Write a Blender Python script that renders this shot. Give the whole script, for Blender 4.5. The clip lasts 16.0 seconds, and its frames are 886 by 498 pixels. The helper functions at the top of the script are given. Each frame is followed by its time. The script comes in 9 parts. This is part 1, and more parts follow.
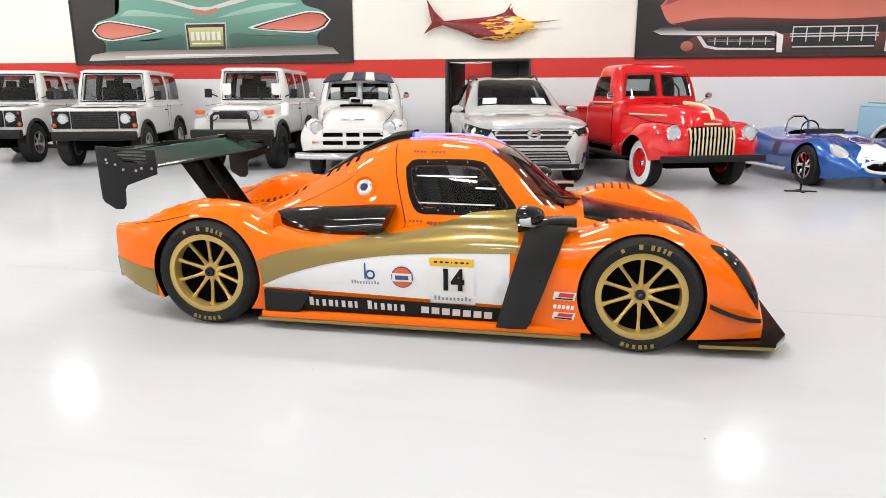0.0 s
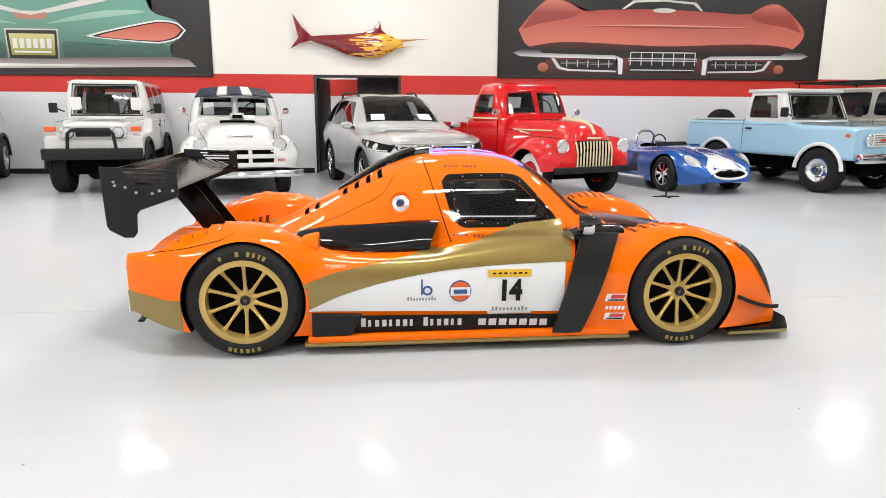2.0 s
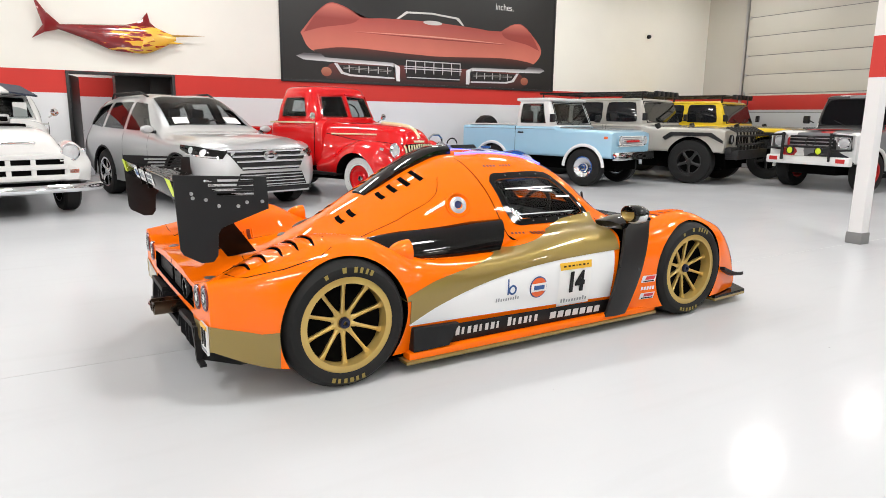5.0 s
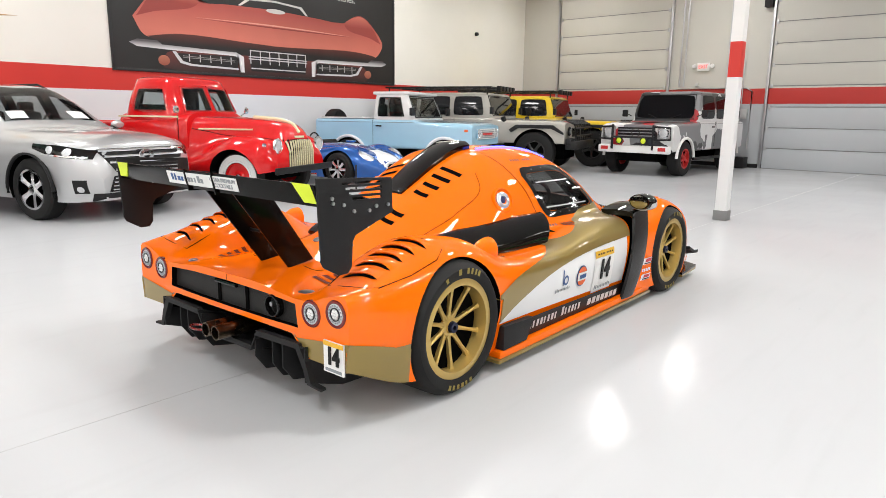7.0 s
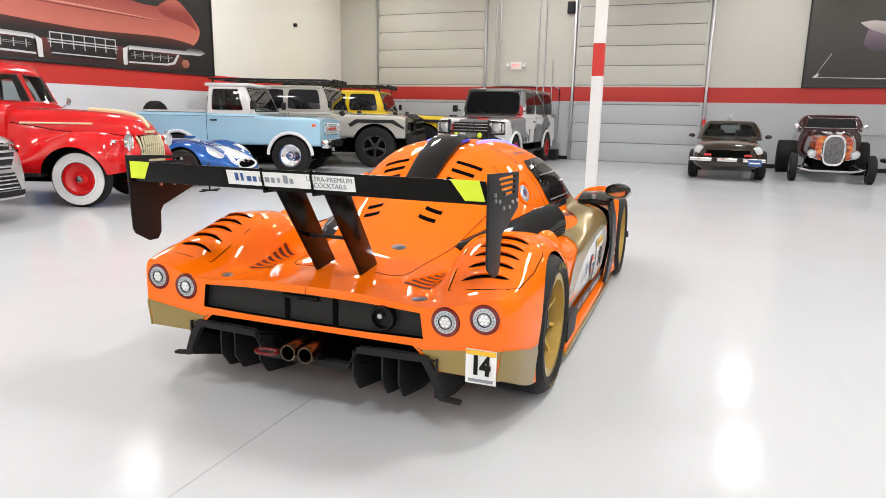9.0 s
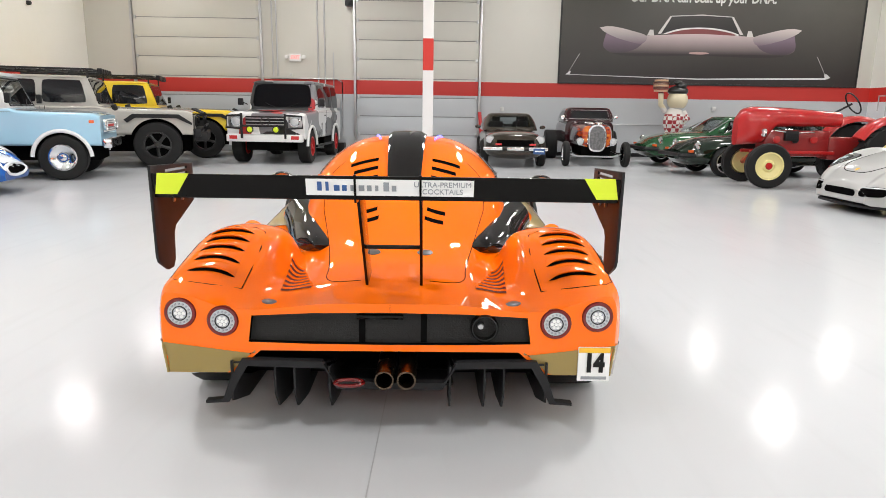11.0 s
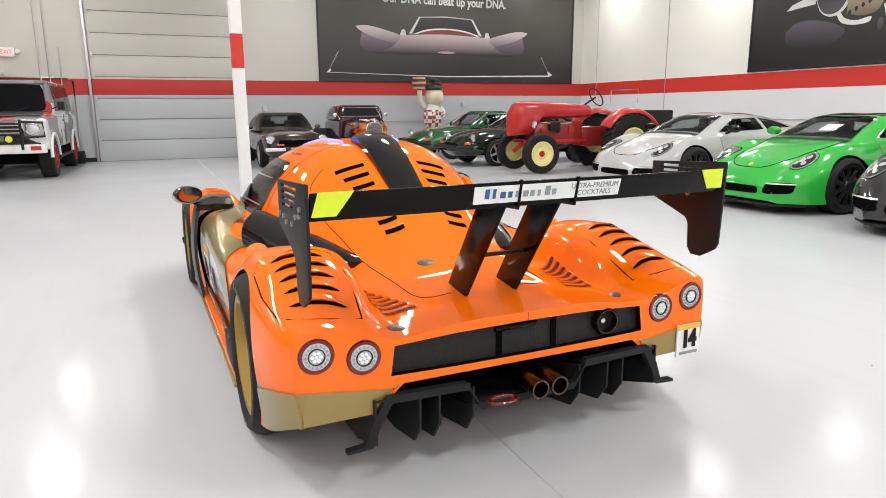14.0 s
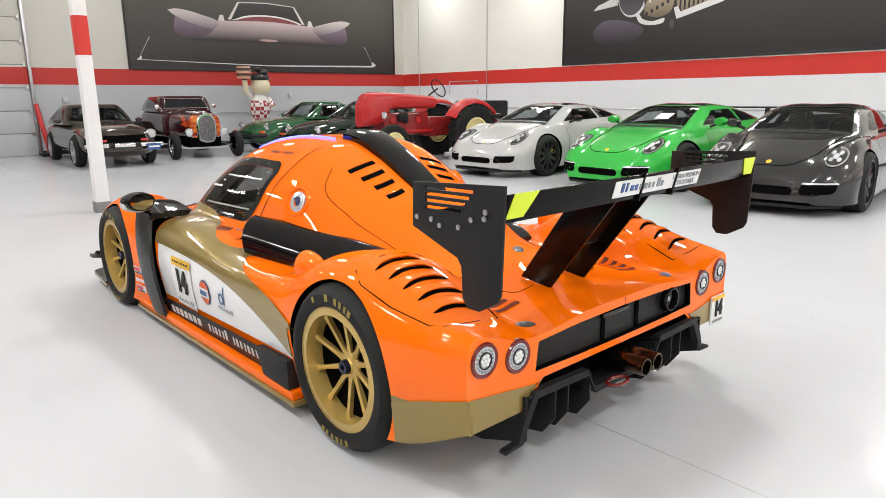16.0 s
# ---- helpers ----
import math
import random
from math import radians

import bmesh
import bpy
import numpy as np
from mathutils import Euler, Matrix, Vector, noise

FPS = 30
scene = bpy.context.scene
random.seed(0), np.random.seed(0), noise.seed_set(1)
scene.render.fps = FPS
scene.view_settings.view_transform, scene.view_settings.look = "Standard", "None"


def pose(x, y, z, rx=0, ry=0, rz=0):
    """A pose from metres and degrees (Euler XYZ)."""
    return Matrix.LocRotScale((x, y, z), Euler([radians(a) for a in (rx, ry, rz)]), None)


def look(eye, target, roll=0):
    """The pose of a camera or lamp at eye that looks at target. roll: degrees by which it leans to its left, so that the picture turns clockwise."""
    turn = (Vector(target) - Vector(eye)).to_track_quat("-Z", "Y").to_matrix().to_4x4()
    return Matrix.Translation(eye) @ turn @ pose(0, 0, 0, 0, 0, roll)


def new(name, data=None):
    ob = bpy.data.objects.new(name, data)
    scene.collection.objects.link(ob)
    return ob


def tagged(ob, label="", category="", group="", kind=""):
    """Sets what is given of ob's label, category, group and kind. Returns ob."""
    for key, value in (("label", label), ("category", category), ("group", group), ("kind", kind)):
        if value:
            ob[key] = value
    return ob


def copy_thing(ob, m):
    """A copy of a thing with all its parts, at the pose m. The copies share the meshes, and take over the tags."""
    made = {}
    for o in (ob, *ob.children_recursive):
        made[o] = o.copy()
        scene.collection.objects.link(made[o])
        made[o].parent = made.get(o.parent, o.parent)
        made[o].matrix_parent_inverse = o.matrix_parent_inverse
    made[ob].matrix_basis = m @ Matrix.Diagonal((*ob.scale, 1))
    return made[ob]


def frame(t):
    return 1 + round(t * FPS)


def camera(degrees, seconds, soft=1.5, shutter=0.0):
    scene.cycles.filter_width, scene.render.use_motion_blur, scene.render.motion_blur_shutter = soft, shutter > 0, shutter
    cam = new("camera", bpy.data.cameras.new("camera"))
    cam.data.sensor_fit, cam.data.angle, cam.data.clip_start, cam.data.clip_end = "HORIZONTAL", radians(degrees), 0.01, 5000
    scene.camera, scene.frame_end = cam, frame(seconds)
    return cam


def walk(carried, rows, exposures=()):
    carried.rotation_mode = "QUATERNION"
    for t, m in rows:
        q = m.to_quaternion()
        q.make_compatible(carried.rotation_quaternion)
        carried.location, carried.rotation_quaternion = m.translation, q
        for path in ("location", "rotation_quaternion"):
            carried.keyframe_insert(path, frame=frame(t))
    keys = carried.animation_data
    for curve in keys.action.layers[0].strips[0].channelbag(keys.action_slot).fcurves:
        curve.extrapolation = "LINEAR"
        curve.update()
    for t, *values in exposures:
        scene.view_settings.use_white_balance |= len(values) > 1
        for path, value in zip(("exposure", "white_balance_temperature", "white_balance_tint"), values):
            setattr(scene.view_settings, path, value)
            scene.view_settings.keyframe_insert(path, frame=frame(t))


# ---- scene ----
cam = camera(67.9, 16.0, 0.45)
PATH = [
    (0, (2.211, -4.473, 1.416), (1.829, -2.566, 0.952), 0.0),
    (0.5, (1.89, -4.545, 1.413), (1.634, -2.614, 0.96), -0.0),
    (1, (1.55, -4.598, 1.419), (1.427, -2.651, 0.979), 0.1),
    (1.5, (1.191, -4.602, 1.416), (1.212, -2.65, 0.984), 0.3),
    (2, (0.824, -4.589, 1.406), (0.995, -2.64, 0.99), 0.3),
    (2.5, (0.45, -4.525, 1.382), (0.766, -2.593, 0.973), 0.4),
    (3, (0.1, -4.434, 1.369), (0.552, -2.529, 0.964), 0.3),
    (3.5, (-0.239, -4.32, 1.364), (0.347, -2.451, 0.958), 0.3),
    (4, (-0.572, -4.161, 1.347), (0.153, -2.342, 0.942), 0.2),
    (4.2, (-0.691, -4.097, 1.335), (0.092, -2.3, 0.935), 0.3),
    (6.3, (-1.98, -3.25, 1.346), (-0.643, -1.817, 0.947), 0.8),
    (6.5, (-2.067, -3.123, 1.339), (-0.694, -1.726, 0.937), 0.7),
    (7, (-2.309, -2.829, 1.331), (-0.825, -1.549, 0.931), 0.7),
    (7.5, (-2.518, -2.517, 1.323), (-0.937, -1.362, 0.916), 0.6),
    (8, (-2.67, -2.193, 1.313), (-1.003, -1.166, 0.904), 0.7),
    (8.5, (-2.823, -1.865, 1.308), (-1.073, -0.983, 0.905), 1.1),
    (9, (-2.929, -1.551, 1.293), (-1.112, -0.818, 0.889), 1.1),
    (9.5, (-3.012, -1.23, 1.284), (-1.14, -0.654, 0.882), 0.8),
    (9.7, (-3.047, -1.109, 1.262), (-1.154, -0.59, 0.876), 0.8),
    (11.8, (-3.059, 0.181, 1.306), (-1.116, -0.03, 0.883), 0.5),
    (12, (-3.045, 0.231, 1.297), (-1.101, 0.001, 0.886), 0.2),
    (12.5, (-2.969, 0.485, 1.297), (-1.048, 0.11, 0.885), -0.1),
    (13, (-2.886, 0.735, 1.297), (-0.998, 0.221, 0.885), -0.3),
    (13.5, (-2.768, 0.979, 1.3), (-0.922, 0.331, 0.885), -0.4),
    (14, (-2.652, 1.232, 1.298), (-0.862, 0.442, 0.882), -0.4),
    (14.5, (-2.526, 1.468, 1.299), (-0.803, 0.542, 0.881), -0.4),
    (15, (-2.367, 1.708, 1.312), (-0.723, 0.654, 0.884), -0.5),
    (15.5, (-2.204, 1.951, 1.301), (-0.646, 0.771, 0.876), -0.2),
    (16, (-2.038, 2.183, 1.335), (-0.573, 0.898, 0.885), -0.5),
]
walk(cam, [(t, look(eye, target, roll)) for t, eye, target, roll in PATH])
# ---- light ----
world = bpy.data.worlds.new("hall")
scene.world = world
world.use_nodes = True
world.node_tree.nodes["Background"].inputs[0].default_value = (0.9, 0.95, 1.0, 1)
world.node_tree.nodes["Background"].inputs[1].default_value = 0.02
scene.view_settings.exposure = 0.0

CEIL = 6.0
NORTH, EAST, SOUTH, WEST = 10.35, 17.06, -12.8, -14.5
LAMP_WATTS = 106.0
# x -13.6 and y -11.6 extend the grid with unseen lamps for fill
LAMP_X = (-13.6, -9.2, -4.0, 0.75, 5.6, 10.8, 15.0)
LAMP_Y = (-11.6, -7.8, -2.6, 3.4, 8.0)


# ---- mesh helpers ----
def spline(knots, x):
    """Smooth curve without overshoot through (x, value) knots."""
    xs = np.array([k[0] for k in knots], float)
    ys = np.array([k[1] for k in knots], float)
    h = np.diff(xs)
    d = np.diff(ys) / h
    m = np.zeros(len(xs))
    m[0], m[-1] = d[0], d[-1]
    for i in range(1, len(xs) - 1):
        if d[i - 1] * d[i] > 0:
            w1, w2 = 2 * h[i] + h[i - 1], h[i] + 2 * h[i - 1]
            m[i] = (w1 + w2) / (w1 / d[i - 1] + w2 / d[i])
    x = min(max(x, xs[0]), xs[-1])
    i = min(max(int(np.searchsorted(xs, x)) - 1, 0), len(h) - 1)
    s = (x - xs[i]) / h[i]
    return float((2 * s**3 - 3 * s**2 + 1) * ys[i] + (s**3 - 2 * s**2 + s) * h[i] * m[i]
                 + (-2 * s**3 + 3 * s**2) * ys[i + 1] + (s**3 - s**2) * h[i] * m[i + 1])


def curve_through(points, per):
    """Catmull-Rom samples through 2D points, per samples a span."""
    p = [np.array(q, float) for q in points]
    p = [2 * p[0] - p[1]] + p + [2 * p[-1] - p[-2]]
    out = []
    for i in range(1, len(p) - 2):
        t = [0.0]
        for a, b in zip(p[i - 1:i + 2], p[i:i + 3]):
            t.append(t[-1] + max(np.linalg.norm(b - a), 1e-4) ** 0.5)
        for k in range(per):
            u = t[1] + (t[2] - t[1]) * k / per
            a1 = ((t[1] - u) * p[i - 1] + (u - t[0]) * p[i]) / (t[1] - t[0])
            a2 = ((t[2] - u) * p[i] + (u - t[1]) * p[i + 1]) / (t[2] - t[1])
            a3 = ((t[3] - u) * p[i + 1] + (u - t[2]) * p[i + 2]) / (t[3] - t[2])
            b1 = ((t[2] - u) * a1 + (u - t[0]) * a2) / (t[2] - t[0])
            b2 = ((t[3] - u) * a2 + (u - t[1]) * a3) / (t[3] - t[1])
            out.append(((t[2] - u) * b1 + (u - t[1]) * b2) / (t[2] - t[1]))
    out.append(p[-2])
    return out


def finish(bm, angle=35):
    mesh = bpy.data.meshes.new("mesh")
    bmesh.ops.recalc_face_normals(bm, faces=bm.faces)
    bm.to_mesh(mesh)
    bm.free()
    for poly in mesh.polygons:
        poly.use_smooth = True
    mesh.set_sharp_from_angle(angle=radians(angle))
    return mesh


def part(name, bm, material, parent=None, label="", angle=35):
    """Links a bmesh as one mesh object, under a thing or a part."""
    ob = new(name, finish(bm, angle) if isinstance(bm, bmesh.types.BMesh) else bm)
    if material and not ob.data.materials:
        ob.data.materials.append(material)
    if parent:
        ob.parent = parent
    return tagged(ob, label)


def thing(name, m, label, category, group=""):
    ob = new(name)
    ob.empty_display_size = 0.2
    ob.matrix_basis = m
    return tagged(ob, label, category, group)


def structure(name, bm, material, label="", category=""):
    return tagged(part(name, bm, material), label, category, kind="structure")


def box(x0, x1, y0, y1, z0, z1, bevel=0.0, bm=None, m=None):
    """A box between bounds, its edges rounded by bevel."""
    own = bmesh.new()
    bmesh.ops.create_cube(own, size=1.0)
    for v in own.verts:
        v.co = Vector(((x0 + x1) / 2 + v.co.x * (x1 - x0), (y0 + y1) / 2 + v.co.y * (y1 - y0), (z0 + z1) / 2 + v.co.z * (z1 - z0)))
    if bevel:
        bmesh.ops.bevel(own, geom=own.edges[:], offset=bevel, segments=2, affect="EDGES", profile=0.6)
    return merge(bm, own, m)


def merge(bm, own, m=None):
    if m is not None:
        own.transform(m)
    if bm is None:
        return own
    mesh = bpy.data.meshes.new("tmp")
    own.to_mesh(mesh)
    own.free()
    bm.from_mesh(mesh)
    bpy.data.meshes.remove(mesh)
    return bm


def lathe(profile, segments=32, bm=None, m=None, closed=False):
    """Turns an (r, y) profile round the y axis."""
    own = bmesh.new()
    rings = []
    for r, y in profile:
        rings.append([own.verts.new((r * math.cos(2 * math.pi * k / segments), y, r * math.sin(2 * math.pi * k / segments))) for k in range(segments)])
    pairs = list(zip(rings, rings[1:])) + ([(rings[-1], rings[0])] if closed else [])
    for a, b in pairs:
        for k in range(segments):
            own.faces.new((a[k], a[(k + 1) % segments], b[(k + 1) % segments], b[k]))
    if not closed:
        for ring, r in ((rings[0], profile[0][0]), (rings[-1], profile[-1][0])):
            if r > 1e-5:
                own.faces.new(ring)
    bmesh.ops.remove_doubles(own, verts=own.verts, dist=1e-6)
    return merge(bm, own, m)


def rod(points, r, sides=8, bm=None, closed=False, m=None):
    """A round bar along 3D points."""
    own = bmesh.new()
    pts = [Vector(p) for p in points]
    rings = []
    n = len(pts)
    for i, p in enumerate(pts):
        a = pts[i - 1] if i or closed else p
        b = pts[(i + 1) % n] if i < n - 1 or closed else p
        d = (b - a).normalized()
        side = d.cross(Vector((0, 0, 1)))
        side = side.normalized() if side.length > 1e-3 else Vector((1, 0, 0))
        up = side.cross(d)
        rings.append([own.verts.new(p + r * (math.cos(2 * math.pi * k / sides) * side + math.sin(2 * math.pi * k / sides) * up)) for k in range(sides)])
    for i in range(n - (0 if closed else 1)):
        a, b = rings[i], rings[(i + 1) % n]
        for k in range(sides):
            own.faces.new((a[k], a[(k + 1) % sides], b[(k + 1) % sides], b[k]))
    if not closed:
        own.faces.new(rings[0])
        own.faces.new(rings[-1])
    return merge(bm, own, m)


def prism(outline, axis, lo, hi, bevel=0.0, bm=None, m=None):
    """A flat outline drawn out along an axis. outline: pairs in the two other axes, in order."""
    own = bmesh.new()

    def place(a, b, c):
        return {"x": (c, a, b), "y": (a, c, b), "z": (a, b, c)}[axis]

    low = [own.verts.new(place(a, b, lo)) for a, b in outline]
    high = [own.verts.new(place(a, b, hi)) for a, b in outline]
    own.faces.new(low)
    own.faces.new(high)
    for k in range(len(low)):
        j = (k + 1) % len(low)
        own.faces.new((low[k], low[j], high[j], high[k]))
    bmesh.ops.recalc_face_normals(own, faces=own.faces)
    if bevel:
        bmesh.ops.bevel(own, geom=own.edges[:], offset=bevel, segments=2, affect="EDGES", profile=0.6)
    return merge(bm, own, m)


def skin(rows, close=False, caps=True, bm=None):
    """A surface through rows of points; close joins each row's ends."""
    own = bmesh.new()
    grid = [[own.verts.new(p) for p in row] for row in rows]
    n = len(grid[0])
    for a, b in zip(grid, grid[1:]):
        for k in range(n if close else n - 1):
            j = (k + 1) % n
            own.faces.new((a[k], a[j], b[j], b[k]))
    if caps and close:
        own.faces.new(grid[0])
        own.faces.new(grid[-1])
    return merge(bm, own)


def cut(mesh, cutters, wells=None, well_material=None):
    """The mesh less each cutter; faces that the cut laid bare take the second material."""
    from_ob = bpy.data.objects.new("cut", mesh)
    scene.collection.objects.link(from_ob)
    mesh.materials.append(well_material) if well_material else None
    blades = []
    for bm in cutters:
        other = bpy.data.meshes.new("cutter")
        bmesh.ops.recalc_face_normals(bm, faces=bm.faces)
        bm.to_mesh(other)
        bm.free()
        other.materials.append(None)
        other.materials.append(None)
        for poly in other.polygons:
            poly.material_index = 1
        ob = bpy.data.objects.new("cutter", other)
        scene.collection.objects.link(ob)
        blades.append(ob)
        mod = from_ob.modifiers.new("cut", "BOOLEAN")
        mod.operation, mod.solver, mod.object = "DIFFERENCE", "EXACT", ob
    made = bpy.data.meshes.new_from_object(from_ob.evaluated_get(bpy.context.evaluated_depsgraph_get()))
    for ob in (from_ob, *blades):
        bpy.data.objects.remove(ob)
    for poly in made.polygons:
        poly.use_smooth = True
    made.set_sharp_from_angle(angle=radians(38))
    return made


def tree_of(mesh):
    from mathutils.bvhtree import BVHTree
    return BVHTree.FromPolygons([v.co for v in mesh.vertices], [p.vertices[:] for p in mesh.polygons])


def on_skin(tree, a, b, axis, side, lift, near=True):
    """The point of a body under (a, b), seen along an axis from a side (+1 or -1), lifted off it."""
    far = 6.0 * side
    start = {"x": (far, a, b), "y": (a, far, b), "z": (a, b, far)}[axis]
    way = {"x": (-side, 0, 0), "y": (0, -side, 0), "z": (0, 0, -side)}[axis]
    place, normal, _, _ = tree.ray_cast(Vector(start), Vector(way))
    if place is None:
        if not near:
            return None
        place, normal, _, _ = tree.find_nearest(Vector({"x": (0.0, a, b), "y": (a, 0.6 * side, b), "z": (a, b, 0.5)}[axis]))
    if normal.dot(Vector(way)) > 0:
        normal = -normal
    return place + normal * lift


def strip(tree, low, high, a0, a1, axis, side, lift=0.004, na=24, nb=8, bm=None, m=None, thick=0.0):
    """A panel lying on a body: between the curves low(a) and high(a), for a from a0 to a1."""
    low_f = low if callable(low) else (lambda a: spline(low, a))
    high_f = high if callable(high) else (lambda a: spline(high, a))
    own = bmesh.new()
    rows = []
    for i in range(na + 1):
        a = a0 + (a1 - a0) * i / na
        lo, hi = low_f(a), high_f(a)
        row = []
        for k in range(nb + 1):
            p = on_skin(tree, a, lo + (hi - lo) * k / nb, axis, side, lift, False)
            row.append(own.verts.new(p) if p is not None else None)
        rows.append(row)
    for r, q in zip(rows, rows[1:]):
        for k in range(nb):
            quad = (r[k], r[k + 1], q[k + 1], q[k])
            if all(quad):
                pts = [v.co for v in quad]
                if max((pts[n] - pts[n - 1]).length for n in range(4)) < 0.35:
                    own.faces.new(quad)
    bmesh.ops.recalc_face_normals(own, faces=own.faces)
    if thick:
        bmesh.ops.solidify(own, geom=own.faces[:], thickness=thick)
    return merge(bm, own, m)


def quad(tree, corners, axis, side, lift=0.004, na=10, nb=6, bm=None, rounded=0.0):
    """A four-cornered panel on a body; corners in order round it."""
    own = bmesh.new()
    c = [np.array(p, float) for p in corners]
    rows = []
    for i in range(na + 1):
        u = i / na
        row = []
        for k in range(nb + 1):
            v = k / nb
            uu, vv = u, v
            if rounded:
                du = rounded * (abs(2 * v - 1) ** 6)
                dv = rounded * (abs(2 * u - 1) ** 6)
                uu, vv = 0.5 + (u - 0.5) * (1 - du), 0.5 + (v - 0.5) * (1 - dv)
            p = (1 - uu) * (1 - vv) * c[0] + uu * (1 - vv) * c[1] + uu * vv * c[2] + (1 - uu) * vv * c[3]
            q = on_skin(tree, p[0], p[1], axis, side, lift, False)
            row.append(own.verts.new(q) if q is not None else None)
        rows.append(row)
    for r, q in zip(rows, rows[1:]):
        for k in range(nb):
            four = (r[k], r[k + 1], q[k + 1], q[k])
            if all(four):
                pts = [v.co for v in four]
                if max((pts[n] - pts[n - 1]).length for n in range(4)) < 0.3:
                    own.faces.new(four)
    bmesh.ops.recalc_face_normals(own, faces=own.faces)
    return merge(bm, own)


def disc(tree, a, b, r, axis, side, lift=0.004, bm=None, rings=3, seg=24, hole=0.0):
    own = bmesh.new()
    rows = []
    for i in range(rings + 1):
        q = hole + (r - hole) * i / rings
        pts = [on_skin(tree, a + max(q, 1e-4) * math.cos(2 * math.pi * k / seg), b + max(q, 1e-4) * math.sin(2 * math.pi * k / seg), axis, side, lift) for k in range(seg)]
        rows.append([own.verts.new(p) if p is not None else None for p in pts])
    for r0, r1 in zip(rows, rows[1:]):
        for k in range(seg):
            four = (r0[k], r0[(k + 1) % seg], r1[(k + 1) % seg], r1[k])
            if all(four):
                own.faces.new(four)
    bmesh.ops.remove_doubles(own, verts=own.verts, dist=2e-4)
    bmesh.ops.recalc_face_normals(own, faces=own.faces)
    return merge(bm, own)


def letters(text, size, material, name, parent=None, m=None, label="", squeeze=1.0, depth=0.002, bold=0.0):
    """Raised lettering, lying in its own x-y plane, centred on the origin, then posed."""
    data = bpy.data.curves.new(name, "FONT")
    data.body, data.size, data.extrude, data.offset = text, size, depth, bold
    data.align_x, data.align_y = "CENTER", "CENTER"
    ob = new(name, data)
    mesh = bpy.data.meshes.new_from_object(ob.evaluated_get(bpy.context.evaluated_depsgraph_get()))
    bpy.data.objects.remove(ob)
    mesh.transform(Matrix.Diagonal((squeeze, 1, 1, 1)))
    if m is not None:
        mesh.transform(m)
    mesh.materials.clear()
    mesh.materials.append(material)
    made = new(name, mesh)
    if parent:
        made.parent = parent
    return tagged(made, label)


# ---- materials ----
def material(name, color, rough=0.5, metal=0.0, coat=0.0, vary=0.06, scale=6.0, grain=0.0, grain_scale=180.0, spec=0.5, emit=0.0, rough_vary=0.06, alpha=1.0, trans=0.0):
    """A surface whose colour and gloss drift at two scales, with fine relief."""
    mat = bpy.data.materials.new(name)
    mat.use_nodes = True
    tree = mat.node_tree
    node = tree.nodes["Principled BSDF"]
    coords = tree.nodes.new("ShaderNodeTexCoord")
    big = tree.nodes.new("ShaderNodeTexNoise")
    big.inputs["Scale"].default_value, big.inputs["Detail"].default_value = scale, 6.0
    tree.links.new(coords.outputs["Object"], big.inputs["Vector"])
    ramp = tree.nodes.new("ShaderNodeMapRange")
    ramp.inputs[3].default_value, ramp.inputs[4].default_value = 1 - vary, 1 + vary
    tree.links.new(big.outputs["Fac"], ramp.inputs[0])
    mix = tree.nodes.new("ShaderNodeMix")
    mix.data_type, mix.blend_type = "RGBA", "MULTIPLY"
    mix.inputs[0].default_value = 1.0
    mix.inputs[6].default_value = (*color, 1)
    tree.links.new(ramp.outputs[0], mix.inputs[7])
    tree.links.new(mix.outputs[2], node.inputs["Base Color"])
    gloss = tree.nodes.new("ShaderNodeMapRange")
    gloss.inputs[3].default_value, gloss.inputs[4].default_value = max(rough - rough_vary, 0.02), rough + rough_vary
    tree.links.new(big.outputs["Fac"], gloss.inputs[0])
    tree.links.new(gloss.outputs[0], node.inputs["Roughness"])
    node.inputs["Metallic"].default_value = metal
    node.inputs["Specular IOR Level"].default_value = spec
    node.inputs["Coat Weight"].default_value = coat
    node.inputs["Coat Roughness"].default_value = 0.03
    node.inputs["Transmission Weight"].default_value = trans
    if grain:
        fine = tree.nodes.new("ShaderNodeTexNoise")
        fine.inputs["Scale"].default_value, fine.inputs["Detail"].default_value = grain_scale, 3.0
        tree.links.new(coords.outputs["Object"], fine.inputs["Vector"])
        bump = tree.nodes.new("ShaderNodeBump")
        bump.inputs["Strength"].default_value, bump.inputs["Distance"].default_value = grain, 0.002
        tree.links.new(fine.outputs["Fac"], bump.inputs["Height"])
        tree.links.new(bump.outputs[0], node.inputs["Normal"])
    if emit:
        node.inputs["Emission Color"].default_value = (*color, 1)
        node.inputs["Emission Strength"].default_value = emit
    return mat


def paint(name, color, rough=0.3, metal=0.0, coat=1.0, spec=0.15):
    return material(name, color, rough, metal, coat, vary=0.03, scale=3.0, rough_vary=0.03, grain=0.03, grain_scale=60.0, spec=spec)


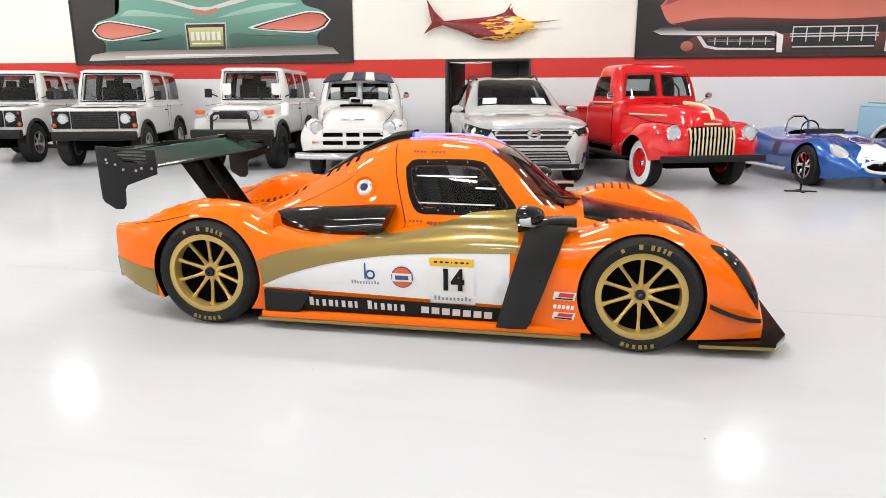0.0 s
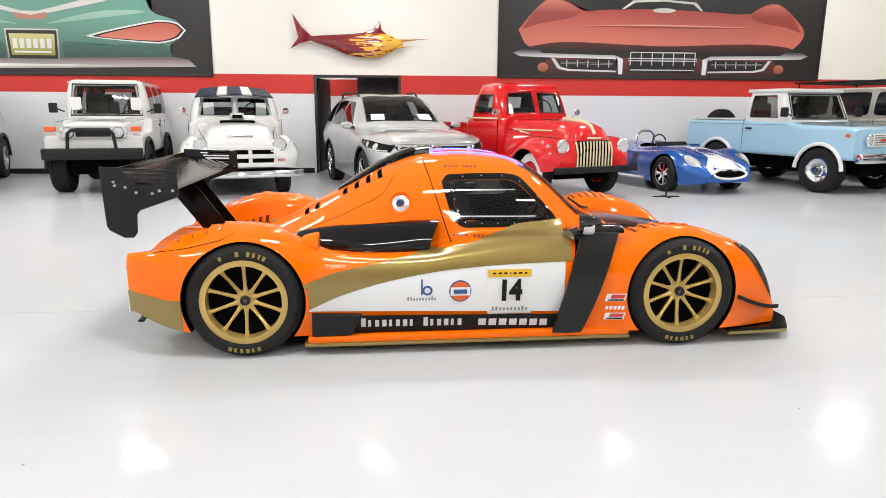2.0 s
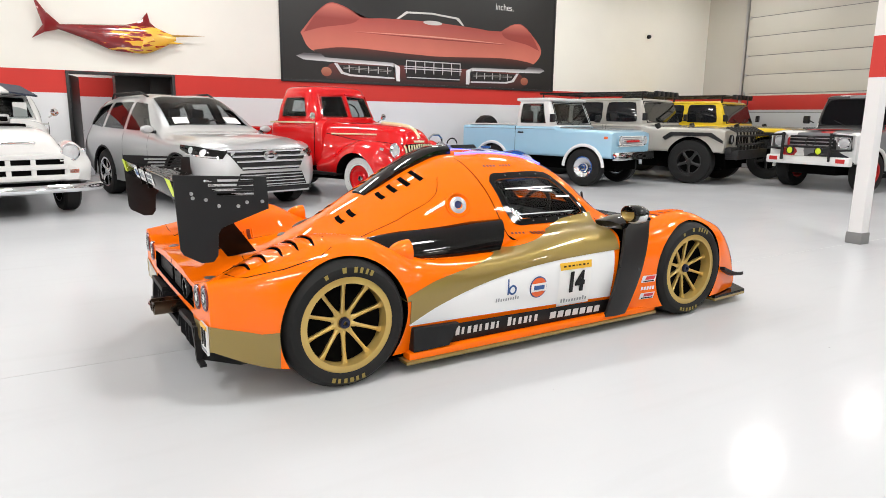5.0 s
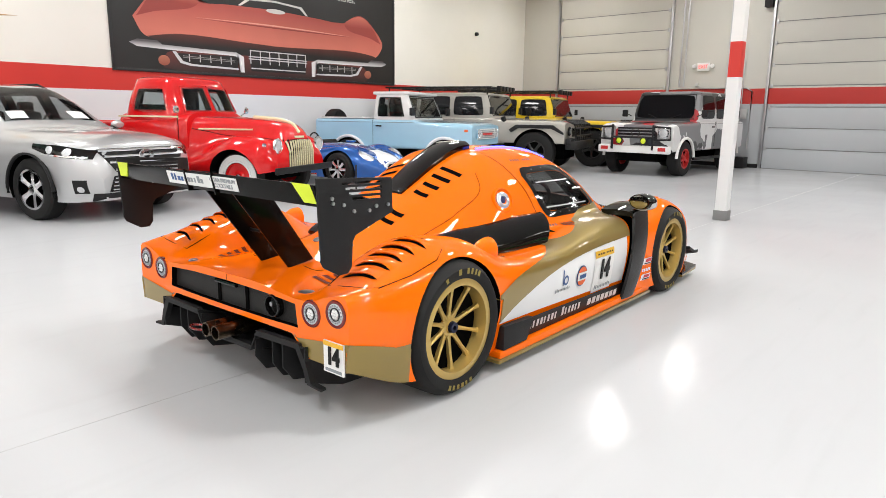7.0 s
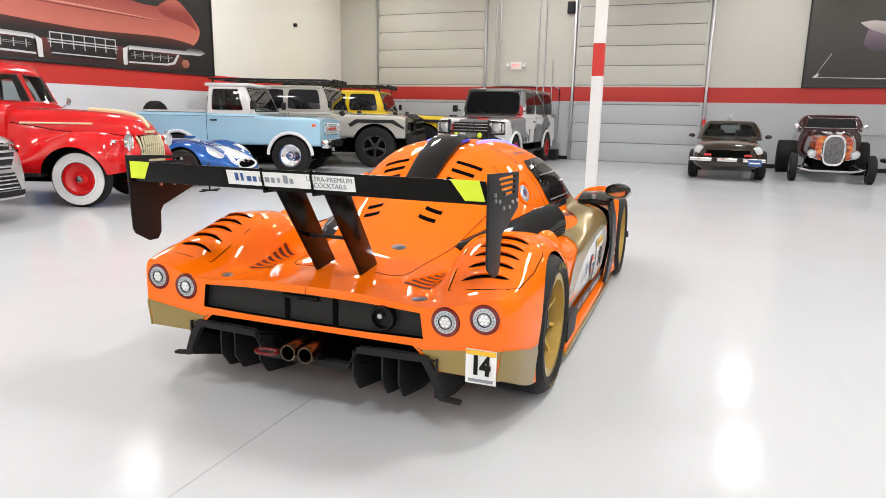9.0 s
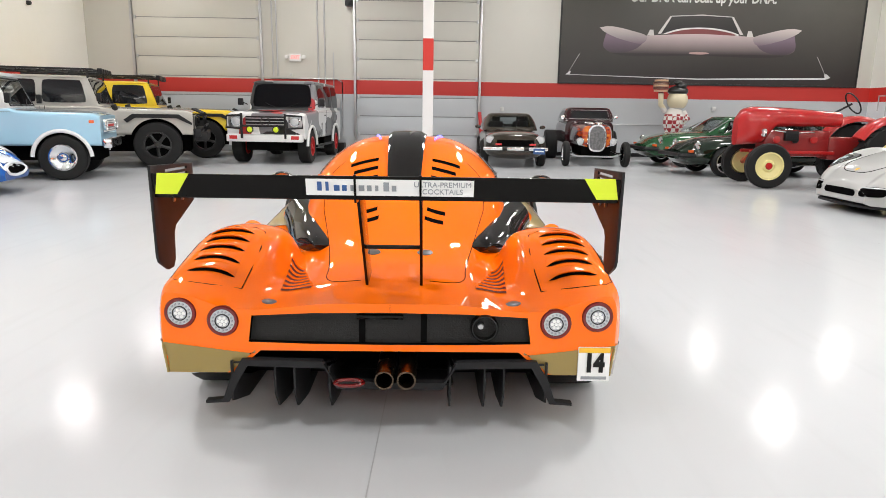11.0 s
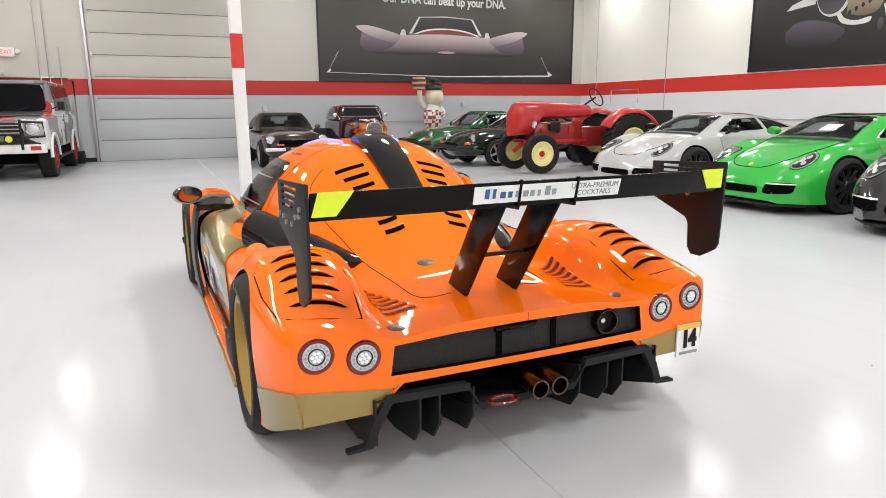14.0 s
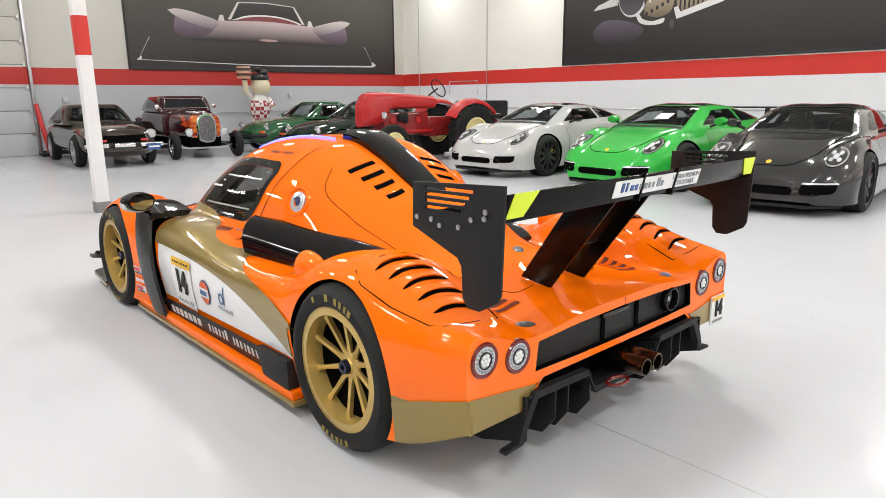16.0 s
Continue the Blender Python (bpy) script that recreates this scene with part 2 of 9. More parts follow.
M = {
    "orange": paint("orange paint", (0.97, 0.165, 0.002), 0.45, 0.0, 0.8, 0.0),
    "gold": paint("gold vinyl", (0.30, 0.215, 0.06), 0.35, 0.45),
    "gold_wheel": paint("gold wheel paint", (0.60, 0.42, 0.13), 0.34, 0.5, 0.5),
    "white_vinyl": paint("white vinyl", (0.82, 0.83, 0.84), 0.3),
    "black_gloss": paint("black gloss", (0.004, 0.004, 0.004), 0.07, 0.0, 0.55, 0.1),
    "carbon": material("dark carbon sheet", (0.005, 0.0045, 0.004), 0.08, 0.0, 0.0, spec=0.13, grain=0.10, grain_scale=260.0, rough_vary=0.03),
    "carbon_matt": material("matt carbon sheet", (0.016, 0.016, 0.017), 0.5, 0.0, 0.0, spec=0.2, grain=0.25, grain_scale=260.0),
    "blade": material("satin carbon blade", (0.014, 0.014, 0.0145), 0.3, spec=0.35, grain=0.2, grain_scale=300.0),
    "rubber": material("tyre rubber", (0.012, 0.012, 0.012), 0.62, grain=0.3, grain_scale=120.0, vary=0.2, spec=0.25),
    "black": material("black plastic", (0.014, 0.014, 0.015), 0.5, grain=0.2, spec=0.25),
    # near-black puts shade into wells, slots, seams and undersides by colour
    "void": material("near-black recess shade", (0.004, 0.004, 0.004), 0.9, spec=0.0),
    "glass_dark": material("dark glass", (0.010, 0.011, 0.012), 0.05, 0.0, 0.0, spec=0.5, rough_vary=0.01),
    "glass_grey": material("grey window glass", (0.011, 0.012, 0.014), 0.05, 0.0, 0.0, spec=0.5, rough_vary=0.01),
    "latch_grey": material("grey latch", (0.13, 0.13, 0.125), 0.35, 0.5),
    "brake_iron": material("dark brake iron", (0.06, 0.058, 0.055), 0.4, 0.8, grain=0.2),
    "chrome": material("chrome", (0.82, 0.83, 0.85), 0.09, 1.0, rough_vary=0.03),
    "steel": material("brushed steel", (0.5, 0.5, 0.51), 0.32, 1.0, grain=0.2),
    "pipe": material("heat-tinted exhaust", (0.13, 0.095, 0.065), 0.28, 1.0, vary=0.25, scale=14.0),
    "lime": material("lime tape", (0.70, 0.85, 0.03), 0.4),
    "red_ring": material("red lamp ring", (0.14, 0.006, 0.006), 0.2, 0.0, 0.4),
    "lens": material("clear lamp lens", (0.62, 0.64, 0.66), 0.15, 0.3, 0.6, vary=0.3, scale=60.0),
    "white": material("white sheet", (0.8, 0.8, 0.79), 0.4),
    "nut": material("dark blue anodised nut", (0.02, 0.025, 0.06), 0.3, 0.7),
    "print_white": material("white print", (0.62, 0.62, 0.61), 0.4),
    "black_ink": material("black print", (0.008, 0.008, 0.008), 0.4, spec=0.2),
    "yellow_print": material("yellow print", (0.80, 0.46, 0.03), 0.4),
    "blue_print": material("blue print", (0.03, 0.09, 0.26), 0.4),
    "grey_print": material("grey print", (0.25, 0.27, 0.29), 0.4),
    "orange_print": material("orange print", (0.75, 0.12, 0.02), 0.4),
    "red_print": material("red print", (0.6, 0.03, 0.03), 0.4),
    "tyre_print": material("gold tyre print", (0.27, 0.205, 0.045), 0.6),
    "blue_glow": material("blue light strip", (0.11, 0.12, 1.0), 0.3, emit=4.0),
    "red_orange": paint("deep orange paint", (0.72, 0.08, 0.004), 0.4),
    "bright": material("bright badge metal", (0.62, 0.66, 0.70), 0.22, 0.6),
    "navy": material("navy print", (0.006, 0.015, 0.10), 0.3),
    # body orange darkened in the colour for shade within the vent slots
    "slot_shade": material("shaded orange in slots", (0.13, 0.020, 0.004), 0.6, spec=0.1),
    "dark_print": material("dark brown print", (0.16, 0.03, 0.01), 0.4),
    "joint_grey": material("door joint shade", (0.20, 0.20, 0.20), 0.6),
    "tinted_mirror": material("tinted mirror", (0.45, 0.42, 0.36), 0.05, 1.0, rough_vary=0.02),
    "hall_black": material("black frame metal", (0.016, 0.016, 0.017), 0.4),
    "red_paint": material("red enamel", (0.52, 0.02, 0.02), 0.45, grain=0.1),
}


def clear_glass(name, tint, rough=0.02):
    """Thin see-through pane: tinted, with a gloss that grows towards grazing angles."""
    mat = bpy.data.materials.new(name)
    mat.use_nodes = True
    tree = mat.node_tree
    tree.nodes.remove(tree.nodes["Principled BSDF"])
    seen = tree.nodes.new("ShaderNodeBsdfTransparent")
    seen.inputs[0].default_value = (*tint, 1)
    shine = tree.nodes.new("ShaderNodeBsdfGlossy")
    shine.inputs["Roughness"].default_value = rough
    facing = tree.nodes.new("ShaderNodeLayerWeight")
    facing.inputs[0].default_value = 0.5
    power = tree.nodes.new("ShaderNodeMath")
    power.operation = "POWER"
    power.inputs[1].default_value = 5.0
    gain = tree.nodes.new("ShaderNodeMath")
    gain.operation = "MULTIPLY_ADD"
    gain.inputs[1].default_value, gain.inputs[2].default_value = 0.9, 0.055
    tree.links.new(facing.outputs["Facing"], power.inputs[0])
    tree.links.new(power.outputs[0], gain.inputs[0])
    mix = tree.nodes.new("ShaderNodeMixShader")
    tree.links.new(gain.outputs[0], mix.inputs[0])
    tree.links.new(seen.outputs[0], mix.inputs[1])
    tree.links.new(shine.outputs[0], mix.inputs[2])
    tree.links.new(mix.outputs[0], tree.nodes["Material Output"].inputs[0])
    return mat


M["glass_clear"] = clear_glass("clear window glass", (0.62, 0.66, 0.66))
M["glass_race"] = clear_glass("scuffed plastic window", (0.60, 0.60, 0.58), 0.06)
M["glass_black"] = material("black tinted glass", (0.004, 0.004, 0.005), 0.05, 0.0, 0.0, spec=0.2, rough_vary=0.01)
M["cabin_dark"] = material("dark cabin trim", (0.022, 0.021, 0.021), 0.7, spec=0.2)
M["seat_dark"] = material("black seat cloth", (0.016, 0.016, 0.017), 0.8, grain=0.3, spec=0.2)


def pane_cut(axis, side, corners, mid=0.0, far=6.0):
    """A cutter through one wall of a cabin, as large as its pane."""
    c = [np.array(q, float) for q in corners]
    o = sum(c) / len(c)
    pts = [tuple(o + (q - o) * 0.95) for q in c]
    return prism(pts, axis, *sorted((mid, side * far)))


def slab_cut(tree, low, high, a0, a1, up=0.08, down=0.14, na=12, nb=10, inset=0.02):
    """A cutter round a patch of a body's top: between low(a) and high(a), for a from a0 to a1."""
    rows = []
    for a in np.linspace(a0 + inset, a1 - inset, na):
        span = np.linspace(low(a) + inset, high(a) - inset, nb)
        skin_pts = [on_skin(tree, a, b, "z", 1, 0.0) for b in span]
        rows.append([p + Vector((0, 0, up)) for p in skin_pts] + [p - Vector((0, 0, down)) for p in skin_pts[::-1]])
    return skin(rows, close=True)


def room_cut(rear, front, lines, floor, n=16):
    """A cutter for the hollow of a cabin: lines give half width and height from the middle outwards."""
    rows = []
    for x in np.linspace(rear, front, n):
        half = [(spline(y, x) if isinstance(y, list) else y, spline(z, x) if isinstance(z, list) else z) for y, z in lines]
        half = [(y, max(z, floor + 0.02 + 0.001 * k)) for k, (y, z) in enumerate(half[::-1])][::-1]
        half.append((half[-1][0], floor))
        rows.append([(x, y, z) for y, z in half[::-1]] + [(x, -y, z) for y, z in half if y > 0])
    return skin(rows, close=True)


def wall_paint(name, low, mid, high, z0, z1, rough=0.55, blocks=0.0):
    """Wall paint in three bands by height, over faintly uneven masonry."""
    mat = material(name, (1, 1, 1), rough, vary=0.035, scale=1.3, grain=0.15, grain_scale=40.0)
    tree = mat.node_tree
    mix = [n for n in tree.nodes if n.bl_idname == "ShaderNodeMix"][0]
    geo = tree.nodes.new("ShaderNodeNewGeometry")
    sep = tree.nodes.new("ShaderNodeSeparateXYZ")
    tree.links.new(geo.outputs["Position"], sep.inputs[0])
    ramp = tree.nodes.new("ShaderNodeValToRGB")
    ramp.color_ramp.interpolation = "CONSTANT"
    scale = tree.nodes.new("ShaderNodeMath")
    scale.operation, scale.inputs[1].default_value = "DIVIDE", 8.0
    tree.links.new(sep.outputs[2], scale.inputs[0])
    tree.links.new(scale.outputs[0], ramp.inputs[0])
    e = ramp.color_ramp.elements
    e[0].position, e[0].color = 0.0, (*low, 1)
    e[1].position, e[1].color = z0 / 8, (*mid, 1)
    more = e.new(z1 / 8)
    more.color = (*high, 1)
    tree.links.new(ramp.outputs[0], mix.inputs[6])
    return mat


BAND_LOW, BAND_HIGH = 1.70, 2.12
M["wall"] = wall_paint("banded wall paint", (0.74, 0.75, 0.77), (0.62, 0.03, 0.02), (0.84, 0.82, 0.76), BAND_LOW, BAND_HIGH)
# same banded paint, every band darkened for the weaker light on the east side
M["wall_east"] = wall_paint("banded wall paint, darkened east", (0.46, 0.48, 0.50), (0.47, 0.026, 0.019), (0.55, 0.535, 0.485), BAND_LOW, BAND_HIGH - 0.005)
M["column"] = wall_paint("column paint", (0.78, 0.78, 0.78), (0.60, 0.035, 0.025), (0.80, 0.79, 0.77), 1.83, 2.27)


def floor_material():
    """Pale grey epoxy: glossy, with faint mottling, hairline scuffs and dust."""
    mat = material("pale grey epoxy floor", (0.515, 0.525, 0.54), 0.15, vary=0.035, scale=0.7, rough_vary=0.05, spec=0.046, coat=0.0)
    tree = mat.node_tree
    node = tree.nodes["Principled BSDF"]
    coords = [n for n in tree.nodes if n.bl_idname == "ShaderNodeTexCoord"][0]
    wave = tree.nodes.new("ShaderNodeTexNoise")
    wave.inputs["Scale"].default_value, wave.inputs["Detail"].default_value = 5.0, 2.0
    tree.links.new(coords.outputs["Object"], wave.inputs["Vector"])
    bump = tree.nodes.new("ShaderNodeBump")
    bump.inputs["Strength"].default_value, bump.inputs["Distance"].default_value = 0.02, 0.01
    tree.links.new(wave.outputs["Fac"], bump.inputs["Height"])
    tree.links.new(bump.outputs[0], node.inputs["Normal"])
    # scattered specks of dirt and faint smeared dust
    mix = [n for n in tree.nodes if n.bl_idname == "ShaderNodeMix"][0]
    cells = tree.nodes.new("ShaderNodeTexVoronoi")
    cells.inputs["Scale"].default_value = 3.2
    tree.links.new(coords.outputs["Object"], cells.inputs["Vector"])
    near = tree.nodes.new("ShaderNodeMath")
    near.operation, near.inputs[1].default_value = "LESS_THAN", 0.020
    tree.links.new(cells.outputs["Distance"], near.inputs[0])
    pick = tree.nodes.new("ShaderNodeSeparateColor")
    tree.links.new(cells.outputs["Color"], pick.inputs[0])
    some = tree.nodes.new("ShaderNodeMath")
    some.operation, some.inputs[1].default_value = "GREATER_THAN", 0.72
    tree.links.new(pick.outputs[0], some.inputs[0])
    both_on = tree.nodes.new("ShaderNodeMath")
    both_on.operation = "MULTIPLY"
    tree.links.new(near.outputs[0], both_on.inputs[0])
    tree.links.new(some.outputs[0], both_on.inputs[1])
    stretch = tree.nodes.new("ShaderNodeMapping")
    stretch.inputs["Scale"].default_value, stretch.inputs["Rotation"].default_value = (0.6, 5.0, 1.0), (0, 0, 0.5)
    tree.links.new(coords.outputs["Object"], stretch.inputs[0])
    smear = tree.nodes.new("ShaderNodeTexNoise")
    smear.inputs["Scale"].default_value, smear.inputs["Detail"].default_value = 1.6, 8.0
    tree.links.new(stretch.outputs[0], smear.inputs["Vector"])
    dust = tree.nodes.new("ShaderNodeMapRange")
    dust.inputs[1].default_value, dust.inputs[2].default_value, dust.inputs[3].default_value, dust.inputs[4].default_value = 0.55, 0.8, 0.0, 0.07
    tree.links.new(smear.outputs["Fac"], dust.inputs[0])
    most = tree.nodes.new("ShaderNodeMath")
    most.operation = "MAXIMUM"
    tree.links.new(dust.outputs[0], most.inputs[0])
    tree.links.new(both_on.outputs[0], most.inputs[1])
    dirt = tree.nodes.new("ShaderNodeMix")
    dirt.data_type = "RGBA"
    dirt.inputs[6].default_value, dirt.inputs[7].default_value = (0.515, 0.525, 0.54, 1), (0.22, 0.21, 0.20, 1)
    tree.links.new(most.outputs[0], dirt.inputs[0])
    tree.links.new(dirt.outputs[2], mix.inputs[6])
    return mat


M["floor"] = floor_material()

# ---- the hall ----
structure("floor", box(WEST, EAST, SOUTH, NORTH, -0.2, 0.0), M["floor"], "glossy pale grey epoxy showroom floor", "floor")
structure("ceiling", box(WEST - 0.2, EAST + 0.2, SOUTH - 0.2, NORTH + 0.2, CEIL, CEIL + 0.2), material("pale ceiling paint", (0.74, 0.74, 0.73), 0.7), "pale painted warehouse ceiling", "ceiling")

structure("floor_joint", box(WEST + 0.02, EAST - 0.02, 0.0475, 0.0525, -0.01, 0.0006), material("floor joint filler", (0.36, 0.365, 0.37), 0.4, vary=0.4, scale=5.0), "fine filled joint across the floor", "floor joint")

DOOR_W, DOOR_E, DOOR_H = -0.67, 1.15, 2.09
north = box(WEST, DOOR_W, NORTH, NORTH + 0.2, 0, CEIL)
box(DOOR_E, EAST, NORTH, NORTH + 0.2, 0, CEIL, bm=north)
box(DOOR_W, DOOR_E, NORTH, NORTH + 0.2, DOOR_H, CEIL, bm=north)
structure("wall_north", north, M["wall"], "white wall with a red stripe", "wall")
structure("wall_south", box(WEST, EAST, SOUTH - 0.2, SOUTH, 0, CEIL), M["wall"], "white wall with a red stripe", "wall")
structure("wall_west", box(WEST - 0.2, WEST, SOUTH, NORTH, 0, CEIL), M["wall"], "white wall with a red stripe", "wall")
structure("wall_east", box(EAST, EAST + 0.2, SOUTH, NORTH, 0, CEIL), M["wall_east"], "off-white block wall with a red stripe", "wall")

for name, b in (("north_a", (WEST, DOOR_W - 0.08, NORTH - 0.015, NORTH - 0.001)), ("north_b", (DOOR_E + 0.08, EAST, NORTH - 0.015, NORTH - 0.001)),
                ("south", (WEST, EAST, SOUTH + 0.001, SOUTH + 0.015)), ("east", (EAST - 0.015, EAST - 0.001, SOUTH + 0.02, NORTH - 0.02))):
    structure("baseboard_" + name, box(*b, 0.0, 0.11, 0.004), M["black"], "dark rubber baseboard", "baseboard")

# doorway to a lit back room
frame_bm = box(DOOR_W - 0.03, DOOR_W + 0.02, NORTH - 0.03, NORTH + 0.22, 0, DOOR_H + 0.03, 0.004)
box(DOOR_E - 0.02, DOOR_E + 0.03, NORTH - 0.03, NORTH + 0.22, 0, DOOR_H + 0.03, 0.004, frame_bm)
box(DOOR_W + 0.021, DOOR_E - 0.021, NORTH - 0.03, NORTH + 0.22, DOOR_H - 0.02, DOOR_H + 0.03, 0.004, frame_bm)
structure("door_frame", frame_bm, M["hall_black"], "black metal door frame", "door frame")
BACK = NORTH + 2.4
back = box(DOOR_W - 1.2, DOOR_E + 0.8, BACK, BACK + 0.1, 0, 3.2)
box(DOOR_W - 1.3, DOOR_W - 1.2, NORTH + 0.2, BACK + 0.1, 0, 3.2, 0, back)
box(DOOR_E + 0.8, DOOR_E + 0.9, NORTH + 0.2, BACK + 0.1, 0, 3.2, 0, back)
structure("back_room_wall", back, M["wall"], "white wall with a red stripe in a back room", "wall")
structure("back_room_floor", box(DOOR_W - 1.3, DOOR_E + 0.9, NORTH + 0.0, BACK + 0.1, -0.2, -0.002), M["floor"], "grey floor of the back room", "floor")
structure("back_room_ceiling", box(DOOR_W - 1.3, DOOR_E + 0.9, NORTH + 0.2, BACK + 0.1, 3.2, 3.3), M["white"], "white ceiling of the back room", "ceiling")
leaf = thing("open_door", pose(DOOR_W + 0.03, NORTH + 0.23, 0, 0, 0, 78), "black door leaf standing open into the back room", "door")
part("panel", box(0.0, 0.88, -0.02, 0.02, 0.01, DOOR_H - 0.03, 0.004), M["hall_black"], leaf)
part("door_handle", rod([(0.80, -0.021, 1.02), (0.80, -0.06, 1.02), (0.70, -0.06, 1.02)], 0.01), M["steel"], leaf, "steel door handle")
# made-up black block that keeps the right half of the doorway dark
cupboard = thing("cupboard", pose(0.20, NORTH + 0.95, 0), "tall black cupboard added to darken the right of the doorway", "cupboard")
part("body", box(0.0, 1.30, 0.02, 0.5, 0.0, 2.3, 0.006), M["hall_black"], cupboard)
for k in range(2):
    leaf_part = part("cupboard_door", box(0.01 + 0.645 * k, 0.645 + 0.645 * k, 0.0, 0.018, 0.06, 2.28, 0.004), M["hall_black"], cupboard)
    part("handle", rod([(0.60 + 0.09 * k, -0.02, 1.0), (0.60 + 0.09 * k, -0.02, 1.2)], 0.008), M["steel"], leaf_part)

# ceiling lamps; the outermost west column and south row are unseen, added as fill
lamp_frame = material("lamp housing", (0.7, 0.7, 0.7), 0.5)
first = None
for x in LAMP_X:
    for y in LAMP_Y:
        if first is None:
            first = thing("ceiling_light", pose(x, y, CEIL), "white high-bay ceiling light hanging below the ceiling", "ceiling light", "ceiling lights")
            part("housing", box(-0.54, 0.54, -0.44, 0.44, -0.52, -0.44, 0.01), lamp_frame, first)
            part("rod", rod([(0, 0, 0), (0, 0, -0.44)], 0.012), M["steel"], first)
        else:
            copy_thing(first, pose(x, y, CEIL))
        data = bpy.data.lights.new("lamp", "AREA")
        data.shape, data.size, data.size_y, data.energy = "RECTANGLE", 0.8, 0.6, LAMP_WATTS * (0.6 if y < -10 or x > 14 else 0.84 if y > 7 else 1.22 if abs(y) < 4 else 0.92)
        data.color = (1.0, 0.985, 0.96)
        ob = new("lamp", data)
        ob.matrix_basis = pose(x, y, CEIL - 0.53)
# unseen fixture and lamp added so that the back room reads as lit
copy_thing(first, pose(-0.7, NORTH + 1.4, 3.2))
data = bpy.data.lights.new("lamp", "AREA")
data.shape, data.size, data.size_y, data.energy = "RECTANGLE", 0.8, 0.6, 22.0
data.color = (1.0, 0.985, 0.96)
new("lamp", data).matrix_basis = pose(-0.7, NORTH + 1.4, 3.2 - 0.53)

# column with a red band
col = thing("column", pose(6.72, 0.05, 0), "white square steel column with a red band and a grey foot", "column")
tagged(col, kind="structure")
part("shaft", box(-0.075, 0.075, -0.075, 0.075, 0.1, CEIL, 0.012), M["column"], col)
part("foot", box(-0.088, 0.088, -0.088, 0.088, 0.0, 0.13, 0.006), material("grey base paint", (0.2, 0.2, 0.2), 0.6), col)


# ---- the race car: front along +x, rear axle at x = 0 ----
race = thing("race_car", pose(0, 0.011, 0, 0, 0, 1.0), "orange race car with gold and white livery and black wing", "race car")
WHEELBASE, TYRE_R, TRACK = 2.58, 0.33, 0.806

# longitudinal feature lines of the body
LINE_ZC = [(-0.64, 0.562), (-0.35, 0.565), (-0.1, 0.59), (0.1, 0.655), (0.35, 0.785), (0.6, 0.915), (0.85, 1.04), (1.05, 1.105), (1.35, 1.125), (1.6, 1.105), (1.76, 1.05), (2.24, 0.70), (2.6, 0.635), (2.95, 0.56), (3.12, 0.46), (3.24, 0.33)]
LINE_Y1 = [(-0.64, 0.26), (-0.1, 0.20), (0.2, 0.17), (0.5, 0.22), (1.0, 0.31), (1.6, 0.34), (2.0, 0.42), (2.3, 0.40), (3.24, 0.30)]
DROP_1 = [(-0.64, 0.002), (0.0, 0.012), (0.4, 0.03), (1.0, 0.032), (1.6, 0.04), (2.0, 0.05), (2.3, 0.015), (3.24, 0.02)]
LINE_Y2 = [(-0.64, 0.40), (-0.1, 0.32), (0.2, 0.33), (0.45, 0.41), (0.7, 0.485), (1.0, 0.535), (1.4, 0.555), (1.8, 0.585), (2.05, 0.57), (2.3, 0.50), (3.24, 0.44)]
LINE_Z2 = [(-0.64, 0.545), (-0.2, 0.565), (0.1, 0.60), (0.4, 0.695), (0.7, 0.80), (1.0, 0.885), (1.35, 0.915), (1.6, 0.90), (1.8, 0.85), (2.05, 0.725), (2.3, 0.65), (2.6, 0.595), (2.95, 0.50), (3.24, 0.34)]
LINE_Y3 = [(-0.64, 0.54), (-0.3, 0.47), (0.1, 0.45), (0.3, 0.51), (0.55, 0.63), (1.0, 0.675), (1.8, 0.70), (2.05, 0.65), (2.35, 0.56), (3.24, 0.51)]
LINE_Z3 = [(-0.64, 0.535), (-0.35, 0.545), (0.0, 0.55), (0.3, 0.57), (0.55, 0.555), (0.8, 0.56), (1.05, 0.58), (1.25, 0.64), (1.4, 0.665), (1.8, 0.68), (2.1, 0.655), (2.35, 0.61), (2.6, 0.565), (2.95, 0.47), (3.24, 0.32)]
LINE_Y4 = [(-0.64, 0.76), (-0.3, 0.80), (0.0, 0.81), (0.3, 0.82), (0.5, 0.82), (1.0, 0.82), (1.8, 0.84), (2.1, 0.82), (2.6, 0.83), (2.9, 0.80), (3.24, 0.74)]
LINE_Z4 = [(-0.64, 0.585), (-0.52, 0.61), (-0.3, 0.69), (-0.05, 0.74), (0.15, 0.725), (0.4, 0.62), (0.6, 0.57), (0.8, 0.56), (1.05, 0.57), (1.3, 0.615), (1.7, 0.645), (2.05, 0.64), (2.2, 0.64), (2.3, 0.665), (2.4, 0.697), (2.55, 0.717), (2.7, 0.70), (2.86, 0.65), (2.97, 0.612), (3.07, 0.555), (3.156, 0.465), (3.21, 0.37), (3.24, 0.26)]
LINE_YA = [(-0.64, 0.65), (-0.45, 0.60), (-0.2, 0.56), (0.05, 0.555), (0.3, 0.61), (0.55, 0.72), (1.0, 0.745), (1.8, 0.765), (2.1, 0.70), (2.4, 0.655), (2.8, 0.65), (3.24, 0.63)]
LINE_ZA = [(-0.64, 0.548), (-0.5, 0.59), (-0.3, 0.67), (-0.05, 0.722), (0.15, 0.70), (0.38, 0.60), (0.6, 0.562), (0.8, 0.56), (1.05, 0.575), (1.25, 0.63), (1.7, 0.665), (2.05, 0.645), (2.25, 0.655), (2.45, 0.695), (2.7, 0.68), (2.9, 0.62), (3.05, 0.54), (3.16, 0.435), (3.24, 0.26)]
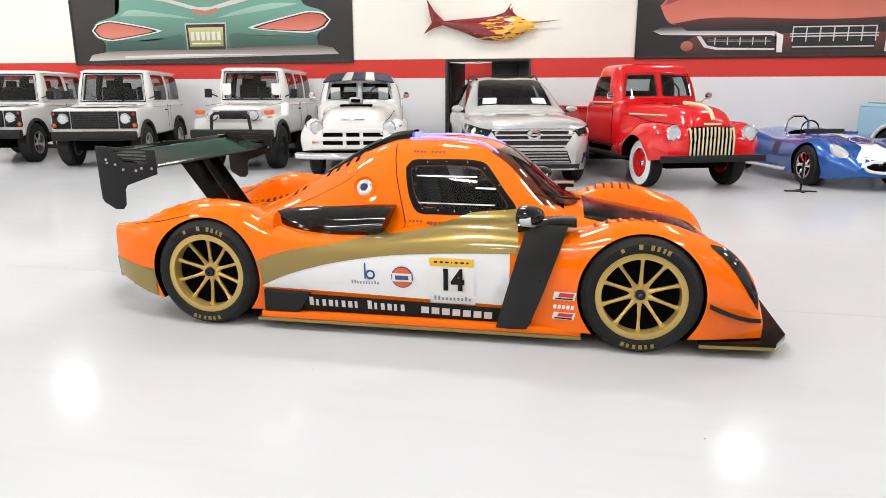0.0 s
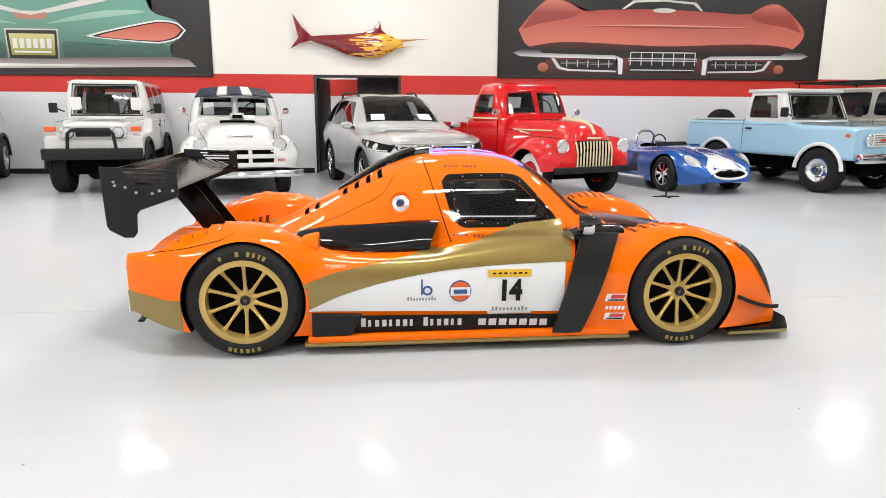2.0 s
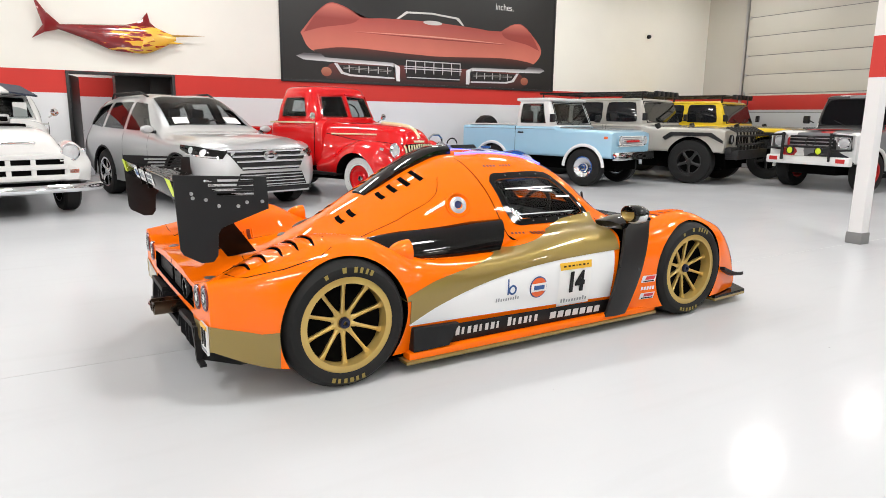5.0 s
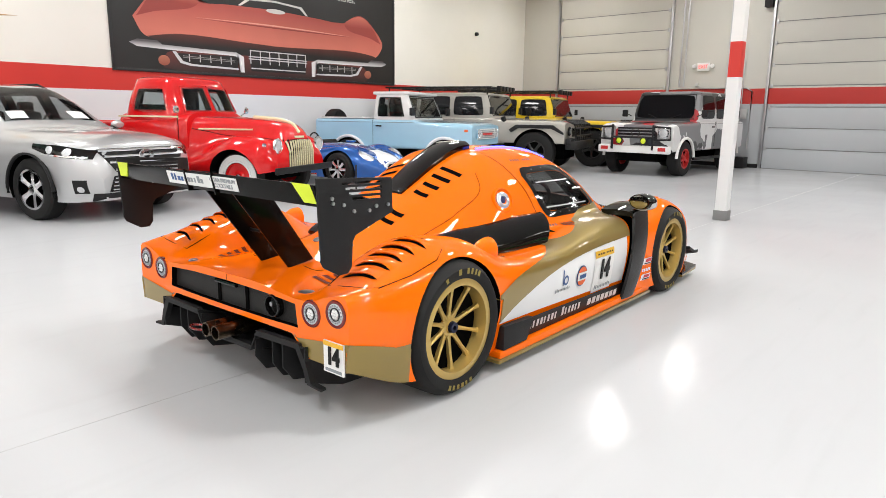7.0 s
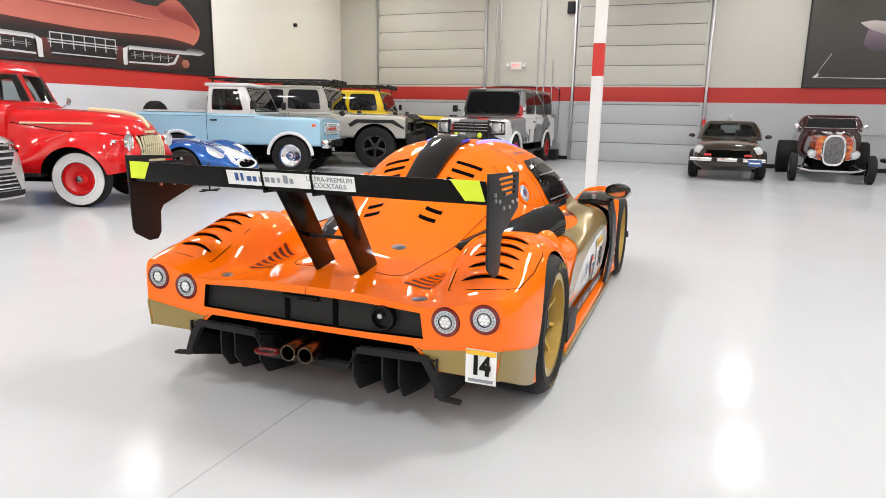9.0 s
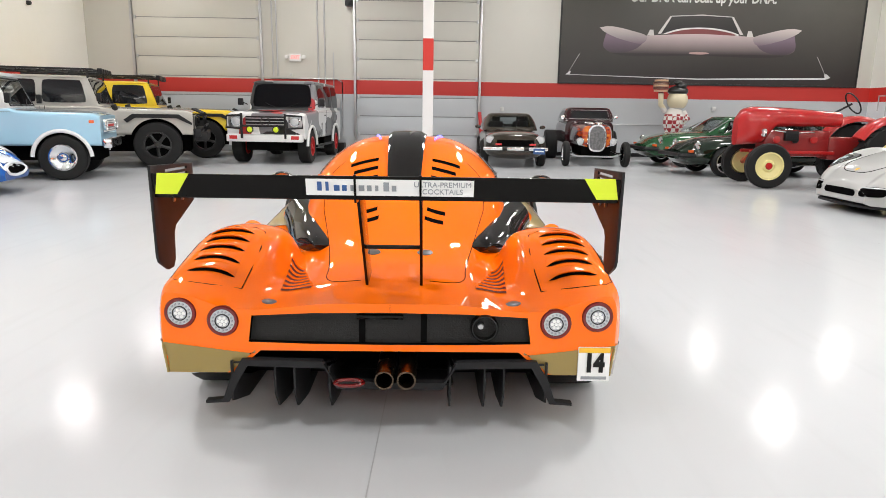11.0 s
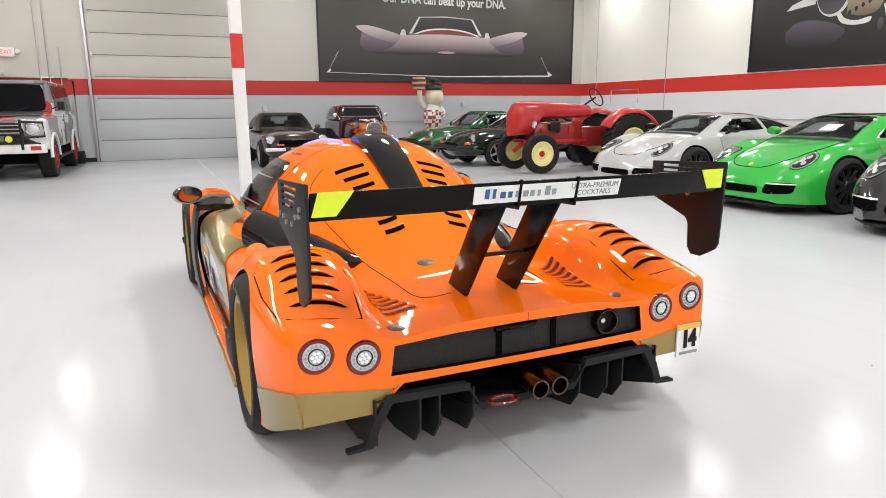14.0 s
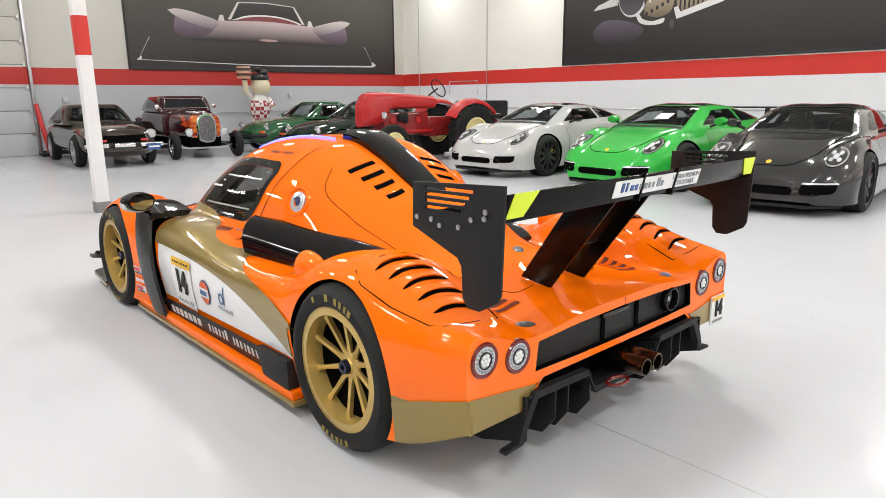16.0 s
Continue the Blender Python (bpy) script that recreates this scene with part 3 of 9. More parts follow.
LINE_Y5 = [(-0.64, 0.855), (-0.5, 0.895), (0.0, 0.91), (0.35, 0.905), (1.0, 0.90), (1.8, 0.90), (2.2, 0.92), (2.6, 0.925), (2.9, 0.90), (3.24, 0.82)]
LINE_Z5 = [(-0.64, 0.595), (-0.5, 0.61), (-0.3, 0.64), (0.0, 0.68), (0.2, 0.65), (0.45, 0.56), (0.9, 0.535), (1.25, 0.56), (1.8, 0.585), (2.2, 0.595), (2.5, 0.64), (2.75, 0.62), (2.95, 0.555), (3.1, 0.445), (3.19, 0.335), (3.24, 0.21)]
LINE_Y6 = [(-0.64, 0.875), (-0.57, 0.91), (-0.4, 0.945), (0.0, 0.968), (0.4, 0.94), (1.0, 0.925), (1.8, 0.93), (2.2, 0.95), (2.6, 0.96), (2.9, 0.93), (3.24, 0.84)]
LINE_Z6 = [(-0.64, 0.44), (0.0, 0.50), (0.45, 0.42), (1.8, 0.44), (2.2, 0.47), (2.6, 0.48), (2.9, 0.37), (3.1, 0.29), (3.24, 0.17)]
LINE_Y7 = [(-0.64, 0.86), (-0.5, 0.91), (0.0, 0.955), (0.45, 0.885), (1.8, 0.885), (2.2, 0.94), (2.6, 0.95), (2.9, 0.92), (3.24, 0.83)]
LINE_Z7 = [(-0.64, 0.28), (-0.34, 0.165), (0.0, 0.13), (0.4, 0.105), (2.9, 0.10), (3.24, 0.10)]


def flare(line):
    """Widens the body round the front wheels."""
    return [(x, y + 0.026 * min(max((x - 2.16) / 0.16, 0.0), 1.0)) for x, y in line]


LINE_Y4, LINE_Y5, LINE_Y6, LINE_Y7 = flare(LINE_Y4), flare(LINE_Y5), flare(LINE_Y6), flare(LINE_Y7)


def race_section(x):
    """Half of the body's cross-section at x, from the middle of the top to the sill."""
    zc = spline(LINE_ZC, x)
    pts = [(0.0, zc), (spline(LINE_Y1, x), zc - spline(DROP_1, x))]
    pts += [(spline(y, x), spline(z, x)) for y, z in ((LINE_Y2, LINE_Z2), (LINE_Y3, LINE_Z3), (LINE_YA, LINE_ZA), (LINE_Y4, LINE_Z4), (LINE_Y5, LINE_Z5), (LINE_Y6, LINE_Z6), (LINE_Y7, LINE_Z7))]
    half = curve_through([(-pts[1][0], pts[1][1])] + pts, 7)[7:]
    half[0][0] = 0.0
    return half


def race_body():
    rows = []
    xs = list(np.linspace(-0.64, 3.24, 157))
    for x in xs:
        half = race_section(x)
        right = [(x, -p[0], p[1]) for p in half]
        left = [(x, p[0], p[1]) for p in half[1:]]
        rows.append(left[::-1] + right)
    bm = skin(rows, close=True)
    bmesh.ops.recalc_face_normals(bm, faces=bm.faces)
    mesh = finish(bm, 50)
    mesh.materials.append(M["orange"])
    cutters = []
    for x, r in ((0.0, 0.345), (WHEELBASE, 0.343)):
        for s in (-1, 1):
            cutters.append(lathe([(r, s * (0.60 if x < 1 else 0.665)), (r, s * 1.2)], 64, m=pose(x, 0, TYRE_R)))
    # space under the tail
    cutters.append(prism([(-0.60, 0.0), (-0.60, 0.285), (-0.5, 0.372), (0.5, 0.372), (0.60, 0.285), (0.60, 0.0)], "x", -0.8, -0.34))
    # grille recess
    cutters.append(prism([(-0.545, 0.406), (-0.53, 0.512), (-0.3, 0.524), (0.0, 0.528), (0.3, 0.524), (0.53, 0.512), (0.545, 0.406), (0.3, 0.400), (0.0, 0.398), (-0.3, 0.400)], "x", -0.8, -0.60))
    # duct behind the front blade
    for s in (-1, 1):
        y0, y1 = sorted((s * 0.78, s * 1.2))
        cutters.append(prism([(1.86, 0.10), (1.985, 0.10), (2.04, 0.45), (2.10, 0.78), (1.97, 0.78), (1.90, 0.5)], "y", y0, y1))
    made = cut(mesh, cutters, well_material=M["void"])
    return made


body_mesh = race_body()
body_mesh.materials.append(M["gold"])
for poly in body_mesh.polygons:
    c = poly.center
    if c.x < -0.342 and abs(c.y) > 0.50 and c.z < 0.345 and poly.material_index == 0:
        poly.material_index = len(body_mesh.materials) - 1
skin_tree = tree_of(body_mesh)
WIN_OUT = [(1.165, 0.955), (1.185, 0.87), (1.215, 0.775), (1.27, 0.70), (1.40, 0.695), (1.60, 0.697), (1.80, 0.70), (1.872, 0.715), (1.862, 0.755), (1.80, 0.83), (1.73, 0.915), (1.66, 0.985), (1.58, 1.003), (1.45, 1.006), (1.30, 1.003), (1.20, 0.995)]
WIN_IN = [(1.205, 0.945), (1.222, 0.87), (1.25, 0.79), (1.295, 0.737), (1.40, 0.731), (1.60, 0.733), (1.775, 0.736), (1.815, 0.745), (1.808, 0.77), (1.755, 0.835), (1.69, 0.905), (1.63, 0.955), (1.57, 0.968), (1.45, 0.971), (1.30, 0.969), (1.225, 0.962)]
cockpit = room_cut(1.12, 2.12, [(0.0, [(x, z - 0.045) for x, z in LINE_ZC]), ([(x, y - 0.03) for x, y in LINE_Y1], [(x, z - 0.085) for x, z in LINE_ZC]),
                                ([(x, y - 0.045) for x, y in LINE_Y2], [(x, z - 0.045) for x, z in LINE_Z2]), ([(x, y - 0.06) for x, y in LINE_Y3], [(x, z - 0.06) for x, z in LINE_Z3])], 0.46)
openings = [prism(WIN_IN, "y", *sorted((s * 0.30, s * 1.2))) for s in (-1, 1)]
openings.append(slab_cut(skin_tree, lambda x: -(0.30 + (x - 1.74) * 0.34), lambda x: 0.30 + (x - 1.74) * 0.34, 1.75, 2.17, 0.06, 0.16))
part("body", cut(body_mesh, [cockpit] + openings, well_material=M["cabin_dark"]), None, race, "glossy orange composite bodywork")
part("dashboard", box(1.95, 2.10, -0.50, 0.50, 0.47, 0.66, 0.03), M["black"], race, "black dashboard")
part("seat", skin([[(x + 0.24 * (z - 0.47) * -1, y, z) for x, y in ((1.30, -0.22), (1.40, -0.20), (1.42, 0.0), (1.40, 0.20), (1.30, 0.22), (1.28, 0.0))] for z in (0.47, 0.62, 0.78, 0.86, 0.95)], close=True), M["seat_dark"], race, "black racing seat").location = (0.04, -0.20, 0)
part("steering_wheel", rod([(1.80 + 0.05 * math.sin(a), -0.20 + 0.14 * math.cos(a), 0.72 + 0.13 * math.sin(a)) for a in np.linspace(0, 2 * math.pi, 20, endpoint=False)], 0.014, closed=True), M["black"], race, "black steering wheel")
for s in (-1, 1):
    part("belt", box(1.34, 1.355, -0.20 + s * 0.07 - 0.025, -0.20 + s * 0.07 + 0.025, 0.66, 0.86, 0.004), M["red_print"], race, "red harness belt")
    part("roll_cage", rod([(1.22, s * 0.46, 0.47), (1.20, s * 0.45, 0.80), (1.20, s * 0.30, 1.02), (1.70, s * 0.28, 1.03), (2.06, s * 0.48, 0.66)], 0.018, 10), M["black"], race, "black tubular roll cage")


def both(make):
    """Makes a part for the right side (-1) and one for the left (+1)."""
    return [make(s) for s in (-1, 1)]


def gold_top(x):
    return spline([(0.30, 0.415), (0.535, 0.495), (0.86, 0.548), (1.25, 0.612), (1.5, 0.672), (1.62, 0.715), (1.87, 0.738)], x)


def gold_low(x):
    return spline([(0.30, 0.245), (0.36, 0.272), (0.535, 0.352), (0.86, 0.442), (1.19, 0.494), (1.52, 0.518), (1.87, 0.530)], x)


for s in (-1, 1):
    side = "y"
    part("gold_band", strip(skin_tree, gold_low, gold_top, 0.315, 1.90, side, s, 0.006, 70, 24), M["gold"], race, "metallic gold vinyl band")
    part("white_panel", strip(skin_tree, lambda x: 0.262 - 0.028 * (x - 0.36), gold_low, 0.36, 1.86, side, s, 0.003, 50, 10), M["white_vinyl"], race, "white sponsor panel on the door")
    part("black_strip", strip(skin_tree, lambda x: 0.122, lambda x: 0.236 - 0.02 * (x - 0.6), 0.60, 1.86, side, s, 0.020, 40, 4), M["black_ink"], race, "black vinyl strip along the sill")
    part("skirt_box", prism([(0.375, 0.117), (0.60, 0.122), (0.665, 0.238), (0.375, 0.25)], "y", *sorted((s * 0.885, s * 0.948)), 0.004), M["carbon_matt"], race, "matt carbon side plate")
    lo, hi = sorted((s * 0.86, s * 0.955))
    part("side_skirt", box(0.33, 2.27, lo, hi, 0.055, 0.075, 0.004), M["gold"], race, "gold edge of the flat floor")
    part("sill", box(0.35, 2.27, lo + 0.01, hi - 0.01, 0.075, 0.115, 0.008), M["orange"], race)
    # side window: black surround, pane, rails
    band = [[on_skin(skin_tree, *(np.array(a) * (1 - u) + np.array(b) * u), side, s, 0.0045) for u in (0.0, 0.35, 0.7, 1.0)] for a, b in zip(*[curve_through(loop + loop[:1], 4) for loop in (WIN_OUT, WIN_IN)])]
    part("window_surround", skin(band), M["black_gloss"], race, "black window surround")
    part("window", strip(skin_tree, [(1.20, 0.93), (1.22, 0.86), (1.25, 0.785), (1.30, 0.732), (1.815, 0.738)], [(1.20, 0.945), (1.225, 0.965), (1.5, 0.975), (1.57, 0.972), (1.63, 0.958), (1.755, 0.84), (1.815, 0.765)], 1.20, 1.815, side, s, 0.0045, 30, 8), M["glass_race"], race, "clear plastic side window")
    for z0, z1, xa, xb in ((0.752, 0.760, 1.27, 1.74), (0.905, 0.912, 1.25, 1.62)):
        rail = part("window_rail", quad(skin_tree, [(xa, z0), (xb, z0), (xb, z1), (xa, z1)], side, s, 0.010, 14, 1), M["steel"], race, "bare metal window rail")
    for x, z in ((1.235, 0.945), (1.24, 0.86), (1.255, 0.79), (1.30, 0.722), (1.40, 0.715), (1.50, 0.715), (1.60, 0.716), (1.70, 0.718), (1.80, 0.725), (1.30, 0.985), (1.42, 0.99), (1.55, 0.988), (1.66, 0.955), (1.76, 0.865)):
        part("window_bolt", disc(skin_tree, x, z, 0.004, side, s, 0.009, rings=1, seg=8), M["steel"], race)
    part("window_catch", quad(skin_tree, [(1.62, 0.845), (1.74, 0.84), (1.74, 0.85), (1.62, 0.855)], side, s, 0.012, 4, 1), M["white"], race, "white window catch")
    # roundel with a blue eye on the cabin side
    seat_at, out_way, _, _ = skin_tree.ray_cast(Vector((0.905, s * 3.0, 0.83)), Vector((0, -s, 0)))
    out_way = (out_way if out_way.y * s > 0 else -out_way).lerp(Vector((0, s, 0)), 0.35).normalized()
    facing = Matrix.Translation(seat_at + out_way * 0.004) @ out_way.to_track_quat("Y", "Z").to_matrix().to_4x4()
    part("badge_rim", lathe([(0.080, -0.022), (0.077, 0.003), (0.071, 0.006), (0.060, -0.010), (0.050, -0.012), (0.050, -0.03)], 40, m=facing), M["orange"], race)
    part("badge", lathe([(0.026, 0.004), (0.046, 0.004), (0.052, 0.0), (0.053, -0.02), (0.026, -0.02)], 40, m=facing, closed=True), M["bright"], race, "bright round filler cap")
    part("badge_centre", lathe([(0.0, 0.0), (0.018, -0.001), (0.027, -0.004), (0.027, -0.02), (0.0, -0.02)], 32, m=facing), M["navy"], race, "blue centre of the filler cap")
    # number plate on the door
    plate = [(1.40, 0.215), (1.665, 0.215), (1.655, 0.49), (1.395, 0.49)]
    part("number_sheet", quad(skin_tree, plate, side, s, 0.007), M["white"], race, "white race number sheet")
    part("number_header", quad(skin_tree, [(1.402, 0.445), (1.656, 0.445), (1.655, 0.49), (1.395, 0.49)], side, s, 0.010), M["yellow_print"], race)
    y = on_skin(skin_tree, 1.53, 0.36, "y", s, 0.013)
    top, bot = on_skin(skin_tree, 1.53, 0.43, "y", s, 0.0), on_skin(skin_tree, 1.53, 0.30, "y", s, 0.0)
    lean = math.degrees(math.atan2((top.y - bot.y), 0.13))
    turn = pose(y.x, y.y, y.z, 90 - lean, 0, 0) if s < 0 else pose(y.x, y.y, y.z, 90 + lean, 0, 180) @ pose(0, 0, 0)
    letters("14", 0.172, M["black_ink"], "race_number", race, turn, "bold black race number", 0.82, 0.002, 0.008)
    for x0, x1 in ((1.425, 1.445), (1.46, 1.478), (1.492, 1.512), (1.526, 1.533), (1.547, 1.565), (1.58, 1.60), (1.614, 1.628)):
        part("print_bar", quad(skin_tree, [(x0, 0.463), (x1, 0.463), (x1, 0.473), (x0, 0.473)], side, s, 0.013, 2, 1), M["black_ink"], race)
    for k in range(10):
        a = 1.425 + 0.0225 * k
        part("print_bar", quad(skin_tree, [(a, 0.238), (a + 0.012, 0.238), (a + 0.012, 0.256 + (0.008 if k in (0, 1, 8) else 0)), (a, 0.256 + (0.008 if k in (0, 1, 8) else 0))], side, s, 0.011, 1, 1), M["grey_print"], race)
    # round sponsor sign
    part("sponsor_ring", disc(skin_tree, 1.235, 0.365, 0.066, side, s, 0.006), M["blue_print"], race)
    part("sponsor_disc", disc(skin_tree, 1.235, 0.365, 0.059, side, s, 0.009), M["orange_print"], race)
    part("sponsor_bar", quad(skin_tree, [(1.177, 0.34), (1.293, 0.34), (1.293, 0.39), (1.177, 0.39)], side, s, 0.012), M["white"], race)
    part("sponsor_bar", quad(skin_tree, [(1.195, 0.352), (1.275, 0.352), (1.275, 0.378), (1.195, 0.378)], side, s, 0.015), M["blue_print"], race)
    for k in range(10):
        a = 0.925 + 0.0175 * k
        part("print_bar", quad(skin_tree, [(a, 0.312), (a + 0.009, 0.312), (a + 0.009, 0.328 + (0.007 if k in (0, 1, 8) else 0)), (a, 0.328 + (0.007 if k in (0, 1, 8) else 0))], side, s, 0.006, 1, 1), M["grey_print"], race)
    part("sponsor_mark", quad(skin_tree, [(1.005, 0.345), (1.015, 0.345), (1.015, 0.44), (1.005, 0.44)], side, s, 0.006), M["blue_print"], race)
    part("sponsor_mark", disc(skin_tree, 1.042, 0.372, 0.03, side, s, 0.006, hole=0.018), M["blue_print"], race)
    for k in range(15):
        x0 = 0.655 + 0.0405 * k
        tall = 0.055 if k in (0, 9) else 0.043
        z0 = 0.163 - 0.012 * (x0 - 0.65)
        if k != 8:
            wide = (0.026, 0.017, 0.023)[k % 3]
            part("sponsor_text", quad(skin_tree, [(x0, z0), (x0 + wide, z0), (x0 + wide, z0 + tall), (x0, z0 + tall)], side, s, 0.024, 2, 2), M["print_white"], race)
    for k in range(7):
        x0 = 1.345 + 0.062 * k
        z0 = 0.152 - 0.012 * k / 6
        part("sponsor_text", quad(skin_tree, [(x0, z0), (x0 + 0.046, z0), (x0 + 0.048, z0 + 0.043), (x0 + 0.002, z0 + 0.043)], side, s, 0.024, 2, 2), M["print_white"], race)
    for z0, z1, c, d in ((0.288, 0.335, "white", "red_print"), (0.235, 0.258, "white", None), (0.172, 0.215, "white", "red_print")):
        if d is None:
            for k in range(5):
                part("decal", quad(skin_tree, [(2.11 + 0.024 * k, z0), (2.127 + 0.024 * k, z0), (2.13 + 0.024 * k, z1), (2.113 + 0.024 * k, z1)], side, s, 0.005, 1, 1), M[c], race)
            continue
        part("decal", quad(skin_tree, [(2.105, z0), (2.225, z0), (2.235, z1), (2.115, z1)], side, s, 0.005, 3, 2), M[c], race, "white sponsor decal")
        part("decal_mark", quad(skin_tree, [(2.135, z0 + 0.018), (2.215, z0 + 0.018), (2.225, z1 - 0.005), (2.145, z1 - 0.005)], side, s, 0.008, 3, 2), M[d], race, "red sponsor mark")
        part("decal_mark", quad(skin_tree, [(2.12, z0 + 0.004), (2.215, z0 + 0.004), (2.217, z0 + 0.012), (2.122, z0 + 0.012)], side, s, 0.008, 3, 1), M["black_ink"], race)
    # name bars on the door
    for x0, z0, n in ((1.22, 0.645, 12), (1.19, 1.04, 10)):
        for k in range(n):
            if k % 5 != 4:
                a = x0 + 0.024 * k
                part("print_bar", quad(skin_tree, [(a, z0), (a + 0.015, z0), (a + 0.015, z0 + 0.011), (a, z0 + 0.011)], side, s, 0.003, 1, 1), M["dark_print"], race)
    # door seams
    for a, b in (((1.055, 1.09), (1.205, 0.60)), ((1.93, 0.70), (1.95, 0.58))):
        part("door_seam", quad(skin_tree, [a, (a[0] + 0.006, a[1]), (b[0] + 0.006, b[1]), b], side, s, 0.0015, 1, 24), M["void"], race)


def tube_on(tree, pts, axis, s, r, lift=0.0, per=6):
    flat = curve_through(pts, per)
    return rod([on_skin(tree, p[0], p[1], axis, s, lift) for p in flat], r)


# windscreen and black bonnet
ws = []
for x in np.linspace(1.74, 2.24, 18):
    half = 0.34 + (x - 1.74) * 0.42
    row = [on_skin(skin_tree, x - 0.30 * (k / 10) ** 2 * (0.2 + x - 1.74), k / 10 * half, "z", 1, 0.004) for k in range(-10, 11)]
    ws.append(row)
part("windscreen", skin(ws), clear_glass("tinted windscreen", (0.35, 0.36, 0.36)), race, "dark raked windscreen")
part("bonnet_panel", strip(skin_tree, lambda x: -0.47 + 0.05 * (x - 2.2), lambda x: 0.47 - 0.05 * (x - 2.2), 2.27, 3.0, "z", 1, 0.003, 24, 24), M["carbon"], race, "bare black carbon bonnet")
part("wiper", rod([on_skin(skin_tree, 2.24, -0.1, "z", 1, 0.03), on_skin(skin_tree, 2.10, -0.35, "z", 1, 0.03), on_skin(skin_tree, 1.98, -0.45, "z", 1, 0.03)], 0.008), M["black"], race)
for s in (-1, 1):
    part("cowl_band", strip(skin_tree, [(1.87, s * 0.71), (2.2, s * 0.58), (2.6, s * 0.5)], [(1.87, s * 0.86), (2.05, s * 0.72), (2.6, s * 0.53)], 1.90, 2.55, "z", 1, 0.003, 24, 6), M["gold"], race, "gold band beside the bonnet")
    # blade in front of the door, curved forward at its top
    blade = []
    for z in np.linspace(0.10, 0.70, 22):
        u = (z - 0.10) / 0.60
        x0, x1 = 1.79 + 0.16 * u ** 1.05, 1.965 + 0.21 * u ** 0.9
        y0 = s * (0.952 + 0.026 * math.sin(math.pi * u) - 0.03 * u ** 4)
        blade.append([(x0, y0, z), (0.5 * (x0 + x1), y0 + s * 0.012, z), (x1, y0 + s * 0.002, z), (x1, y0 - s * 0.02, z), (x0, y0 - s * 0.02, z)])
    part("side_blade", skin(blade, close=True), M["blade"], race, "black carbon turning blade behind the front wheel")
    cap = []
    for x in np.linspace(1.90, 2.22, 10):
        u = (x - 1.90) / 0.32
        zt = 0.69 + 0.03 * math.sin(1.9 * u)
        cap.append([(x, s * 0.70, zt), (x, s * 0.82, zt + 0.012), (x, s * (0.915 - 0.05 * u), zt + 0.004), (x, s * (0.94 - 0.05 * u), zt - 0.012), (x, s * (0.942 - 0.05 * u), zt - 0.03), (x, s * 0.72, zt - 0.03)])
    part("blade_cap", skin(cap, close=True), M["black_gloss"], race, "gloss black cap over the duct")
    # mirror
    mirror = part("mirror", lathe([(0.0, -0.085), (0.022, -0.082), (0.042, -0.070), (0.058, -0.045), (0.066, -0.010), (0.066, 0.025), (0.062, 0.048), (0.056, 0.050), (0.0, 0.046)], 28, m=pose(1.96, s * 0.985, 0.765, 0, 0, 90 + s * 13) @ Matrix.Diagonal((1.35, 1.0, 0.82, 1))), M["black_gloss"], race, "gloss black wing mirror with a warm grey glass")
    part("mirror_glass", lathe([(0.0, 0.0), (0.056, 0.0), (0.056, 0.004), (0.0, 0.004)], 24, m=pose(1.913, s * 0.974, 0.765, 0, 0, 90 + s * 13) @ Matrix.Diagonal((1.24, 1.0, 0.80, 1))), M["tinted_mirror"], mirror, "dark tinted mirror glass")
    part("indicator", lathe([(0.0652, -0.035), (0.0675, -0.030), (0.0685, 0.0), (0.0675, 0.022), (0.0652, 0.026)], 28, m=pose(1.96, s * 0.985, 0.752, 0, 0, 90 + s * 13) @ Matrix.Diagonal((1.33, 1.0, 0.72, 1))), M["lens"], mirror, "clear side indicator")
    part("mirror_stalk", rod([(1.96, s * 0.97, 0.72), (1.97, s * 0.92, 0.695), (2.0, s * 0.82, 0.68)], 0.014), M["black_gloss"], race)
    # side air intake pod
    pod = []
    for u in np.linspace(0, 1, 26):
        x = 0.21 + 0.84 * u
        end = math.sqrt(1 - (1 - min(u / 0.14, 1.0)) ** 2)
        yb, zb = spline([(0.21, 0.45), (0.45, 0.60), (1.05, 0.765)], x), spline([(0.21, 0.575), (0.45, 0.545), (1.05, 0.55)], x)
        yt, zt = spline([(0.21, 0.41), (0.5, 0.49), (0.79, 0.565), (1.05, 0.665)], x), spline([(0.21, 0.64), (0.5, 0.692), (0.79, 0.725), (1.05, 0.748)], x)
        ym, zm = (yb + yt) / 2, (zb + zt) / 2
        row = []
        for k in range(13):
            a = k / 12
            swell = (0.02 + 0.035 * u) * math.sin(math.pi * a) ** 0.7
            y, z = yb + (yt - yb) * a + 0.9 * swell, zb + (zt - zb) * a + 0.5 * swell
            row.append((x + 0.09 * u * a, s * (ym + (y - ym) * (0.25 + 0.75 * end)), zm + (z - zm) * (0.25 + 0.75 * end)))
        row += [(x + 0.07 * u, s * (yt - 0.10), zt - 0.03), (x, s * (yb - 0.13), zb - 0.02)]
        pod.append(row)
    part("side_intake", skin(pod, close=True), M["black_gloss"], race, "gloss black side air intake")
    # small orange cooling scoop beside the intake
    ear = []
    for k in range(9):
        u = k / 8
        r = 0.058 * math.sqrt(max(1 - (1 - u) ** 2, 0.0)) + 0.004
        ear.append([(0.30 + 0.12 * u, s * 0.80 + r * math.cos(a), 0.632 + 1.15 * r * math.sin(a)) for a in np.linspace(0, 2 * math.pi, 20, endpoint=False)])
    part("cooling_scoop", skin(ear, close=True), M["orange"], race, "small orange cooling scoop")
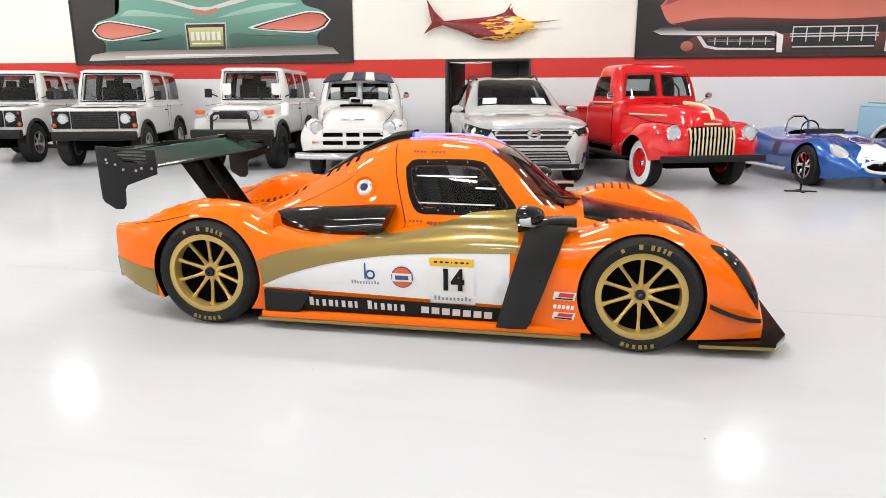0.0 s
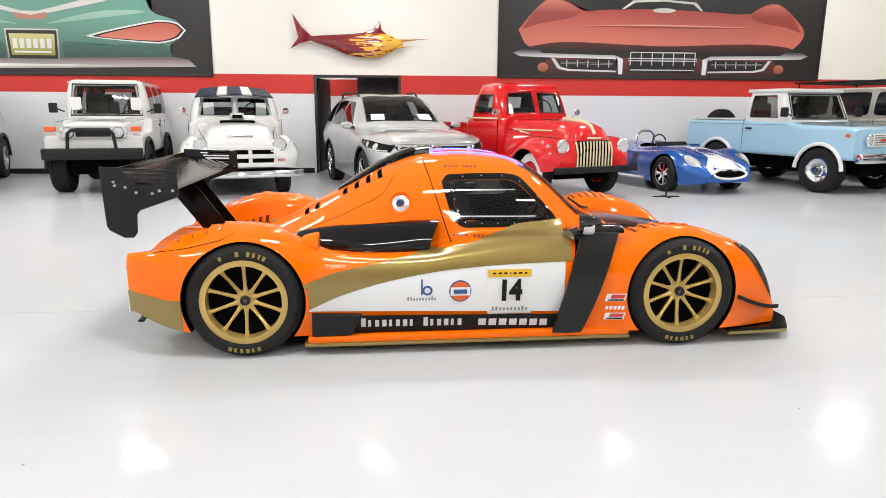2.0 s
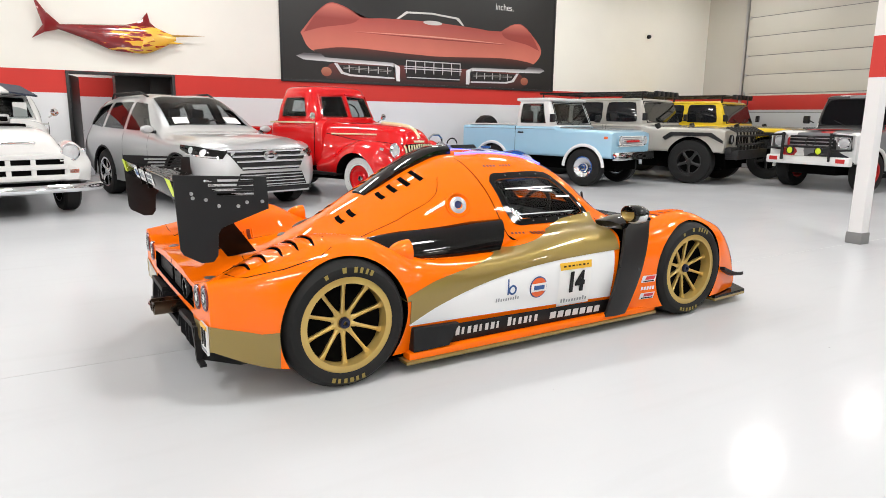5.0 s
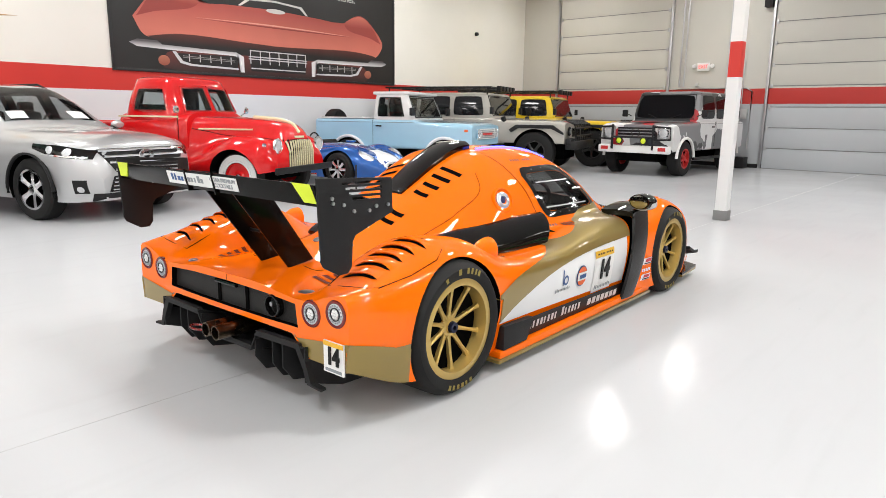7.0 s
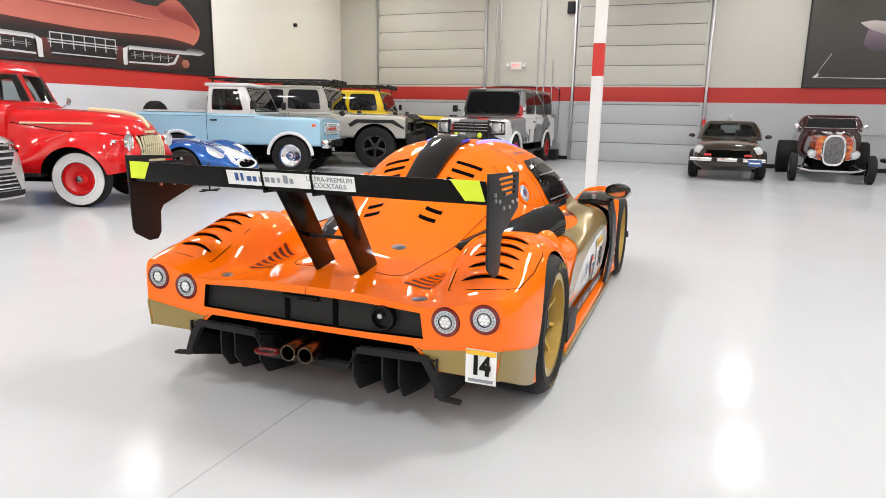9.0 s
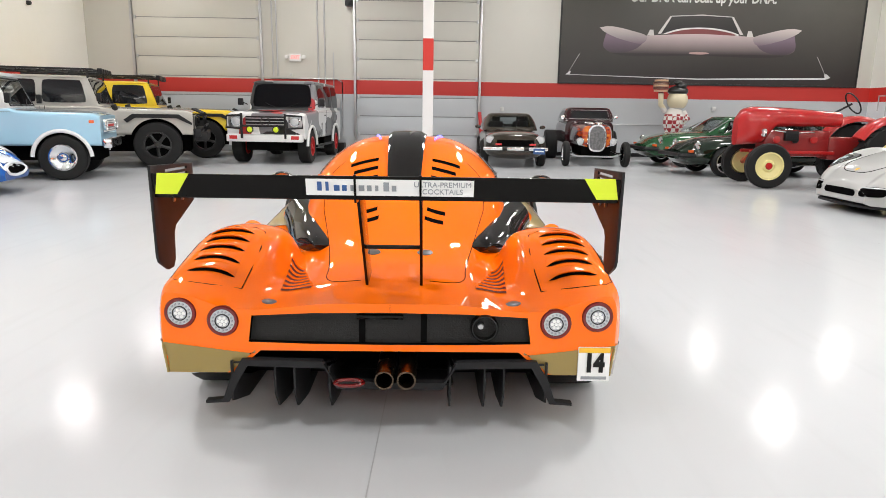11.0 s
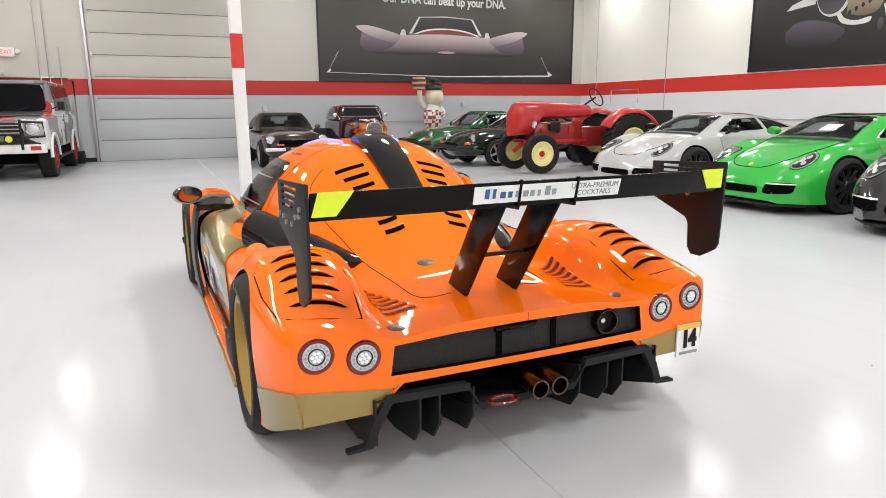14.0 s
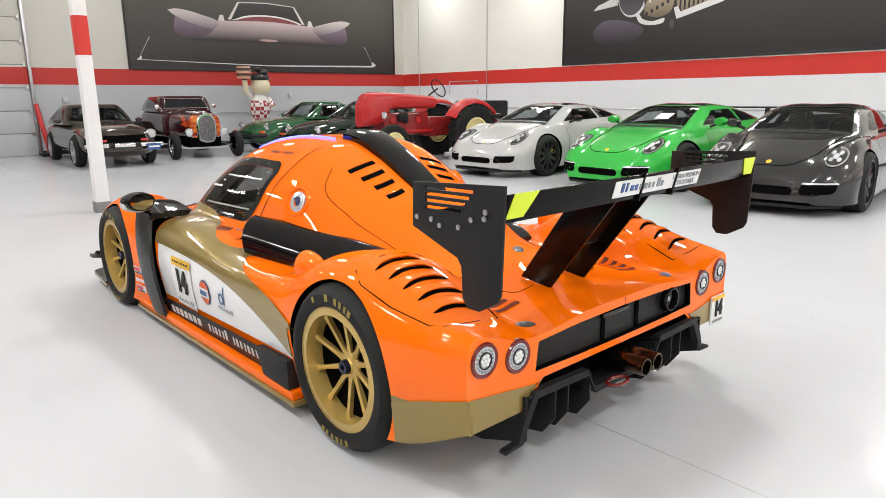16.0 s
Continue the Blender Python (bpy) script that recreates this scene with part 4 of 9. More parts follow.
    # louvres over the rear wheel
    for k in range(5):
        x0 = -0.452 + 0.079 * k
        ya, yb = 0.64, 0.838
        slot, lip = [], []
        for u in np.linspace(0, 1, 15):
            bow = 0.016 * math.sin(math.pi * u) + 0.02 * (u - 0.5)
            wide = 0.0085 * min(1.0, 8 * u + 0.15, 8 * (1 - u) + 0.15)
            slot.append([on_skin(skin_tree, x0 + bow + d, s * (ya + (yb - ya) * u), "z", 1, 0.002) for d in (-wide, 0.0, wide)])
            hood = [on_skin(skin_tree, x0 + bow + d, s * (ya + (yb - ya) * u), "z", 1, h * min(1.0, 5 * u, 5 * (1 - u)) + 0.001) for d, h in ((0.060, -0.002), (0.034, 0.008), (0.003, 0.013), (0.003, 0.009), (0.034, 0.002))]
            lip.append(hood)
        part("louvre_slot", skin(slot), M["void"], race)
        part("louvre_lip", skin(lip, close=True), M["orange"], race)
    part("louvre_panel_seam", rod([on_skin(skin_tree, x, s * y, "z", 1, 0.0) for x, y in ((-0.51, 0.60), (-0.4, 0.59), (-0.25, 0.585), (-0.1, 0.60), (-0.06, 0.65), (-0.045, 0.75), (-0.05, 0.87), (-0.12, 0.90), (-0.3, 0.905), (-0.48, 0.89), (-0.52, 0.86), (-0.525, 0.72), (-0.51, 0.60))], 0.0025, 5), M["void"], race)
    # slots in the engine cover, two rows a side
    for x0, ya, yb in ((0.787, 0.155, 0.315), (0.711, 0.152, 0.29), (0.634, 0.149, 0.266), (0.557, 0.147, 0.25), (0.37, 0.13, 0.226), (0.30, 0.118, 0.215)):
        row = [[on_skin(skin_tree, x0 + d - 0.006 * math.sin(math.pi * u), s * (ya + (yb - ya) * u), "z", 1, 0.002) for d in (-0.014, 0.014)] for u in np.linspace(0, 1, 9)]
        part("engine_slot", skin(row), M["void"], race)
        part("slot_lip", rod([on_skin(skin_tree, x0 + 0.018 - 0.006 * math.sin(math.pi * u), s * (ya + (yb - ya) * u), "z", 1, 0.0) for u in np.linspace(0, 1, 9)], 0.005, 6), M["orange"], race)
    part("cover_seam", rod([on_skin(skin_tree, p[0], s * p[1], "z", 1, 0.0) for p in curve_through([(0.55, 0.44), (0.80, 0.45), (0.87, 0.36)], 6)], 0.002, 5), M["void"], race)
    part("cover_seam", rod([on_skin(skin_tree, p[0], s * p[1], "z", 1, 0.0) for p in curve_through([(0.55, 0.44), (0.2, 0.36), (-0.1, 0.315), (-0.26, 0.30), (-0.30, 0.27), (-0.29, 0.15)], 6)], 0.002, 5), M["void"], race)
    # deck vents
    for k in range(7):
        x0 = -0.385 + 0.052 * k
        ya, yb = 0.345 + 0.015 * k, 0.475 + 0.003 * k
        row = [[on_skin(skin_tree, x0 + d, s * (ya + (yb - ya) * u), "z", 1, 0.003) for d in (-0.012, 0.012)] for u in np.linspace(0, 1, 6)]
        part("deck_slot", skin(row), M["slot_shade"], race)
        part("deck_lip", rod([on_skin(skin_tree, x0 + 0.026, s * (ya + (yb - ya) * u), "z", 1, 0.001) for u in np.linspace(0, 1, 6)], 0.0065, 6), M["orange"], race)
    # latches
    for x, y in ((-0.54, 0.485), (0.03, 0.125)):
        at, up, _, _ = skin_tree.ray_cast(Vector((x, s * y, 3.0)), Vector((0, 0, -1)))
        up = up if up.z > 0 else -up
        part("latch", lathe([(0.0, 0.007), (0.030, 0.006), (0.040, 0.002), (0.042, -0.004), (0.0, -0.004)], 20, m=Matrix.Translation(at) @ up.to_track_quat("Y", "Z").to_matrix().to_4x4() @ Matrix.Diagonal((0.95, 1, 0.62, 1))), M["latch_grey"], race, "grey flush latch")
    # louvre lips on the front fender
    for k in range(6):
        x0 = 2.32 + 0.062 * k
        part("fender_lip", rod([on_skin(skin_tree, x0 + 0.02, s * (0.66 + 0.15 * u), "z", 1, 0.001) for u in np.linspace(0, 1, 8)], 0.0085, 6), M["orange"], race)
        row = [[on_skin(skin_tree, x0 + d, s * (0.66 + 0.15 * u), "z", 1, 0.002) for d in (-0.004, 0.012)] for u in np.linspace(0, 1, 8)]
        part("fender_slot", skin(row), M["slot_shade"], race)
    # headlamp
    part("headlamp", strip(skin_tree, [(2.93, 0.605), (3.01, 0.535), (3.12, 0.39), (3.21, 0.25)], [(2.93, 0.615), (3.03, 0.58), (3.12, 0.495), (3.21, 0.33)], 2.93, 3.205, "y", s, 0.004, 16, 6), M["glass_grey"], race, "smoked headlamp cover")
    # dive plane on the nose
    fin = []
    for x in np.linspace(2.94, 3.20, 8):
        u = (x - 2.94) / 0.26
        fin.append([(x, s * (0.90 - 0.03 * u), 0.30 - 0.12 * u + 0.03 * u ** 3), (x, s * (0.99 - 0.02 * u), 0.312 - 0.11 * u + 0.045 * u ** 3), (x, s * (0.99 - 0.02 * u), 0.288 - 0.11 * u + 0.045 * u ** 3), (x, s * (0.90 - 0.03 * u), 0.282 - 0.12 * u + 0.03 * u ** 3)])
    part("dive_plane", skin(fin, close=True), M["carbon_matt"], race, "matt black dive plane")
    # tail lamps
    for y, z in ((0.80, 0.520), (0.640, 0.490)):
        lamp = part("tail_lamp", lathe([(0.060, 0.012), (0.061, 0.0), (0.057, -0.006), (0.047, -0.004), (0.047, 0.012)], 32, m=pose(-0.642, s * y, z, 0, 0, -90) @ pose(0, 0, 0, 0, 0, 0)), M["red_ring"], race, "round tail lamp with a dark red ring")
        part("lens", lathe([(0.0, -0.003), (0.046, -0.003), (0.048, 0.01), (0.0, 0.012)], 32, m=pose(-0.642, s * y, z, 0, 0, -90)), M["lens"], lamp, "clear white lamp lens")
        part("inner_ring", lathe([(0.029, 0.0), (0.029, -0.006), (0.025, -0.006), (0.025, 0.0)], 32, m=pose(-0.643, s * y, z, 0, 0, -90)), M["black"], lamp)
        for k in range(16):
            a = k * math.pi / 8
            part("led", lathe([(0.0, -0.0065), (0.004, -0.006), (0.0045, 0.0), (0.0, 0.0)], 8, m=pose(-0.643, s * y + 0.0375 * math.cos(a), z + 0.0375 * math.sin(a), 0, 0, -90)), M["grey_print"], lamp)
        for k in range(7):
            a = k * math.pi / 3
            q = 0.0 if k == 6 else 0.0145
            part("led", lathe([(0.0, -0.0075), (0.006, -0.0065), (0.007, 0.0), (0.0, 0.0)], 10, m=pose(-0.643, s * y + q * math.cos(a), z + q * math.sin(a), 0, 0, -90)), M["white"], lamp)
    # gold corner of the tail
    lo, hi = sorted((s * 0.52, s * 0.8745))
    part("tail_corner", strip(skin_tree, (lambda y: 0.282 if abs(y) > 0.62 else 0.285 + (0.62 - abs(y)) * 0.9), lambda y: 0.362 + 0.13 * max(abs(y) - 0.55, 0), lo, hi, "x", -1, 0.004, 16, 4), M["gold"], race, "gold lower corner of the tail")
    part("tail_corner_side", strip(skin_tree, [(-0.64, 0.285), (-0.345, 0.17)], [(-0.64, 0.405), (-0.5, 0.375), (-0.345, 0.325)], -0.6395, -0.345, "y", s, 0.004, 12, 4), M["gold"], race, "gold lower corner of the tail")

tail_rim = race_section(-0.64)
for s in (-1, 1):
    part("tail_edge", rod([(-0.6405, s * q[0], q[1]) for q in tail_rim if 0.275 < q[1] < 0.405 and q[0] > 0.8], 0.0055, 8), M["gold"], race)

# number sheet on the right of the tail
part("tail_number_sheet", box(-0.654, -0.646, -0.856, -0.732, 0.262, 0.400), M["white"], race, "white race number sheet")
part("tail_number_header", box(-0.657, -0.6545, -0.855, -0.733, 0.380, 0.399), M["yellow_print"], race)
letters("14", 0.10, M["black_ink"], "tail_number", race, pose(-0.658, -0.794, 0.335, 90, 0, -90), "bold black race number", 0.78, 0.002, 0.0055)
part("print_bar", box(-0.657, -0.6545, -0.845, -0.745, 0.270, 0.282), M["grey_print"], race)

# grille
mesh_mat = material("black honeycomb mesh", (0.006, 0.006, 0.006), 0.5, 0.0, spec=0.3)
nodes = mesh_mat.node_tree
vor = nodes.nodes.new("ShaderNodeTexVoronoi")
vor.feature, vor.inputs["Scale"].default_value, vor.inputs["Randomness"].default_value = "DISTANCE_TO_EDGE", 120.0, 0.22
nodes.links.new([n for n in nodes.nodes if n.bl_idname == "ShaderNodeTexCoord"][0].outputs["Object"], vor.inputs["Vector"])
vb = nodes.nodes.new("ShaderNodeBump")
vb.inputs["Strength"].default_value, vb.inputs["Distance"].default_value, vb.invert = 1.0, 0.006, True
nodes.links.new(vor.outputs["Distance"], vb.inputs["Height"])
nodes.links.new(vb.outputs[0], nodes.nodes["Principled BSDF"].inputs["Normal"])
gr = nodes.nodes.new("ShaderNodeValToRGB")
gr.color_ramp.elements[0].position, gr.color_ramp.elements[0].color = 0.12, (0.014, 0.0135, 0.013, 1)
gr.color_ramp.elements[1].position, gr.color_ramp.elements[1].color = 0.2, (0.003, 0.003, 0.003, 1)
nodes.links.new(vor.outputs["Distance"], gr.inputs[0])
nodes.links.new(gr.outputs[0], [n for n in nodes.nodes if n.bl_idname == "ShaderNodeMix"][0].inputs[6])
part("grille", box(-0.612, -0.606, -0.55, 0.55, 0.392, 0.532), mesh_mat, race, "black mesh tail grille")
part("grille_lamp", rod([(-0.62, -0.05 + 0.0 * a, 0.505) if a == 0 else (-0.62, 0.13, 0.505) for a in (0, 1)], 0.011), M["black_gloss"], race, "narrow brake lamp in the grille")
for y in (-0.13, 0.11):
    part("grille_strut", box(-0.618, -0.6125, y - 0.012, y + 0.012, 0.402, 0.52), M["void"], race)
part("tow_port", lathe([(0.05, -0.02), (0.055, -0.012), (0.055, 0.01), (0.045, 0.01), (0.045, -0.02)], 28, m=pose(-0.628, -0.365, 0.47, 0, 0, -90), closed=True), M["black_gloss"], race)
part("tow_bolt", lathe([(0.0, -0.03), (0.014, -0.028), (0.016, 0.0), (0.0, 0.0)], 16, m=pose(-0.618, -0.35, 0.475, 0, 0, -90) @ Matrix.Scale(0.75, 4)), M["steel"], race)
part("tail_seam", box(-0.6415, -0.6395, -0.0008, 0.0008, 0.53, 0.56), M["void"], race)

# diffuser and exhaust
diff_line = [(-0.715, 0.172), (-0.648, 0.178), (-0.618, 0.262), (-0.57, 0.343), (-0.262, 0.336), (-0.212, 0.252), (0.212, 0.252), (0.262, 0.336), (0.57, 0.343), (0.618, 0.262), (0.648, 0.178), (0.715, 0.172)]
under = [(y * (0.965 if abs(y) < 0.7 else 1.0), z - (0.028 if abs(y) < 0.63 else 0.012)) for y, z in diff_line][::-1]
part("diffuser", prism(diff_line + under, "x", -0.662, -0.632), M["carbon_matt"], race, "black carbon rear diffuser")
for s in (-1, 1):
    part("diffuser_wall", prism([(-0.66, 0.172), (-0.66, 0.335), (-0.10, 0.30), (-0.10, 0.085), (-0.45, 0.10)], "y", *sorted((s * 0.606, s * 0.614))), M["carbon_matt"], race, "black outer wall of the diffuser")
for ya, yb in ((-0.60, -0.25), (0.25, 0.60)):
    part("diffuser_ramp", prism([(-0.66, 0.325), (-0.66, 0.333), (0.10, 0.093), (0.10, 0.085)], "y", ya, yb), M["carbon_matt"], race, "black sloping diffuser tunnel")
part("gearbox_shroud", prism([(-0.62, 0.226), (-0.62, 0.234), (0.10, 0.093), (0.10, 0.085)], "y", -0.249, 0.249), M["carbon_matt"], race)
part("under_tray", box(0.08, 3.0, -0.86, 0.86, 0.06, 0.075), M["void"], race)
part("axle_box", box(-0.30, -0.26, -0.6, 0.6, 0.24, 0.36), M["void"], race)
for s in (-1, 1):
    for y in (0.235, 0.37, 0.445):
        part("diffuser_fin", prism([(-0.655, 0.20), (-0.655, 0.315), (-0.10, 0.165), (-0.05, 0.09), (-0.40, 0.085), (-0.60, 0.125)], "y", s * y - 0.004, s * y + 0.004), M["carbon_matt"], race, "black diffuser fin")
for y in (0.015, -0.068):
    part("exhaust", lathe([(0.030, -0.76), (0.036, -0.76), (0.036, -0.42), (0.030, -0.42)], 24, m=pose(0, y, 0.302, 0, 0, -90) @ Matrix.Diagonal((1, -1, 1, 1)) @ pose(0, 0, 0, 0, 0, 180), closed=True), M["pipe"], race, "heat-tinted exhaust pipe")
part("tow_ring", rod([(-0.72 + 0.03 * math.sin(a), 0.15 + 0.055 * math.cos(a), 0.275) for a in np.linspace(0, 2 * math.pi, 20, endpoint=False)], 0.007, 6, closed=True), M["red_ring"], race, "red towing ring")

# rear wing
WING_X0, WING_X1 = -0.735, -0.36
main = []
for y in np.linspace(-0.822, 0.822, 9):
    row = []
    for k in range(20):
        a = 2 * math.pi * k / 20
        u = 0.5 - 0.5 * math.cos(a)
        th = 0.022 * math.sin(a) * (1 if a < math.pi else 0.35)
        row.append((WING_X1 + (WING_X0 - WING_X1) * u, y, 0.955 + 0.085 * u ** 1.5 + th + 0.0))
    main.append(row)
wing = part("rear_wing", skin(main, close=True), M["carbon"], race, "wide black carbon rear wing")
part("wing_flap", prism([(-0.735, 0.975), (-0.715, 0.975), (-0.744, 1.062), (-0.758, 1.062)], "y", -0.822, 0.822, 0.003), M["carbon"], wing, "upright trailing edge of the wing")
for s in (-1, 1):
    lean = lambda z: -0.7375 - (z - 0.985) * 0.265
    tape = skin([[(lean(z) - d, s * y, z) for z, y in ((0.988, 0.742), (1.064, 0.690), (1.064, 0.800), (0.988, 0.818))] for d in (0.0, 0.0025)], close=True)
    part("wing_tape", tape, M["lime"], wing, "lime yellow tape")
    plate = [(-0.752, 1.088), (-0.345, 1.068), (-0.34, 0.92), (-0.555, 0.845), (-0.572, 0.82), (-0.578, 0.72), (-0.60, 0.692), (-0.65, 0.692), (-0.725, 0.735), (-0.738, 0.76)]
    holes = [prism([(-0.625 + 0.018 * k, 1.064 - 0.021 * k), (-0.405, 1.060 - 0.021 * k), (-0.405, 1.049 - 0.021 * k), (-0.625 + 0.018 * k, 1.053 - 0.021 * k)], "y", s * 0.83 - 0.03, s * 0.83 + 0.03) for k in range(4)]
    blank = finish(prism(plate, "y", s * 0.83 - 0.005, s * 0.83 + 0.005, 0.0015))
    blank.materials.append(M["carbon_matt"])
    ep = part("end_plate", cut(blank, holes, well_material=M["carbon_matt"]), None, wing, "matt black wing end plate with four slots")
    for k, (x, z) in enumerate(((-0.68, 1.005), (-0.675, 0.985), (-0.62, 0.975), (-0.565, 0.945), (-0.48, 0.94), (-0.44, 0.955), (-0.37, 0.955))):
        part("bolt", lathe([(0.0, -0.012), (0.008, -0.011), (0.009, 0.012), (0.0, 0.013)], 10, m=pose(x, s * 0.83, z)), M["steel"], ep)
    strut = [(-0.66, 0.965), (-0.47, 0.965), (-0.20, 0.58), (-0.36, 0.56)]
    part("wing_strut", prism(strut, "y", s * 0.115 - 0.006, s * 0.115 + 0.006, 0.002), M["carbon"], wing, "black swept wing strut")
    part("wing_bracket", prism([(-0.745, 0.965), (-0.45, 0.955), (-0.45, 0.975), (-0.70, 1.0), (-0.758, 1.068), (-0.768, 1.068)], "y", s * 0.115 - 0.004, s * 0.115 + 0.004), M["carbon"], wing)
part("strut_brace", rod([(-0.42, -0.11, 0.74), (-0.42, 0.11, 0.74)], 0.009), M["black"], wing)
tilt = pose(-0.7495, 0.042, 1.022, 0, -14.8, 0)
part("wing_banner", box(-0.003, 0.0, -0.345, 0.245, -0.030, 0.030, m=tilt), M["white"], wing, "white sponsor banner on the wing")
letters("ULTRA-PREMIUM", 0.027, M["grey_print"], "wing_lettering", wing, tilt @ pose(-0.004, -0.235, 0.013, 90, 0, -90), "grey lettering", 1.0, 0.001)
letters("COCKTAILS", 0.027, M["grey_print"], "wing_lettering", wing, tilt @ pose(-0.004, -0.235, -0.013, 90, 0, -90), "grey lettering", 1.0, 0.001)
for k in range(10):
    y = 0.205 - 0.029 * k
    high_z = 0.009 + (0.012 if k in (0, 1, 8) else 0.0)
    part("print_bar", box(-0.0055, -0.0032, y - (0.016, 0.011, 0.020)[k % 3], y, -0.012, high_z, m=tilt), M["blue_print"] if k < 4 else M["grey_print"], wing)

# roof scoop and light bar
sc = []
for x in np.linspace(0.50, 1.12, 12):
    u = (x - 0.50) / 0.62
    w = 0.088 + 0.03 * u
    h = 0.012 + 0.04 * math.sin(math.pi * min(u * 0.62, 1.0))
    zc = spline(LINE_ZC, x)
    sc.append([(x, -w, zc - 0.04), (x, -w, zc + h * 0.6), (x, -w * 0.7, zc + h), (x, 0, zc + h * 1.05), (x, w * 0.7, zc + h), (x, w, zc + h * 0.6), (x, w, zc - 0.04)])
part("roof_scoop", skin(sc, close=True), M["black_gloss"], race, "gloss black roof scoop")
part("light_bar", tube_on(skin_tree, [(1.12, -0.17), (1.4, -0.21), (1.62, -0.24), (1.72, -0.32)], "z", 1, 0.006, 0.006), M["blue_glow"], race, "blue position light strip")
part("light_bar", tube_on(skin_tree, [(1.12, 0.17), (1.4, 0.21), (1.62, 0.24), (1.72, 0.32)], "z", 1, 0.006, 0.006), M["blue_glow"], race, "blue position light strip")
part("beacon", lathe([(0.0, 0.03), (0.018, 0.024), (0.02, 0.0), (0.0, 0.0)], 12, m=pose(1.13, 0.06, spline(LINE_ZC, 1.13) + 0.004, 90)), M["blue_glow"], race, "small blue lamp")
part("beacon", lathe([(0.0, 0.03), (0.018, 0.024), (0.02, 0.0), (0.0, 0.0)], 12, m=pose(1.13, -0.04, spline(LINE_ZC, 1.13) + 0.004, 90)), M["blue_glow"], race, "small blue lamp")

# splitter
split = [(2.90, -0.96), (3.30, -0.93), (3.40, -0.75), (3.44, 0.0), (3.40, 0.75), (3.30, 0.93), (2.90, 0.96)]
part("splitter", prism(split, "z", 0.075, 0.092), M["carbon"], race, "black carbon front splitter")
part("splitter_edge", prism(split, "z", 0.055, 0.074), M["gold"], race, "gold edge of the splitter")


def race_wheel(x, s, width):
    w = part("wheel", lathe([(0.212, -0.5 * width), (0.243, -0.5 * width), (0.249, -0.49 * width), (0.249, -0.46 * width), (0.240, -0.42 * width), (0.226, -0.36 * width), (0.226, 0.3 * width), (0.246, 0.49 * width), (0.212, 0.49 * width)], 64, closed=True), M["gold_wheel"], race, "gold ten-spoke racing wheel with a slick tyre")
    # near-black liner puts the shade within the rim into the colour
    part("shade_liner", lathe([(0.210, -0.5 * width + 0.075), (0.210, 0.45 * width)], 48), M["void"], w, "near-black liner put in for shade within the rim")
    w.matrix_basis = pose(x, s * (TRACK if x < 1 else TRACK + 0.028), TYRE_R, 0, 0, 0 if s < 0 else 180)
    h = width / 2
    part("tyre", lathe([(0.246, -h - 0.002), (0.268, -h - 0.014), (0.295, -h - 0.012), (0.318, -h + 0.012), (0.33, -h + 0.04), (TYRE_R, 0), (0.33, h - 0.04), (0.318, h - 0.012), (0.29, h + 0.01), (0.246, h)], 72, closed=True), M["rubber"], w, "black slick tyre with gold print")
    spoke = bmesh.new()
    for k in range(10):
        m = pose(0, 0, 0, 0, 36 * k + 18, 0)
        rows = []
        for r, wd, d, th in ((0.045, 0.017, -0.030, 0.030), (0.075, 0.0105, -0.024, 0.026), (0.14, 0.0085, -0.010, 0.020), (0.185, 0.0095, 0.002, 0.02), (0.212, 0.015, 0.007, 0.02), (0.236, 0.032, 0.008, 0.02)):
            y = -h + 0.048 - 0.0 - d * 0.6
            rows.append([(r, y, -wd), (r, y - 0.006, 0.0), (r, y, wd), (r, y + th, wd * 0.8), (r, y + th, -wd * 0.8)])
        own = skin(rows, close=True)
        merge(spoke, own, m)
    part("spokes", spoke, M["gold_wheel"], w, "ten gold spokes")
    part("hub", lathe([(0.0, -h + 0.052), (0.030, -h + 0.050), (0.034, -h + 0.058), (0.050, -h + 0.062), (0.058, -h + 0.075), (0.062, -h + 0.12), (0.0, -h + 0.12)], 32), M["gold_wheel"], w)
    part("hub_nut", lathe([(0.012, -h + 0.030), (0.026, -h + 0.030), (0.030, -h + 0.046), (0.030, -h + 0.06), (0.012, -h + 0.06)], 12, closed=True), M["nut"], w, "dark blue centre nut")
    part("brake_disc", lathe([(0.07, -h + 0.15), (0.175, -h + 0.15), (0.175, -h + 0.18), (0.07, -h + 0.18)], 40, closed=True), M["brake_iron"], w, "dark iron brake disc")
    part("caliper", box(-0.05, 0.05, -h + 0.135, -h + 0.195, 0.10, 0.185, 0.012, m=pose(0, 0, 0, 0, -115, 0)), M["black"], w, "black brake caliper")
    # near-black disc standing in for shade behind the spokes
    part("wheel_shade_disc", lathe([(0.0, -h + 0.20), (0.214, -h + 0.20), (0.214, -h + 0.21), (0.0, -h + 0.21)], 40), M["void"], w)
    # print on the tyre wall: bars along an arc
    for a0, a1, r0, r1 in ((62, 86, 0.270, 0.298), (92, 99, 0.270, 0.298), (112, 118, 0.270, 0.292), (250, 290, 0.270, 0.294)):
        n = max(int((a1 - a0) / 6.0), 1)
        for k in range(n):
            b0 = radians(a0 + (a1 - a0) * k / n)
            b1 = radians(a0 + (a1 - a0) * (k + (0.62, 0.45, 0.55)[k % 3]) / n)
            rows = [[(r * math.cos(b), -h - 0.0155, r * math.sin(b)) for b in np.linspace(b0, b1, 4)] for r in (r0, r1)]
            part("tyre_print", skin(rows), M["tyre_print"], w)
    return w


for x, width in ((0.0, 0.28), (WHEELBASE, 0.27)):
    for s in (-1, 1):
        race_wheel(x, s, width)


